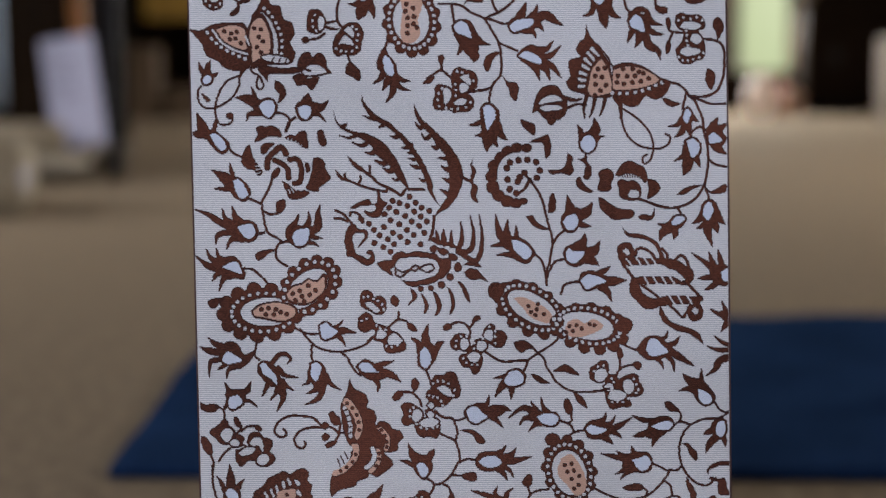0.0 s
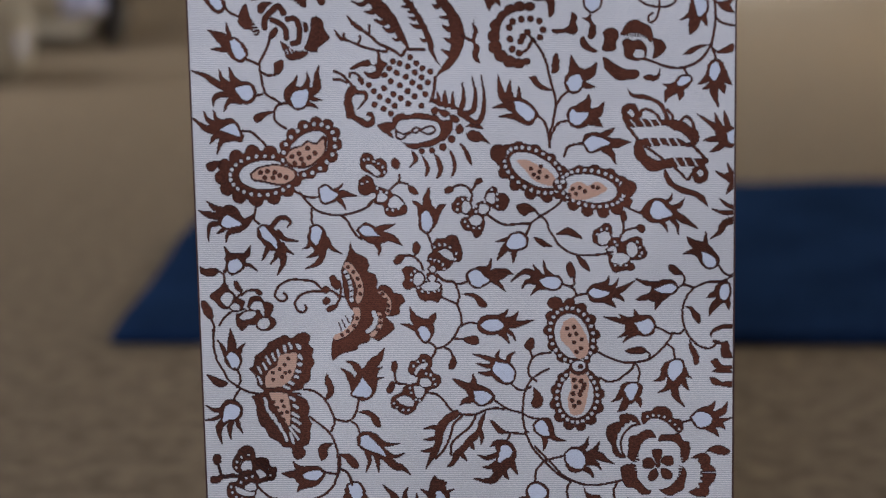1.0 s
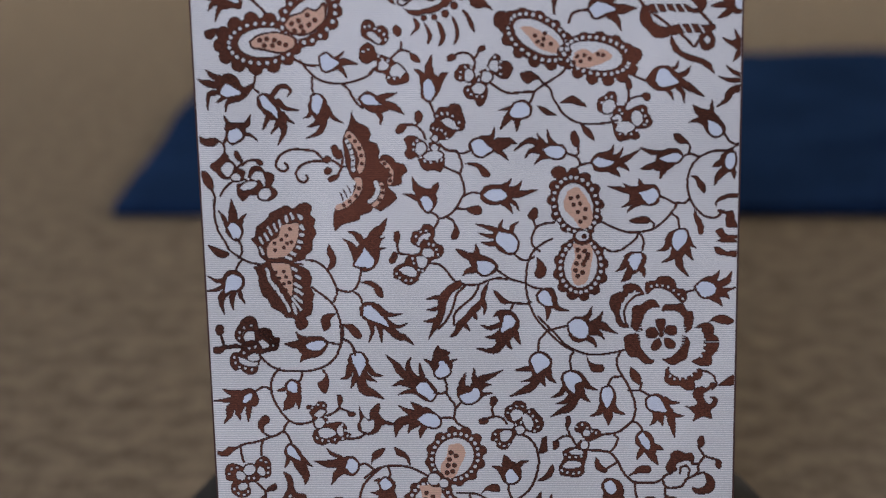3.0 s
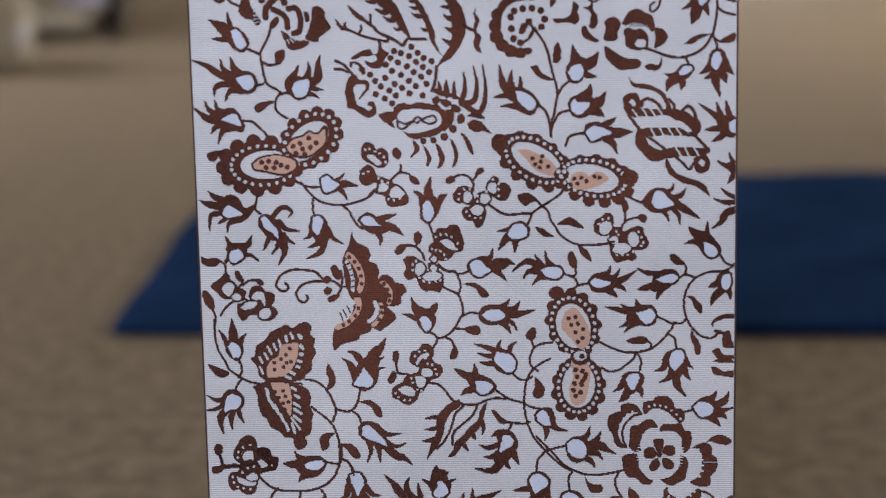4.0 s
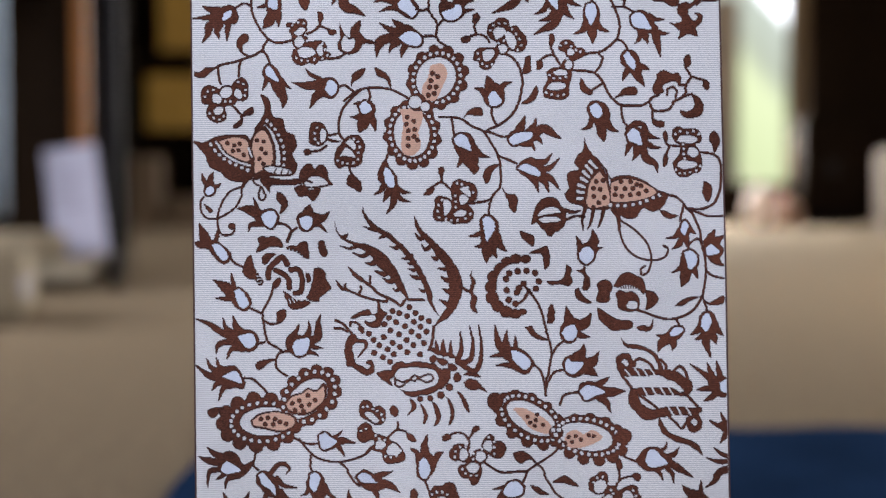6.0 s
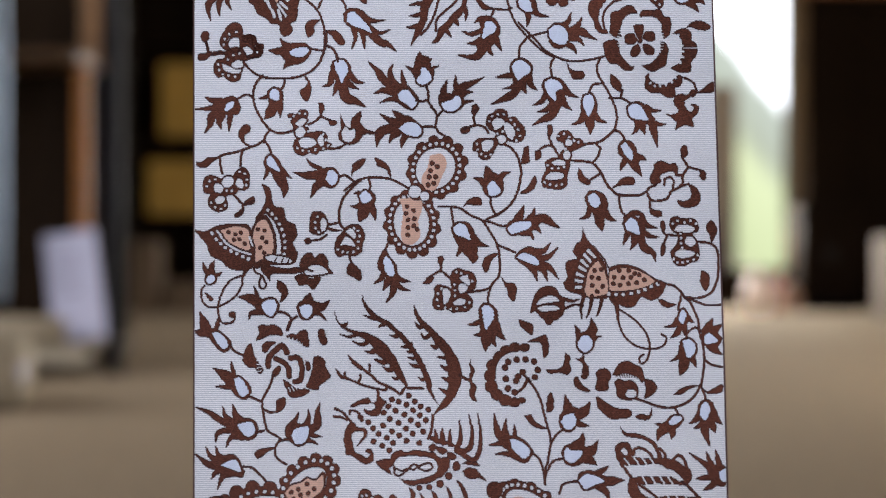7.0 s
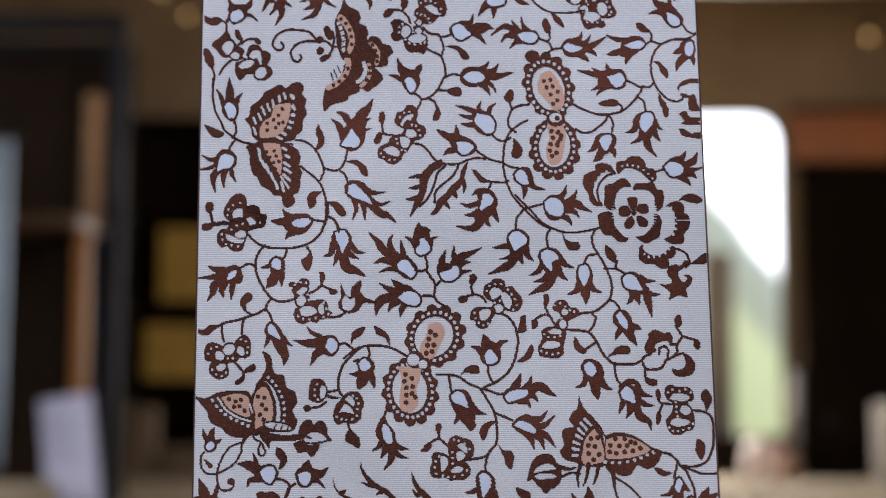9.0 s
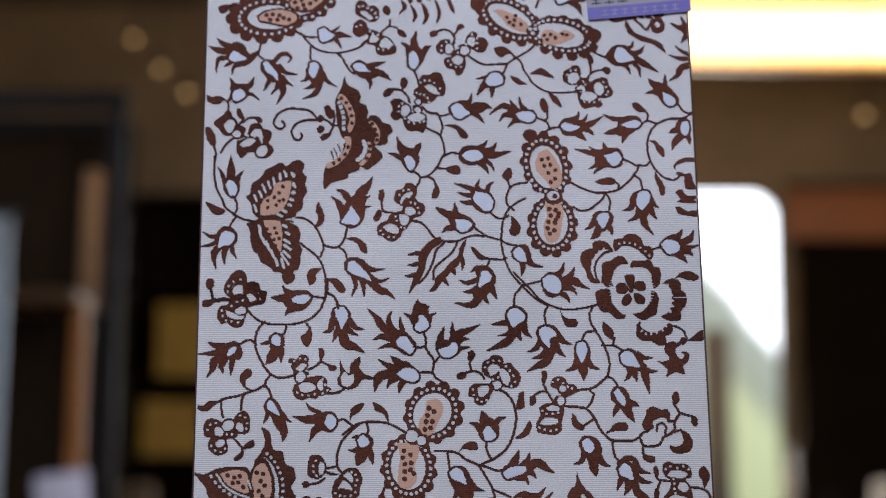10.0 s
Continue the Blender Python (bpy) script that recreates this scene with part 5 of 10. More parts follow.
stem(1.4, 117.8, -140.2, 119.8, -143.5, 119.2, -148.1)
stem(1.4, 116, -149.4, 119.9, -147.7, 125.1, -149.4, 128.3, -148.1, 133.4, -146.1, 142.4, -145.5, 147.5, -142.2)
stem(1.4, 125.1, -149.4, 121.3, -154.6, 118.8, -161.2, 118.9, -167.8, 120.3, -174.4)
flame_bud((140, -152, 141.8, -148.1, 145, -147.4, 145.8, -152, 143.9, -156.6, 140.7, -155.3), (136.7, -151.4, 139.2, -146.8, 144.4, -145.5, 147.1, -152, 144.6, -157.9, 139.4, -157.3), (3.7, 138.7, -152.7, 135.5, -154, 132.9, -155.3), (4.3, 140.7, -156.6, 136.3, -161.2, 134.4, -166.1), (3.1, 144.6, -156, 145.3, -159.2, 145.7, -162.2))
motif("leaf", blob(B, 120.1, -160.5, 124, -160.5, 126.6, -163.2, 129.2, -165.8, 128.7, -171.1, 124.7, -167.1, 123.4, -163.2))
flame_bud((64.3, -152.6, 66.9, -150, 72.1, -151.3, 76.6, -152.6, 72.1, -155.2, 66.9, -155.2), (63, -151.3, 66.9, -147.3, 73.4, -147.3, 77.9, -149.3, 79.8, -152.6, 77.3, -156.5, 70.8, -158.5, 65, -157.2), (3.1, 71.4, -148, 74.6, -146.7, 76.3, -142.8), (2.8, 76, -150, 79.2, -148.7, 81.4, -144.4), (3.7, 78.6, -152.6, 84.4, -150, 91.1, -145.4), (2.8, 78.6, -153.9, 82.5, -155.2, 85.1, -157.5), (3.7, 73.4, -156.5, 77.3, -158.5, 80.2, -161.2))
stem(1.4, 63.7, -152.9, 58.5, -153.9, 55.2, -155.9, 53.3, -160.5)
flame_bud((102.5, -150.7, 107, -148.7, 112.1, -147.4, 115.4, -149.4, 112.2, -152.6, 107, -152.6), (101.2, -148, 106.9, -144.8, 113.4, -144.8, 116, -148.7, 113.5, -152.6, 108.4, -156.6, 101.9, -157.9, 98, -155.9, 99.9, -152), (3.1, 104.4, -147.4, 97.3, -146.7, 91.4, -144.1), (3.7, 101.2, -153.9, 96.1, -155.6, 91.5, -156.6), (3.7, 106.4, -155.3, 104.5, -158.5, 102.9, -162.5))
stem(1.4, 48.8, -147.3, 52.6, -148.6, 55.9, -150.6, 57.2, -153.9)
motif("leaf", blob(B, 52, -134.9, 54, -134.3, 56.5, -138.2, 56.5, -142.1, 53.9, -144.1, 51.4, -139.5))
stem(1.4, 55.9, -142.1, 55.9, -147.3, 53.3, -149.3)
motif("leaf", blob(B, 45, -118.7, 48.2, -116.1, 52.7, -114.2, 57.2, -116.8, 61.1, -120.7, 55.9, -120, 51.4, -118.7))
motif("leaf", blob(B, 57.2, -129.7, 60.4, -131.7, 63.6, -134.9, 65.3, -140.1, 61.7, -138.2, 58.5, -134.9))
motif("flower", line(B, 1.4, 1.4, 82.3, -120.7, 84.8, -116.8, 89.3, -114.9, 93.1, -114.3),
      line(B, 1.4, 1.4, 84.8, -116.8, 84.8, -112.3, 84.1, -110.4),
      blob(B, 66.2, -120, 67.5, -116.2, 71.3, -113.6, 73.9, -111.7, 77.1, -112.3, 78.4, -116.2, 77.8, -120, 81.6, -120.1, 84.2, -122.6, 87.4, -120.7, 91.9, -119.4, 95.1, -120.7, 95.8, -124, 97.7, -127.2, 98.4, -130.4, 95.2, -133, 90.1, -133.7, 91.4, -137.6, 89.5, -139.5, 85, -139.5, 79.8, -140.8, 77.2, -138.2, 75.9, -133.6, 75.2, -128.5, 76.5, -125.2, 71.4, -124.6, 67.5, -123.3),
      line(B, 2.2, 2.2, 69.4, -120, 71.3, -117.4, 75.2, -116.8, 77.1, -120, 74.6, -123.9, 70.7, -123.9, 69.4, -120),
      line(B, 2.2, 2.2, 75.2, -127.2, 77.8, -125.2, 80.4, -126.5, 80.4, -129.8, 76.5, -129.8, 75.2, -127.2),
      line(B, 2.2, 2.2, 78.5, -130.4, 83, -129.1, 87.5, -131.1, 87.5, -133.7, 83.6, -135.6, 77.8, -134.3, 78.5, -130.4),
      line(B, 2.2, 2.2, 86.2, -125.2, 88.7, -122.6, 91.9, -124.6, 92.6, -129.1, 89.4, -131.7, 86.8, -129.1, 86.2, -125.2),
      blob(G, 69.4, -120, 71.3, -117.4, 75.2, -116.8, 77.1, -120, 74.6, -123.9, 70.7, -123.9),
      blob(G, 75.2, -127.2, 77.8, -125.2, 80.4, -126.5, 80.4, -129.8, 76.5, -129.8),
      blob(G, 78.5, -130.4, 83, -129.1, 87.5, -131.1, 87.5, -133.7, 83.6, -135.6, 77.8, -134.3),
      blob(G, 86.2, -125.2, 88.7, -122.6, 91.9, -124.6, 92.6, -129.1, 89.4, -131.7, 86.8, -129.1),
      dots(G, 0.8, 69.4, -118.1, 72, -115.5, 75.2, -114.9, 79.7, -122.6, 81, -124.6, 92.6, -122.7, 93.9, -125.9, 95.2, -129.1, 93.9, -131.1, 79.8, -136.3, 83, -136.3, 86.2, -136.3, 89.4, -134.3))
motif("leaf", blob(B, 82.8, -105.9, 84.7, -104, 86.7, -107.8, 85.4, -111, 82.9, -109.7))
motif("leaf", blob(B, 91.2, -114.3, 93.8, -112.3, 97, -113.6, 96.4, -117.5, 93.8, -116.8))
flame_bud((91, -170.4, 96.2, -169.1, 99.4, -167.8, 102, -171.7, 100.1, -175.7, 96.2, -177, 93.6, -174.4), (85.1, -171.7, 87.7, -167.1, 94.2, -165.8, 100, -165.8, 103.3, -170.4, 102.1, -176.4, 96.9, -178.4, 91, -177, 85.8, -175.1), (3.1, 87.7, -170.4, 79.9, -168.4, 72.8, -166.8), (3.1, 89.7, -169.1, 85.1, -167.8, 81.9, -165.1), (2.8, 93.6, -167.1, 91.6, -165.1, 90.9, -162.5), (2.8, 88.4, -174.4, 85.2, -177, 81.3, -179), (2.8, 91.7, -176.4, 87.8, -178.4, 84.2, -182))
stem(1.4, 102.7, -172.4, 107.3, -174.4, 110.6, -176.4, 113.2, -176.4)
motif("blossom", taper(B, 2.8, 0.8, 148.2, -172.1, 142.3, -172.4, 136.5, -175.1, 135.3, -178.4),
      taper(B, 2.2, 0.8, 137.3, -181.1, 141.9, -182.4, 145.1, -181.7),
      blob(B, 141.2, -181.7, 145.4, -181.1, 146.5, -186.4, 147.9, -191.1, 141.4, -190.4),
      blob(B, 134.9, -193.1, 138.8, -191.1, 142.1, -195.1, 148.7, -195.7, 148.1, -197.8, 138.9, -197.8),
      blob(B, 134.4, -202.5, 137.7, -202.5, 141.7, -205.1, 148.9, -204.5, 148.3, -208.5, 140.4, -207.8, 135.8, -206.5),
      blob(B, 135.7, -199.1, 138.9, -197.8, 146.8, -198.4, 148.1, -199.8, 139, -199.8))
motif("leaf", taper(B, 2.8, 0.8, 148.6, -102.8, 144.1, -100.9, 139.8, -97.4),
      taper(B, 3.1, 0.8, 148.6, -105.7, 142.2, -105.7, 135.8, -103.5),
      taper(B, 4.6, 0.8, 148.7, -109.9, 143, -111.8, 139.9, -116.9, 134.9, -120.8))
flame_bud((-148.4, -191, -145.9, -188.3, -142.7, -189.7, -140.9, -193, -142.5, -197.7, -145.7, -197.1), (-150.2, -193.7, -148.6, -188.3, -145.8, -185.6, -142.5, -185.6, -140, -189, -139.2, -193, -141.8, -197.4, -145.1, -198.4, -148.3, -196.4), (2.8, -148.7, -190.3, -150.4, -185.6, -153.5, -180.9), (5.2, -145, -189, -145.2, -181.6, -145.5, -174.3), (3.1, -141.4, -189.7, -140.2, -186.3, -137.4, -182.9))
stem(1.4, -143.8, -197.7, -141.3, -201.1, -140.8, -205.2, -143, -209.3)
stem(1.4, -155.8, -174.9, -155.7, -185, -154.1, -193, -150.5, -199.8, -147.5, -205.2, -141.7, -209.3, -136.5, -212, -130.6, -213)
motif("leaf", blob(B, -161.2, -201.1, -156.6, -202.5, -152.1, -204.5, -148.2, -206.5, -151, -209.3, -155.6, -208.6, -158.8, -205.2))
stem(1.4, -140.4, -209.9, -144, -214, -144.8, -217.4)
flame_bud((-150.3, -220.8, -146.9, -219.5, -142.3, -221.5, -141.9, -224.9, -144.7, -228.4, -148.7, -229, -151.8, -230.4, -151.5, -225.6), (-152.9, -220.1, -149.4, -216.7, -144.8, -216.7, -140.9, -220.1, -139.9, -224.9, -142.7, -229, -148.1, -230.4, -152.7, -228.4, -154.5, -224.3), (2.5, -151.7, -222.2, -156.4, -223.2, -162.2, -220.2), (2.5, -151.9, -225.6, -156.7, -228.4, -163.4, -229.4), (4.3, -150.7, -229, -154.7, -234.5, -153.2, -243.5), (3.4, -146.7, -229, -148.4, -234.5, -147.7, -240.7), (2.8, -144, -227.7, -142.9, -232.5, -140.8, -236.9))
motif("butterfly", blob(B, -135.8, -197.7, -133.1, -196.4, -131.5, -190.3, -126.7, -187, -123.2, -182.3, -117.8, -179.6, -113.8, -177.6, -109.9, -179.6, -105.9, -176.9, -101.2, -176.3, -98.7, -179, -99.6, -183.6, -97, -186.3, -97.9, -190.3, -96.7, -194.4, -98.9, -198.4, -99.8, -204.5, -103.2, -207.9, -105.3, -210.6, -116.7, -212.6, -124.6, -212.6, -130.4, -208.6, -132.1, -202.5),
      blob(B, -134.7, -214.7, -126.6, -212, -113.4, -212.6, -106.8, -214, -102.2, -216.7, -100.5, -221.5, -101.3, -227, -99.5, -231.1, -100.4, -235.9, -101.3, -242.8, -104.8, -245.5, -103.5, -248.3, -105, -251.8, -109.1, -253.1, -111.6, -249.7, -112.2, -246.2, -116.8, -245.5, -120, -242.1, -125.2, -239.3, -127, -234.5, -130.2, -231.8, -131.9, -225.6, -132.3, -219.5),
      line(G, 1.5, 1.5, -130.2, -197.1, -128.4, -200.4),
      line(G, 1.5, 1.5, -127.1, -195, -125.3, -198.4),
      line(G, 1.5, 1.5, -124.9, -191, -123.1, -195),
      line(G, 1.5, 1.5, -121.5, -189, -120.1, -193),
      line(G, 1.5, 1.5, -118.2, -187, -117.4, -191),
      line(G, 1.8, 1.8, -114.4, -184.6, -113.6, -187.3),
      line(G, 1.8, 1.8, -111.1, -183, -110.2, -185.6),
      line(G, 2.2, 2.2, -106.5, -184, -105.3, -185.6),
      line(G, 2.2, 2.2, -105.5, -190.3, -104.5, -191.7),
      line(G, 1.8, 1.8, -106.3, -195.4, -104.7, -195.4),
      line(G, 1.8, 1.8, -107.2, -199.4, -105.5, -199.8),
      line(G, 1.8, 1.8, -108.3, -202.8, -107, -203.1),
      line(G, 1.8, 1.8, -112.4, -205.9, -109.8, -207.2),
      line(G, 1.8, 1.8, -115.2, -208.6, -112.6, -209.9),
      line(G, 1.5, 1.5, -130.1, -203.1, -128.4, -207.2),
      line(G, 1.8, 1.8, -126.8, -216, -125.6, -219.5),
      line(G, 1.8, 1.8, -126.3, -220.1, -125.1, -223.6),
      line(G, 1.8, 1.8, -124.5, -223.6, -122.7, -227.7),
      line(G, 1.8, 1.8, -121.9, -226.3, -120.2, -231.1),
      line(G, 1.8, 1.8, -118.9, -231.8, -117, -235.9),
      line(G, 1.8, 1.8, -116.4, -236.6, -114.6, -241.4),
      line(G, 1.8, 1.8, -112.4, -237.3, -110.7, -242.8),
      line(G, 1.5, 1.5, -112.3, -233.8, -107.9, -240.7),
      line(G, 1.8, 1.8, -110.9, -232.4, -107, -235.9),
      line(G, 1.8, 1.8, -110.7, -228.3, -106.8, -231.1),
      line(G, 1.8, 1.8, -110.6, -224.9, -107.3, -227),
      line(G, 1.8, 1.8, -109.7, -220.1, -107.8, -221.5),
      line(G, 1.8, 1.8, -111.5, -215.4, -109.5, -216.7),
      blob(P, -125.8, -209.2, -126.2, -203.8, -123.3, -199.1, -119.2, -196.4, -117, -190.3, -112.3, -189, -107, -189, -108.1, -197.7, -111, -203.8, -116.5, -208.6),
      blob(P, -124, -212.6, -120, -212, -114, -212.6, -112.3, -218.1, -111.9, -224.2, -112.9, -232.4, -115.4, -229.7, -119.2, -223.5, -122.2, -218.1),
      dots(B, 1.2, -112.1, -192, -114.6, -195.7, -117.4, -198.4, -121.4, -200.4, -121.6, -204.5, -116.2, -203.1, -114.1, -200.4, -111.5, -199.8, -121.6, -218.1, -116.9, -217.4, -119.7, -221.5, -115.7, -220.8, -117.2, -224.9, -113.9, -224.2, -116.1, -229),
      line(B, 1.2, 1.2, -127.3, -212, -116.6, -212, -105.4, -213.3))
stem(1.4, -103.3, -210.6, -98, -211.3, -92.9, -214.7, -89.1, -220.1, -86.7, -226.3, -86.2, -231.1, -88.4, -235.9)
stem(1.4, -100.7, -227, -95.5, -231.1, -89.7, -235.9, -86.6, -241.4, -84.8, -248.3, -84.5, -256.6, -85.4, -263.5)
motif("leaf", blob(B, -89.7, -200.4, -87.2, -205.2, -85.4, -209.9, -86.9, -214.7, -91, -216.7, -89.4, -210.6, -91.2, -205.9))
stem(1.4, -86.1, -228.3, -80.2, -229.7, -76.8, -229, -73.3, -224.9, -71.8, -218.8, -71.1, -216)
flame_bud((-68.6, -203.1, -66.1, -207.2, -63.6, -210.6, -65.1, -214.7, -70.4, -214.7, -74.9, -213.3, -72.1, -208.6), (-74.8, -209.2, -73.3, -203.1, -69.8, -198.4, -65.8, -196.4, -61.8, -196.4, -60.1, -203.1, -61, -211.3, -64.4, -216, -69.8, -217.4, -74.3, -214), (4.3, -73.5, -210.6, -76.2, -202.5, -81, -197.7), (4, -69.3, -201.8, -73, -195.7, -77.9, -193.4), (5.8, -65.2, -199.1, -62.5, -195.1, -58.4, -191, -55.6, -185.7), (3.1, -62, -203.1, -60.6, -199.1, -56.9, -197.1), (2.5, -62.2, -207.2, -60.8, -204.5, -56.4, -203.1))
motif("leaf", blob(B, -72.6, -223.9, -66.6, -222.8, -61.4, -225.6, -58.9, -229, -59, -233.1, -62.3, -232.4, -65.4, -226.9))
stem(1.4, -76.2, -229.7, -72.9, -232.4, -71.1, -237.2)
flame_bud((-70.5, -239.3, -67.1, -237.9, -63.2, -241.3, -58.1, -246.9, -56.2, -251, -60.8, -248.9, -66.7, -246.9, -70.7, -244.1), (-73.2, -239.3, -70.4, -236.2, -64.4, -235.8, -61.2, -239.3, -57.3, -244.8, -54.1, -249.6, -56.9, -253.1, -63.5, -251, -69.4, -247.6, -72.7, -244.1), (3.4, -62.5, -238.6, -56.6, -243.4, -47.6, -243.1), (2.8, -58.1, -246.9, -51.5, -251, -44.8, -248.9), (4.6, -56.9, -251, -51, -256.5, -46.4, -257.9, -41.5, -262.1), (2.8, -62.2, -250.3, -61, -255.2, -60.5, -260.7), (2.8, -67.4, -247.6, -66, -253.8, -68.2, -260.7))
motif("leaf", blob(B, -84.2, -249.7, -78.8, -249, -74.9, -251.7, -72.4, -255.9, -73.1, -258.7, -77.1, -257.3, -80.3, -253.1))
motif("leaf", blob(B, -86, -242.7, -91.3, -242.8, -95.4, -244.8, -96.2, -249.7, -94.4, -253.8, -90.9, -251, -90.1, -246.2))
stem(1.4, -84.5, -258.7, -80.6, -260.1, -78, -263.5, -76.8, -268.4)
motif("flower", line(B, 1.4, 1.4, -156.2, -256, -155.1, -260.2, -153.6, -264.3, -147.2, -263.6, -142.5, -264.3),
      blob(B, -147.3, -253.2, -145.1, -249.7, -142.9, -246.3, -138.1, -244.2, -134.3, -246.9, -133.2, -251.8, -129.1, -251.8, -125.9, -253.2, -124.7, -256.6, -121.5, -260.1, -122.4, -265, -126.5, -266.4, -131.1, -265.7, -133.7, -262.2, -135.5, -258.7, -136, -254.6, -138.6, -252.8, -142, -254.2, -143.2, -258, -141.1, -262.2, -144.4, -261.5, -147.6, -258.1),
      line(B, 2.2, 2.2, -142.5, -258, -140.7, -254.6, -136.6, -253.9, -135.8, -258, -137, -261.9, -140.4, -261.5, -142.5, -258),
      line(B, 2.2, 2.2, -133.6, -260.1, -130.8, -259.4, -127.6, -262.2, -127.1, -265.3, -131.1, -264.6, -133.6, -260.1),
      blob(G, -142.5, -258, -140.7, -254.6, -136.6, -253.9, -135.8, -258, -137, -261.9, -140.4, -261.5),
      blob(G, -133.6, -260.1, -130.8, -259.4, -127.6, -262.2, -127.1, -265.3, -131.1, -264.6),
      dots(G, 0.8, -141.9, -251.8, -137.8, -250.4, -144.7, -254.6, -145.2, -258.1, -132, -255.3, -128.7, -257, -125.8, -259.4, -125, -262.9))
motif("leaf", blob(B, -159.3, -251.8, -157.2, -249.7, -154.5, -250.4, -154.1, -254.6, -156.9, -256.7, -158.8, -255.3))
flame_bud((-3.5, -211.3, -0.2, -211.3, 4.4, -211.9, 7, -214.6, 5, -217.4, 1, -219.4, -2.3, -217.4), (-8.7, -205.8, -3.4, -206.5, 3.1, -208.5, 7.7, -211.9, 9, -216, 5, -219.4, -0.3, -220.1, -4.9, -217.4, -7.5, -212.6), (4, -6.1, -209.9, -11.3, -206.5, -15.9, -203.8), (3.4, -2.2, -209.2, -3.4, -205.2, -3.7, -201.1), (3.7, -2.9, -216.3, -8.2, -217, -11.9, -219.7))
stem(1.4, 7.6, -216, 12.2, -219.4, 16.8, -222.1, 25.4, -224.5)
stem(1.4, 40.7, -197.8, 35.5, -200.4, 30.2, -204.5, 26.8, -210.6, 25.4, -218.7, 25.3, -228.9, 27.9, -239.2, 31.8, -246.8, 37.1, -253, 41.7, -257.8, 46.4, -262, 52.4, -265.4)
flame_bud((9.3, -193.7, 13.2, -194.4, 17.8, -195.7, 20.3, -199.8, 19, -205.2, 15, -205.8, 11.1, -202.5, 7.9, -199.1), (6, -193.7, 10.6, -192, 16.5, -193, 21, -197.8, 20.3, -204.5, 17, -207.5, 12.4, -206.5, 7.8, -203.1), (3.1, 9.3, -193, 3.4, -191, -3.5, -189), (2.8, 9.2, -196.1, 4, -196.1, -2.2, -194.4), (3.1, 9.2, -200.4, 3.9, -200.8, -0.7, -200.1), (2.8, 11.9, -193.4, 10.6, -190.4, 12, -186.7), (2.8, 16.5, -194.4, 17.8, -190.4, 21.1, -187.7))
stem(1.4, 18.3, -206.5, 22.2, -209.9, 26.2, -210.6, 30.1, -208.5)
motif("leaf", blob(B, 27.1, -182.3, 30.4, -179, 32.6, -180.3, 32.3, -185, 29.7, -187, 26.4, -185))
stem(1.4, 29.7, -186.4, 30.9, -190.4)
stem(1.4, 42.1, -188, 35.5, -189, 30.9, -191.7, 28.9, -197.1, 29.5, -201.8, 33.4, -205.2)
motif("leaf", blob(B, 31.5, -208.5, 34.7, -211.2, 37.3, -216, 36, -220.7, 32, -221.4, 30.1, -218.7, 31.4, -214))
stem(1.4, -30.6, -212.3, -25.3, -213.3, -21.4, -216.7, -18.2, -221.5, -14.3, -224.2, -7.7, -225.5, -1.7, -224.9, 2.9, -222.8, 8.9, -221.4, 14.2, -222.1)
motif("leaf", taper(B, 2.8, 0.8, -23.8, -233.1, -28.4, -233.1, -33.4, -234.1),
      taper(B, 2.8, 0.8, -25.2, -239.2, -29.2, -240.3, -33.2, -240.6),
      taper(B, 3.1, 0.8, -26.7, -246.1, -31.4, -247.5, -35.1, -247.5),
      line(B, 1.5, 1.5, -10.4, -225.9, -15.8, -231.7, -17.9, -239.2, -22.1, -247.5, -26.8, -252),
      line(B, 1.5, 1.5, -2.4, -225.5, -5.2, -231.7, -11.2, -237.2, -16.7, -242.7, -17.5, -249.6),
      taper(B, 3.1, 0.8, -0.6, -234.4, 1, -239.2, 0.3, -243.4),
      taper(B, 3.1, 0.8, -6.7, -241.3, -4.7, -244.7, -3.8, -246.5),
      taper(B, 3.1, 0.8, -12.1, -247.5, -10.2, -250.9, -8.5, -253.4),
      blob(B, -12.9, -222.1, -19, -224.9, -23.7, -229.3, -26.8, -234.4, -26.6, -239.9, -28, -245.4, -30.5, -250.3, -33, -259.3, -28.9, -253.7, -25.5, -249.6, -22.6, -242.7, -21.2, -235.8, -17.7, -230.3, -12.4, -226.2),
      blob(B, 3.6, -222.8, -0.5, -228.3, -2.2, -234.4, -7.3, -239.2, -11.4, -244.4, -15.8, -248.2, -17.5, -253, -20.3, -257.2, -16.3, -256.5, -12.2, -251, -8.1, -246.8, -4.7, -242.7, -2, -240.6, 0.1, -235.8, 2.2, -229.6))
motif("leaf", blob(B, 5.5, -228.3, 8.8, -229.6, 12.7, -233.7, 16.7, -236.1, 12, -237.2, 8.7, -234.4))
stem(1.4, 14, -235.8, 19.3, -236.5, 25.3, -236.8, 27.9, -235.8)
stem(1.4, 18, -236.5, 16.6, -239.2, 15.3, -241.3)
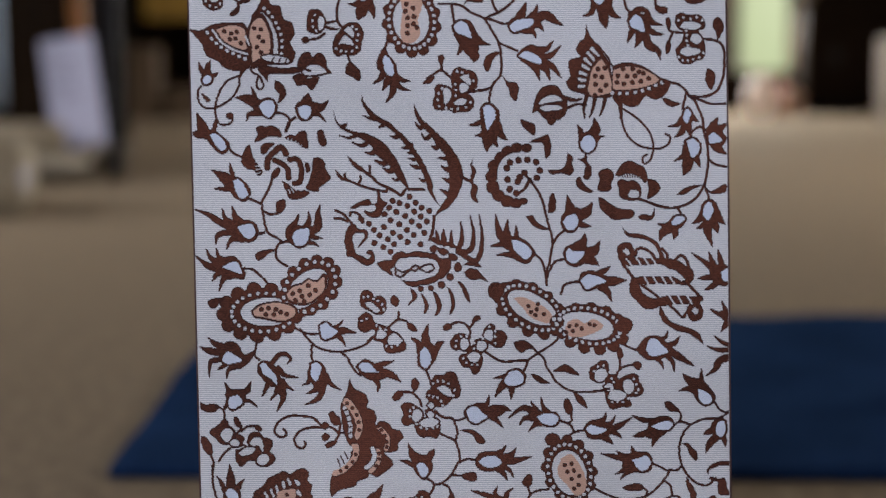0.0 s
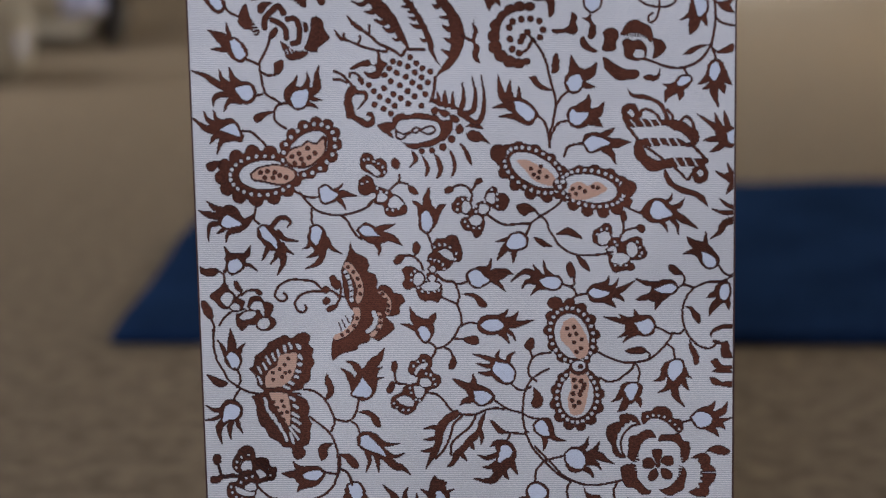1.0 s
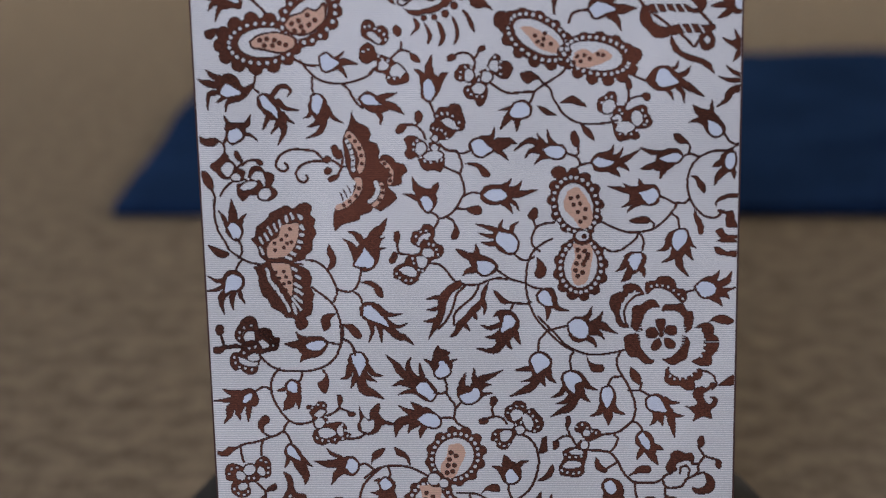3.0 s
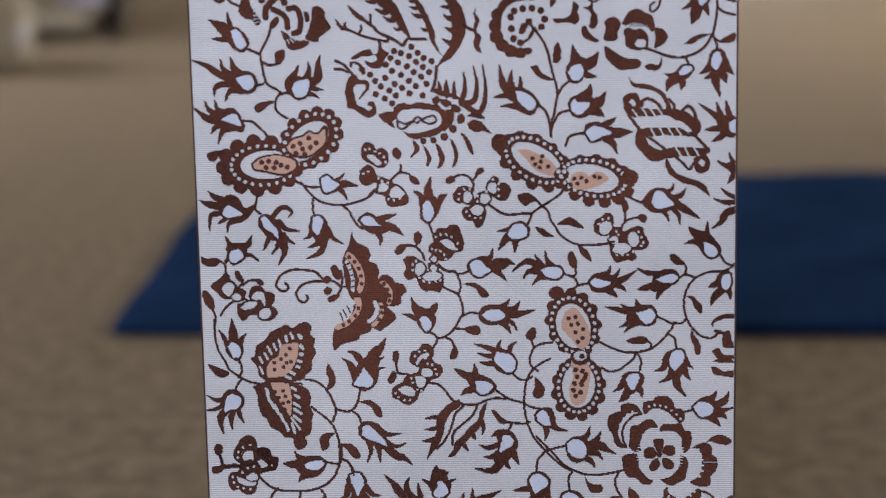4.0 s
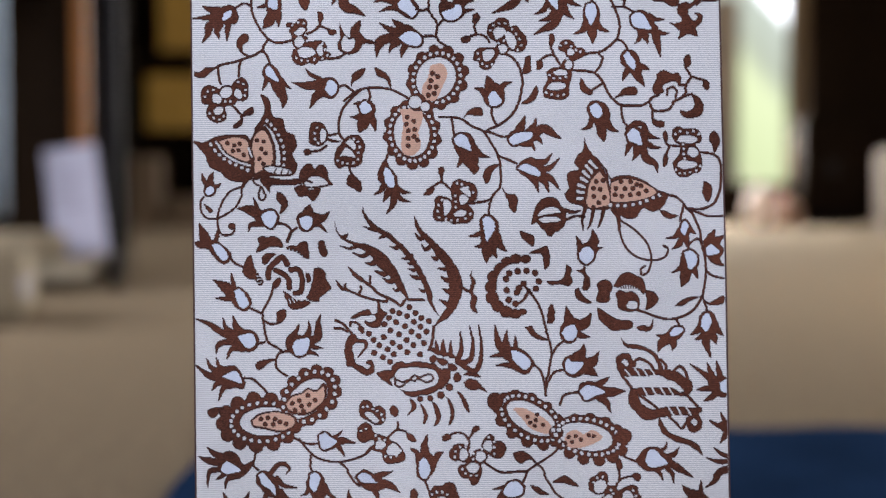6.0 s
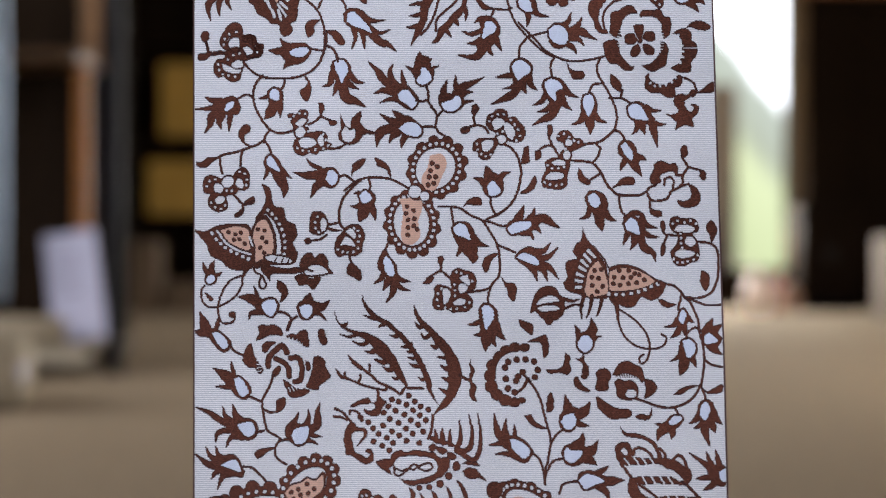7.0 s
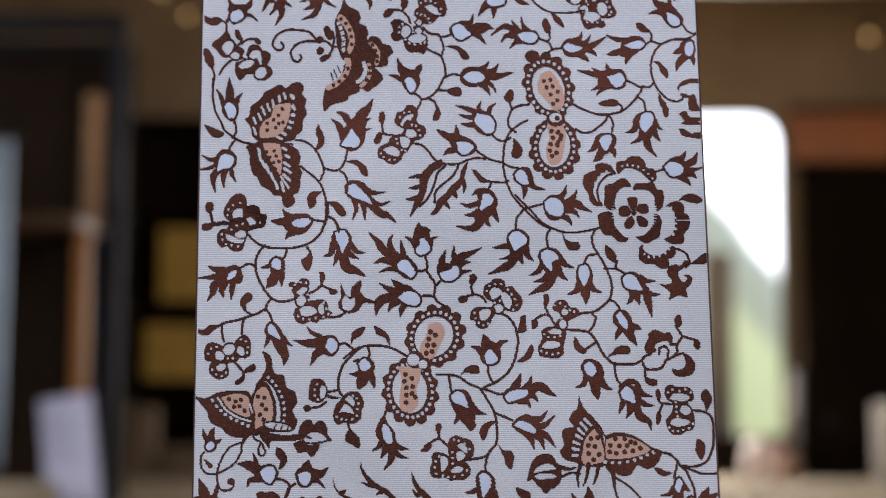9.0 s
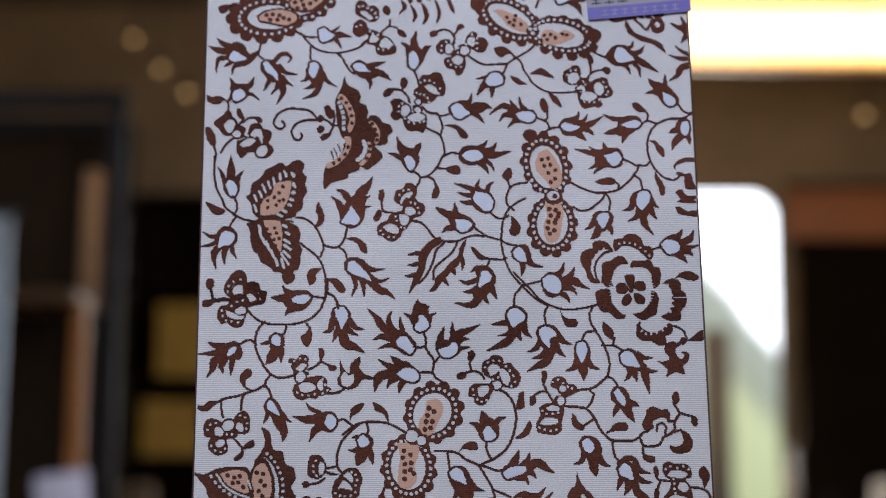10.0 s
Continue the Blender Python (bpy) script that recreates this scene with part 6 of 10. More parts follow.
flame_bud((12.6, -244, 15.9, -244, 18.5, -246.8, 17.8, -250.2, 14.5, -252.3, 10.5, -254.4, 11.2, -248.9), (8.6, -243.3, 12, -240.6, 16.6, -241.3, 20.5, -245.4, 21.1, -250.9, 18.4, -256.4, 14.4, -259.9, 9.7, -262, 6.4, -259.2, 9.1, -253.7, 9.2, -248.2), (3.4, 12.6, -242, 8.6, -242.7, 5.9, -244.7), (3.1, 10.5, -249.5, 3.8, -251.6, -1.8, -249.9), (3.4, 9.1, -255.1, 5.7, -257.2, 1.1, -257.2), (4.6, 11.7, -259.9, 5.6, -265.5, -4.4, -264.5), (2.8, 13.7, -259.2, 15, -262.7, 16.3, -264.4), (3.4, 18.5, -253.7, 19.7, -257.8, 21.7, -261.6))
flame_bud((31.9, -232.3, 35.3, -228.9, 38.6, -230.3, 39.9, -234.4, 40.5, -237.8, 36.5, -237.8, 33.2, -235.1), (30.6, -232.3, 33.3, -228.2, 39.2, -226.9, 42.5, -229.6, 43.2, -235.8, 41.2, -239.9, 36.5, -239.2, 31.9, -235.8), (3.7, 41.2, -233, 43.2, -239.2, 50.4, -241.2), (3.4, 37.2, -237.8, 38.2, -241.9, 37.1, -247.1))
stem(1.4, 25.4, -224.8, 29.3, -226.9, 34.6, -227.9)
motif("flower", line(B, 1.4, 1.4, -43, -207.2, -48.3, -206.5, -49.5, -203.1, -49.4, -199.1),
      line(B, 1.4, 1.4, -49.6, -206.5, -53, -209.2),
      line(B, 1.4, 1.4, -33.1, -208.6, -30.6, -212.3),
      blob(B, -42.1, -199.1, -40.7, -193.7, -36.7, -192.4, -34, -189, -29.4, -189.7, -27.5, -193.7, -28.3, -197.7, -26.4, -200.4, -23.1, -201.8, -22.5, -205.8, -25.2, -209.2, -29.2, -210.6, -31.6, -213.3, -33.3, -216.7, -36.7, -219.4, -38.1, -222.8, -42.2, -225.6, -46.1, -224.9, -48.7, -222.8, -52, -221.5, -52.6, -217.4, -50.5, -214, -46.4, -211.9, -45.1, -209.2, -42.4, -207.2, -38.4, -206.5, -36.4, -204.5, -36.9, -201.8, -39.6, -201.8),
      line(B, 2.2, 2.2, -38.2, -200.4, -35.5, -195.7, -30.8, -194.4, -30.9, -196.4, -34.9, -198.4, -36.9, -201.8, -38.2, -200.4),
      line(B, 2.2, 2.2, -35.4, -206.5, -33.7, -203.5, -29.7, -204.2, -28.2, -207.2, -30.5, -208.6, -33.8, -208.6, -35.4, -206.5),
      line(B, 2.2, 2.2, -49.2, -216.4, -45.2, -214.3, -40.6, -215.3, -38.7, -218.7, -41.4, -220.8, -46.6, -218.7, -49.2, -216.4),
      line(B, 2.2, 2.2, -39.1, -208.6, -35.8, -208.2, -32.5, -210.6, -34.6, -215.3, -37.9, -214, -39.1, -208.6),
      blob(G, -38.2, -200.4, -35.5, -195.7, -30.8, -194.4, -30.9, -196.4, -34.9, -198.4, -36.9, -201.8),
      blob(G, -35.4, -206.5, -33.7, -203.5, -29.7, -204.2, -28.2, -207.2, -30.5, -208.6, -33.8, -208.6),
      blob(G, -49.2, -216.4, -45.2, -214.3, -40.6, -215.3, -38.7, -218.7, -41.4, -220.8, -46.6, -218.7),
      blob(G, -39.1, -208.6, -35.8, -208.2, -32.5, -210.6, -34.6, -215.3, -37.9, -214),
      dots(G, 0.8, -38.8, -196.4, -36.1, -193.7, -32.8, -193, -32.2, -197.7, -31, -200.8, -28.4, -201.5, -26.8, -204.2, -25.9, -207.2, -41.1, -209.6, -40.5, -212.3, -37.3, -216.4, -35.3, -217, -50.3, -218.7, -48.7, -221.1, -45.4, -222.8, -42.1, -222.8))
motif("leaf", blob(B, -51.2, -193.7, -48.6, -193, -48, -197.1, -49.5, -201.1, -52, -197.7))
motif("leaf", blob(B, -55, -209.9, -51.5, -205.2, -49.6, -207.2, -51.1, -211.9, -54.4, -212.6))
stem(1.4, -20.8, -185, -16.9, -187, -15.6, -190.4)
motif("leaf", blob(B, -16.9, -187, -14.3, -190.4, -13.1, -194.4, -14.5, -197.7, -17.8, -198.4, -17.7, -194.4, -16.3, -191))
motif("leaf", blob(B, -9.5, -179.7, -5.6, -178.3, -1, -178.3, 0.2, -182.3, -3.1, -183.7, -7.6, -182.3))
stem(1.4, -14.8, -179.7, -8.9, -180.3)
stem(1.4, 69.6, -187.7, 76.1, -191, 84, -193.7, 91.2, -193.7, 99.6, -191.7, 106.1, -186.4, 110.6, -181, 113.2, -176.4)
stem(1.4, 70.9, -203.1, 74.8, -205.2, 80.7, -204.5, 85.3, -201.1, 89.2, -197.8, 91.2, -194.4, 93.8, -199.1, 93.2, -204.5)
motif("leaf", blob(B, 85.2, -187, 89.1, -185, 94.4, -184.4, 97.6, -185.7, 97, -188.4, 91.8, -189, 87.2, -188.4))
stem(1.4, 97, -186.4, 99.6, -189, 99.6, -191.7)
stem(1.4, 110, -183, 113.3, -185.7, 114.7, -191.7)
stem(1.4, 113.2, -176.4, 117.7, -176.4, 120.3, -174.4, 124.3, -180.4, 129.5, -184.4, 135.4, -185.1, 139.9, -181.1)
motif("leaf", blob(B, 123, -179.7, 125, -183.7, 128.3, -189.1, 128.4, -194.4, 125.8, -195.1, 124.4, -189.7, 122.4, -185))
flame_bud((111.4, -194.4, 114.7, -192.4, 118.6, -193.7, 118.7, -198.4, 115.5, -203.1, 112.9, -204.5, 110.2, -199.8), (106.9, -196.4, 108.8, -193.7, 114, -191.7, 119.3, -193.1, 120.6, -199.1, 119.4, -204.5, 116.5, -209.2, 113.6, -209.9, 110.9, -203.8, 107.6, -200.4), (3.7, 108.2, -197.8, 107, -203.1, 101.7, -205.2), (3.4, 111.6, -204.5, 110.3, -208.9, 104.4, -211.9), (4.6, 114.2, -207.8, 114.9, -213.3, 120, -220.4), (3.4, 118.7, -200.4, 120.1, -206.5, 122.8, -210.5), (2.5, 120, -197.8, 121.3, -201.1, 124.3, -203.1))
flame_bud((84.7, -209.9, 87.3, -207.2, 91.9, -206.5, 92.6, -209.9, 90.7, -214.6, 88, -216.6, 86, -212.6), (82.1, -208.5, 85.3, -205.8, 90.6, -205.2, 95.2, -207.2, 95.2, -212.6, 92.6, -216, 88.7, -218.7, 84.8, -217.3, 82.8, -212.6), (3.1, 83.4, -211.2, 81.4, -215, 77.5, -217.3), (4.6, 86.1, -216.6, 84.1, -220.7, 80.8, -223.4), (3.4, 92, -214.6, 93.6, -217.3, 94.3, -220.7))
flame_bud((124.3, -226.8, 128.2, -223.4, 134.2, -224.8, 136.2, -228.2, 133.7, -231.6, 128.4, -232.3), (123, -227.5, 127.6, -222.1, 132.8, -220, 136.8, -222.7, 138.8, -227.5, 136.9, -231.6, 131.7, -234.3, 126.4, -232.3), (3.7, 133.5, -222.4, 136.1, -220.4, 138, -217), (4.3, 137.5, -225.5, 142.7, -222.7, 145.2, -217.3), (2.8, 138.2, -227.5, 142.2, -228.5, 148, -226.8), (4, 136.3, -230.2, 140.9, -230.9, 144.2, -233.6), (4.3, 133.7, -232.3, 137, -234.3, 140.4, -238.1))
stem(1.4, 118.5, -229.9, 123.7, -228.2)
flame_bud((50.4, -248.8, 54.4, -246, 59.7, -248.1, 61.7, -252.2, 60.4, -257.1, 55.7, -257.8, 51.1, -254.3), (49.1, -248.8, 53.1, -245.4, 59.1, -244.7, 63, -248.1, 64.4, -252.2, 63, -255.7, 60.4, -259.2, 55, -260.6, 50.4, -257.1), (3.1, 59.7, -245.7, 62.4, -243.3, 63.7, -238.5), (4, 61.7, -250.2, 67, -247.1, 70.3, -241.6), (4.9, 63, -250.5, 69.7, -250.2, 73, -252.2, 78.7, -255), (3.7, 62.4, -254.3, 67.7, -254.7, 71, -258.5), (3.4, 60.4, -257.1, 64.4, -259.9, 66.4, -263.3))
stem(1.4, 38.4, -253.3, 43.8, -251.6, 49.7, -250.2)
stem(1.4, 32, -244.8, 40.6, -253.5, 48.5, -262.1, 58.5, -267, 66.5, -268, 75.2, -266.9, 83.8, -264.8)
motif("rosette", line(B, 1.4, 1.4, 85.1, -251, 83.1, -246.2, 83.1, -240, 85.7, -235.2, 89.6, -231.8, 93.6, -231.1),
      blob(B, 74.5, -240, 73.8, -235.2, 75.1, -231.8, 79.1, -229.7, 81.7, -229, 81.7, -225.6, 86.3, -224.3, 90.9, -225.6, 92.9, -228.3, 94.3, -231.1, 89, -229.7, 84.4, -232.4, 81.1, -237.9, 80.4, -243.4, 82.4, -248.2, 85.8, -251, 80.5, -251, 77.8, -247.5, 77.1, -243.4),
      blob(B, 94.2, -227.7, 95.5, -223.6, 100.1, -222.9, 103.4, -220.2, 109.3, -220.2, 112.6, -223.6, 113.3, -227, 118, -228.3, 119.4, -233.1, 116.8, -236.5, 113.4, -233.8, 109.4, -230, 104.1, -227.6, 100.2, -227.7, 96.2, -231.1, 94.9, -229.7),
      blob(B, 123.6, -251.6, 127.5, -248.9, 132.1, -248.2, 135.5, -250.9, 135.6, -255.1, 138.3, -257.8, 139, -262, 137.1, -266.1, 134.5, -268.9, 134.6, -273.8, 129.9, -275.2, 125.2, -273.8, 122.5, -271.7, 126.5, -269.6, 129.1, -265.4, 129.7, -259.9, 128.9, -255.1, 126.2, -251.6),
      blob(B, 107.3, -276.6, 109.3, -275.2, 110, -278.7, 114, -281.5, 119.3, -281.5, 124, -278.7, 127.3, -275.9, 129.3, -278.7, 128.1, -282.9, 124.7, -284.3, 124.8, -289.2, 119.5, -289.9, 115.4, -287.1, 110.1, -287.1, 106.7, -283.6),
      dots(G, 0.8, 88.6, -229.7, 85.7, -231.1, 83.4, -233.8, 81.7, -237.2, 81.1, -241, 81.4, -244.8, 98.2, -226.3, 101.5, -225.6, 104.8, -225.9, 108.1, -226.6, 111.4, -228.7, 114.4, -231.1, 116.7, -233.8, 127.6, -252.3, 129, -255.4, 130, -258.5, 130.4, -262, 129.8, -265.4, 128.2, -268.9, 110, -281.2, 112.7, -282.9, 116, -282.9, 119.4, -282.2, 122.7, -280.4, 125.3, -278),
      line(G, 0.9, 0.9, 131, -259.9, 139.6, -259.9))
motif("rosette", blob(B, 86.4, -251, 87.1, -244.1, 87.7, -238.6, 92.3, -237.2, 94.9, -235.2, 99.6, -233.8, 102.2, -236.5, 103.6, -239.3, 99.6, -239.3, 95.7, -242, 93.7, -246.1, 93.1, -251, 93.8, -253, 89.8, -253.7),
      blob(B, 104.3, -241.3, 106.2, -237.2, 111.5, -237.2, 116.8, -236.5, 119.5, -240.6, 122.8, -241.3, 123.5, -246.1, 122.3, -251.6, 119, -254.4, 117.6, -250.9, 117.6, -246.1, 115.5, -242.7, 111.5, -241, 106.9, -241.3),
      blob(B, 82.5, -257.2, 85.8, -255.1, 91.1, -255.1, 92.5, -258.6, 92.5, -262.7, 95.2, -266.9, 98.5, -270.4, 100.6, -271.1, 98.6, -273.8, 93.9, -273.2, 90.5, -269.7, 85.9, -269, 83.2, -263.4),
      blob(B, 117, -255.8, 120.4, -257.2, 121.7, -261.3, 120.5, -266.9, 119.9, -270.3, 115.9, -272.4, 111.9, -274.5, 107.9, -273.1, 105.2, -270.4, 109.9, -269.6, 113.8, -266.2, 116.4, -262),
      rays(G, 105.1, -255.1, 11.1, 14.2, 44, 0.6),
      blob(B, 100.7, -246.5, 103.6, -245.5, 107, -246.5, 106.7, -251, 104.7, -255.1, 102, -251.7),
      blob(B, 105.7, -254.4, 107, -251, 109.6, -249.6, 113, -250.3, 113.7, -254.4, 111, -256.5),
      blob(B, 106.4, -257.2, 110.4, -257.9, 113.1, -260.6, 112.5, -264.1, 108.5, -264.1, 106.4, -261.3),
      blob(B, 103.7, -257.2, 105.1, -261.3, 103.2, -264.8, 99.8, -265.5, 98.5, -262.7, 100.4, -259.3),
      blob(B, 103.7, -255.1, 101.1, -257.9, 97.1, -257.9, 95.1, -255.1, 96.4, -251.7, 100.4, -251),
      dots(B, 1.5, 104.7, -255.8))
motif("leaf", blob(B, 132.1, -248.2, 135.4, -244.7, 140, -243.3, 144.7, -244.7, 147.4, -247.5, 144.1, -249.5, 138.8, -248.8, 135.4, -247.5))
stem(1.4, 128.6, -277.6, 132.7, -278.7, 136, -281.5, 137.5, -286.4, 134.8, -289.2)
motif("leaf", blob(B, 137.5, -287.1, 142.1, -283.5, 147.3, -280, 152, -280, 152.1, -284.9, 146.2, -287, 141.5, -287))
stem(1.5, -83.3, -250.1, -83.3, -256.2, -85.4, -263.8, -88.9, -270.6, -95, -275.4, -103.2, -278.1, -111.4, -278.5, -119.5, -278.2, -127, -275.4, -131.7, -270.6, -133.8, -267.9)
stem(1.5, -84, -258.3, -80, -260.3, -77.3, -264.4, -75.9, -267.2)
flame_bud((-78.7, -268.6, -73.9, -267.2, -71.2, -269.9, -70.6, -274, -72.7, -278.1, -74.7, -281.5, -76, -277.4, -78, -273.3), (-81.4, -271.3, -78, -267.2, -73.2, -266.5, -69.2, -269.9, -68.6, -275.4, -70, -280.2, -72.7, -282.9, -76.1, -281.5, -79.4, -278.1), (3.6, -80.1, -275.4, -81.5, -281.5, -85.6, -283.6), (2.9, -76.7, -280.2, -78.1, -284.9, -79.9, -289), (5.9, -74, -281.5, -72.1, -289.7, -66, -292.4, -60, -295.8), (3.3, -69.2, -276.1, -65.9, -280.2, -60.8, -281.2), (3.3, -72, -279.5, -68.6, -282.9, -64.2, -284.9))
stem(1.5, -122.2, -276.8, -126.3, -282.3, -127.7, -288.4, -126.4, -295.9, -123, -302.7, -118.3, -308.8, -112.9, -311.5, -106.8, -310.9, -102.7, -309.5)
flame_bud((-117.5, -286.4, -114.8, -284.6, -112.1, -287, -112.1, -291.1, -114.8, -291.8, -117.5, -289.8), (-119.6, -286.4, -116.1, -284, -111.4, -284.3, -109.4, -288.4, -110.1, -293.2, -112.8, -295.9, -117.6, -294.5, -118.9, -290.4), (2.6, -117.5, -289.1, -120.2, -289.8, -124, -290.8), (6.2, -114.5, -293.9, -117.6, -299.3, -121, -303.1), (3.3, -111.4, -293.9, -111.5, -297.9, -111.8, -302))
stem(1.5, -108.6, -279.5, -109.4, -283.6, -110.7, -285)
motif("leaf", blob(B, -98.4, -276.1, -95.1, -278.1, -92.7, -282.9, -93.1, -287.7, -95.2, -292.5, -97.9, -291.1, -99.9, -286.3, -96.5, -283.6, -95.1, -280.9))
flame_bud((-144.7, -296.6, -143.4, -293.9, -139.3, -292.5, -140, -295.9, -142.7, -298, -144.7, -298), (-149.5, -293.9, -145.4, -290.5, -139.9, -289.1, -136.6, -291.8, -135.2, -297.3, -137.3, -300.7, -142.7, -300.7, -147.4, -300), (3.9, -146.7, -292.5, -152.2, -291.9, -156.6, -289.8), (3.6, -148.1, -295.9, -153.6, -296.6, -162.4, -297.3), (4.9, -146.1, -299.3, -152.2, -301.4, -153.6, -306.2, -157, -311.6), (3.9, -146.1, -300.7, -148.1, -304.8, -147.1, -308.9), (3.3, -141.3, -300.7, -142, -304.8, -142.4, -310.2))
stem(1.5, -137.2, -291.2, -132.5, -288.4, -129.1, -289.1, -127, -291.1)
motif("leaf", blob(B, -133.9, -306.8, -131.2, -306.1, -129.1, -308.2, -129.8, -310.9, -132.6, -312.9, -133.2, -316.3, -135.9, -315, -136.6, -310.9))
stem(1.5, -134.6, -315.7, -131.9, -318.4, -129.2, -319.7)
stem(1.5, -152.2, -327.9, -145.5, -324.5, -138.7, -323.1, -130.5, -320.4, -125.1, -318.4, -121.7, -316.3, -119.7, -317.7, -117.7, -321.7, -117, -325.1)
stem(1.5, -117.6, -309.5, -120.4, -313.6, -121.7, -317)
motif("leaf", blob(B, -161.7, 122, -158.3, 122, -154.9, 124.7, -150.2, 124, -152.9, 120.6, -157, 117.9, -161.7, 119.3))
stem(1.5, -147.5, 125.4, -147.5, 120, -146.2, 114.6)
stem(1.5, -133.3, -321.1, -135.3, -325.8, -135.3, -331.3)
flame_bud((-119.7, 123.4, -117.7, 125.5, -115, 122.8, -112.3, 118, -112.3, 116, -116.4, 118, -119.1, 120), (-121.8, 121.4, -119.7, 126.1, -115.7, 126.1, -111.6, 122.1, -109, 115.3, -107.6, 110.6, -109, 105.2, -112.4, 106.5, -115.1, 110.6, -117.1, 115.3, -120.4, 118), (2.6, -119.1, 118, -119.8, 114.6, -121.5, 111.2), (2.6, -110.3, 117.3, -108.3, 114.6, -104.6, 111.9), (4.6, -110.3, 110.6, -109, 105.2, -109.7, 100.4))
motif("flower", line(B, 1.5, 1.5, -140.8, 103.1, -137.4, 99.7, -134.7, 97, -132, 96.3, -128, 98.4),
      line(B, 1.5, 1.5, -134, 96.3, -134.1, 91.6, -136.1, 89.6),
      blob(B, -158.3, 107.1, -157, 112.5, -153.6, 113.9, -150.2, 113.2, -146.8, 111.9, -144.1, 113.9, -140.7, 113.2, -138, 116.6, -134, 118.7, -130.6, 115.9, -129.9, 111.2, -130, 107.2, -132.7, 104.4, -136, 105.1, -138.1, 102.4, -142.8, 101.7, -144.8, 99.7, -142.8, 97.7, -143.5, 93.6, -147.6, 91.6, -150.9, 92.2, -154.3, 94.9, -155, 99.7, -153.6, 102.4, -157, 103),
      line(B, 2.2, 2.2, -146.8, 109.1, -144.8, 112.5, -140.7, 112.5, -139.4, 109.8, -141.4, 107.1, -144.8, 106.4, -146.8, 109.1),
      line(B, 2.2, 2.2, -151.6, 106.4, -150.2, 108.8, -147.5, 108.1, -145.8, 105.8, -146.5, 103.4, -150.2, 103.7, -151.6, 106.4),
      line(B, 2.2, 2.2, -138.4, 108.1, -137.4, 111.5, -134.3, 110.5, -133.7, 106.8, -136, 106.1, -138.4, 108.1),
      line(B, 2.2, 2.2, -150.9, 99, -148.2, 101.4, -145.2, 100.4, -145.5, 97.7, -148.9, 96.3, -150.9, 99),
      blob(G, -146.8, 109.1, -144.8, 112.5, -140.7, 112.5, -139.4, 109.8, -141.4, 107.1, -144.8, 106.4),
      blob(G, -151.6, 106.4, -150.2, 108.8, -147.5, 108.1, -145.8, 105.8, -146.5, 103.4, -150.2, 103.7),
      blob(G, -138.4, 108.1, -137.4, 111.5, -134.3, 110.5, -133.7, 106.8, -136, 106.1),
      blob(G, -150.9, 99, -148.2, 101.4, -145.2, 100.4, -145.5, 97.7, -148.9, 96.3),
      dots(G, 0.8, -155.6, 107.1, -153.9, 110.1, -150.6, 111.2, -136, 115.9, -133, 114.6, -131.6, 111.2, -132, 107.8, -152.9, 97.3, -150.6, 94.6, -147.2, 93.6, -144.5, 95.6, -143.5, 104.4, -140.4, 104.4))
motif("leaf", blob(B, -133.4, 97.7, -128.6, 101.1, -126.6, 99.7, -127.3, 97, -130.7, 95.7))
motif("leaf", blob(B, -139.5, 90.2, -136.1, 92.9, -134, 95, -134.1, 90.9, -136.1, 88.9, -138.8, 88.2))
motif("flower", line(B, 1.5, 1.5, -95.9, -306.8, -91.2, -304.7, -87.1, -301.3),
      line(B, 1.5, 1.5, -87.1, -301.3, -83, -303.3, -79.7, -304.7),
      line(B, 1.5, 1.5, -87.1, -301.3, -87.1, -297.9),
      line(B, 1.6, 1.6, -82.5, -321, -76.4, -320.3, -73, -318.3),
      blob(B, -107.4, -300.7, -105.4, -299.3, -102, -300, -99.3, -297.2, -95.2, -297.9, -94.5, -301.3, -96.6, -305.4, -94.6, -308.1, -93.9, -310.8, -89.9, -310.2, -86.5, -310.1, -83.1, -312.9, -83.2, -316.3, -80.5, -318.3, -83.9, -321.7, -87.9, -322.4, -90, -324.4, -94, -323.7, -98.1, -325.1, -102.1, -323.8, -104.1, -319.7, -102.8, -315.6, -100, -314.2, -103.4, -312.2, -104.1, -308.1, -105.4, -304.7),
      line(B, 2.2, 2.2, -102.7, -306.1, -99.3, -302.7, -95.9, -303.4, -97.3, -306.1, -100, -307.5, -102.7, -306.1),
      line(B, 2.2, 2.2, -102.7, -310.2, -99.3, -307.4, -96.6, -310.2, -98, -313.6, -101.4, -313.6, -102.7, -310.2),
      line(B, 2.2, 2.2, -100.7, -316.3, -97.3, -314.2, -91.9, -314.9, -89.9, -317.6, -93.3, -320, -98.7, -320, -100.7, -316.3),
      line(B, 2.2, 2.2, -89.2, -314.9, -87.2, -312.5, -85.5, -314.6, -85.9, -319, -88.6, -318.3, -89.2, -314.9),
      blob(G, -102.7, -306.1, -99.3, -302.7, -95.9, -303.4, -97.3, -306.1, -100, -307.5),
      blob(G, -102.7, -310.2, -99.3, -307.4, -96.6, -310.2, -98, -313.6, -101.4, -313.6),
      blob(G, -100.7, -316.3, -97.3, -314.2, -91.9, -314.9, -89.9, -317.6, -93.3, -320, -98.7, -320),
      blob(G, -89.2, -314.9, -87.2, -312.5, -85.5, -314.6, -85.9, -319, -88.6, -318.3),
      dots(G, 0.8, -105.7, -303, -103.4, -301.3, -100, -299.6, -96.6, -300, -95.9, -307.1, -94.9, -310.5, -101.4, -320.4, -98.1, -322, -94.4, -322.4, -90.6, -321.4, -85.8, -312.2, -84.2, -315.6, -82.8, -319, -85.9, -321))
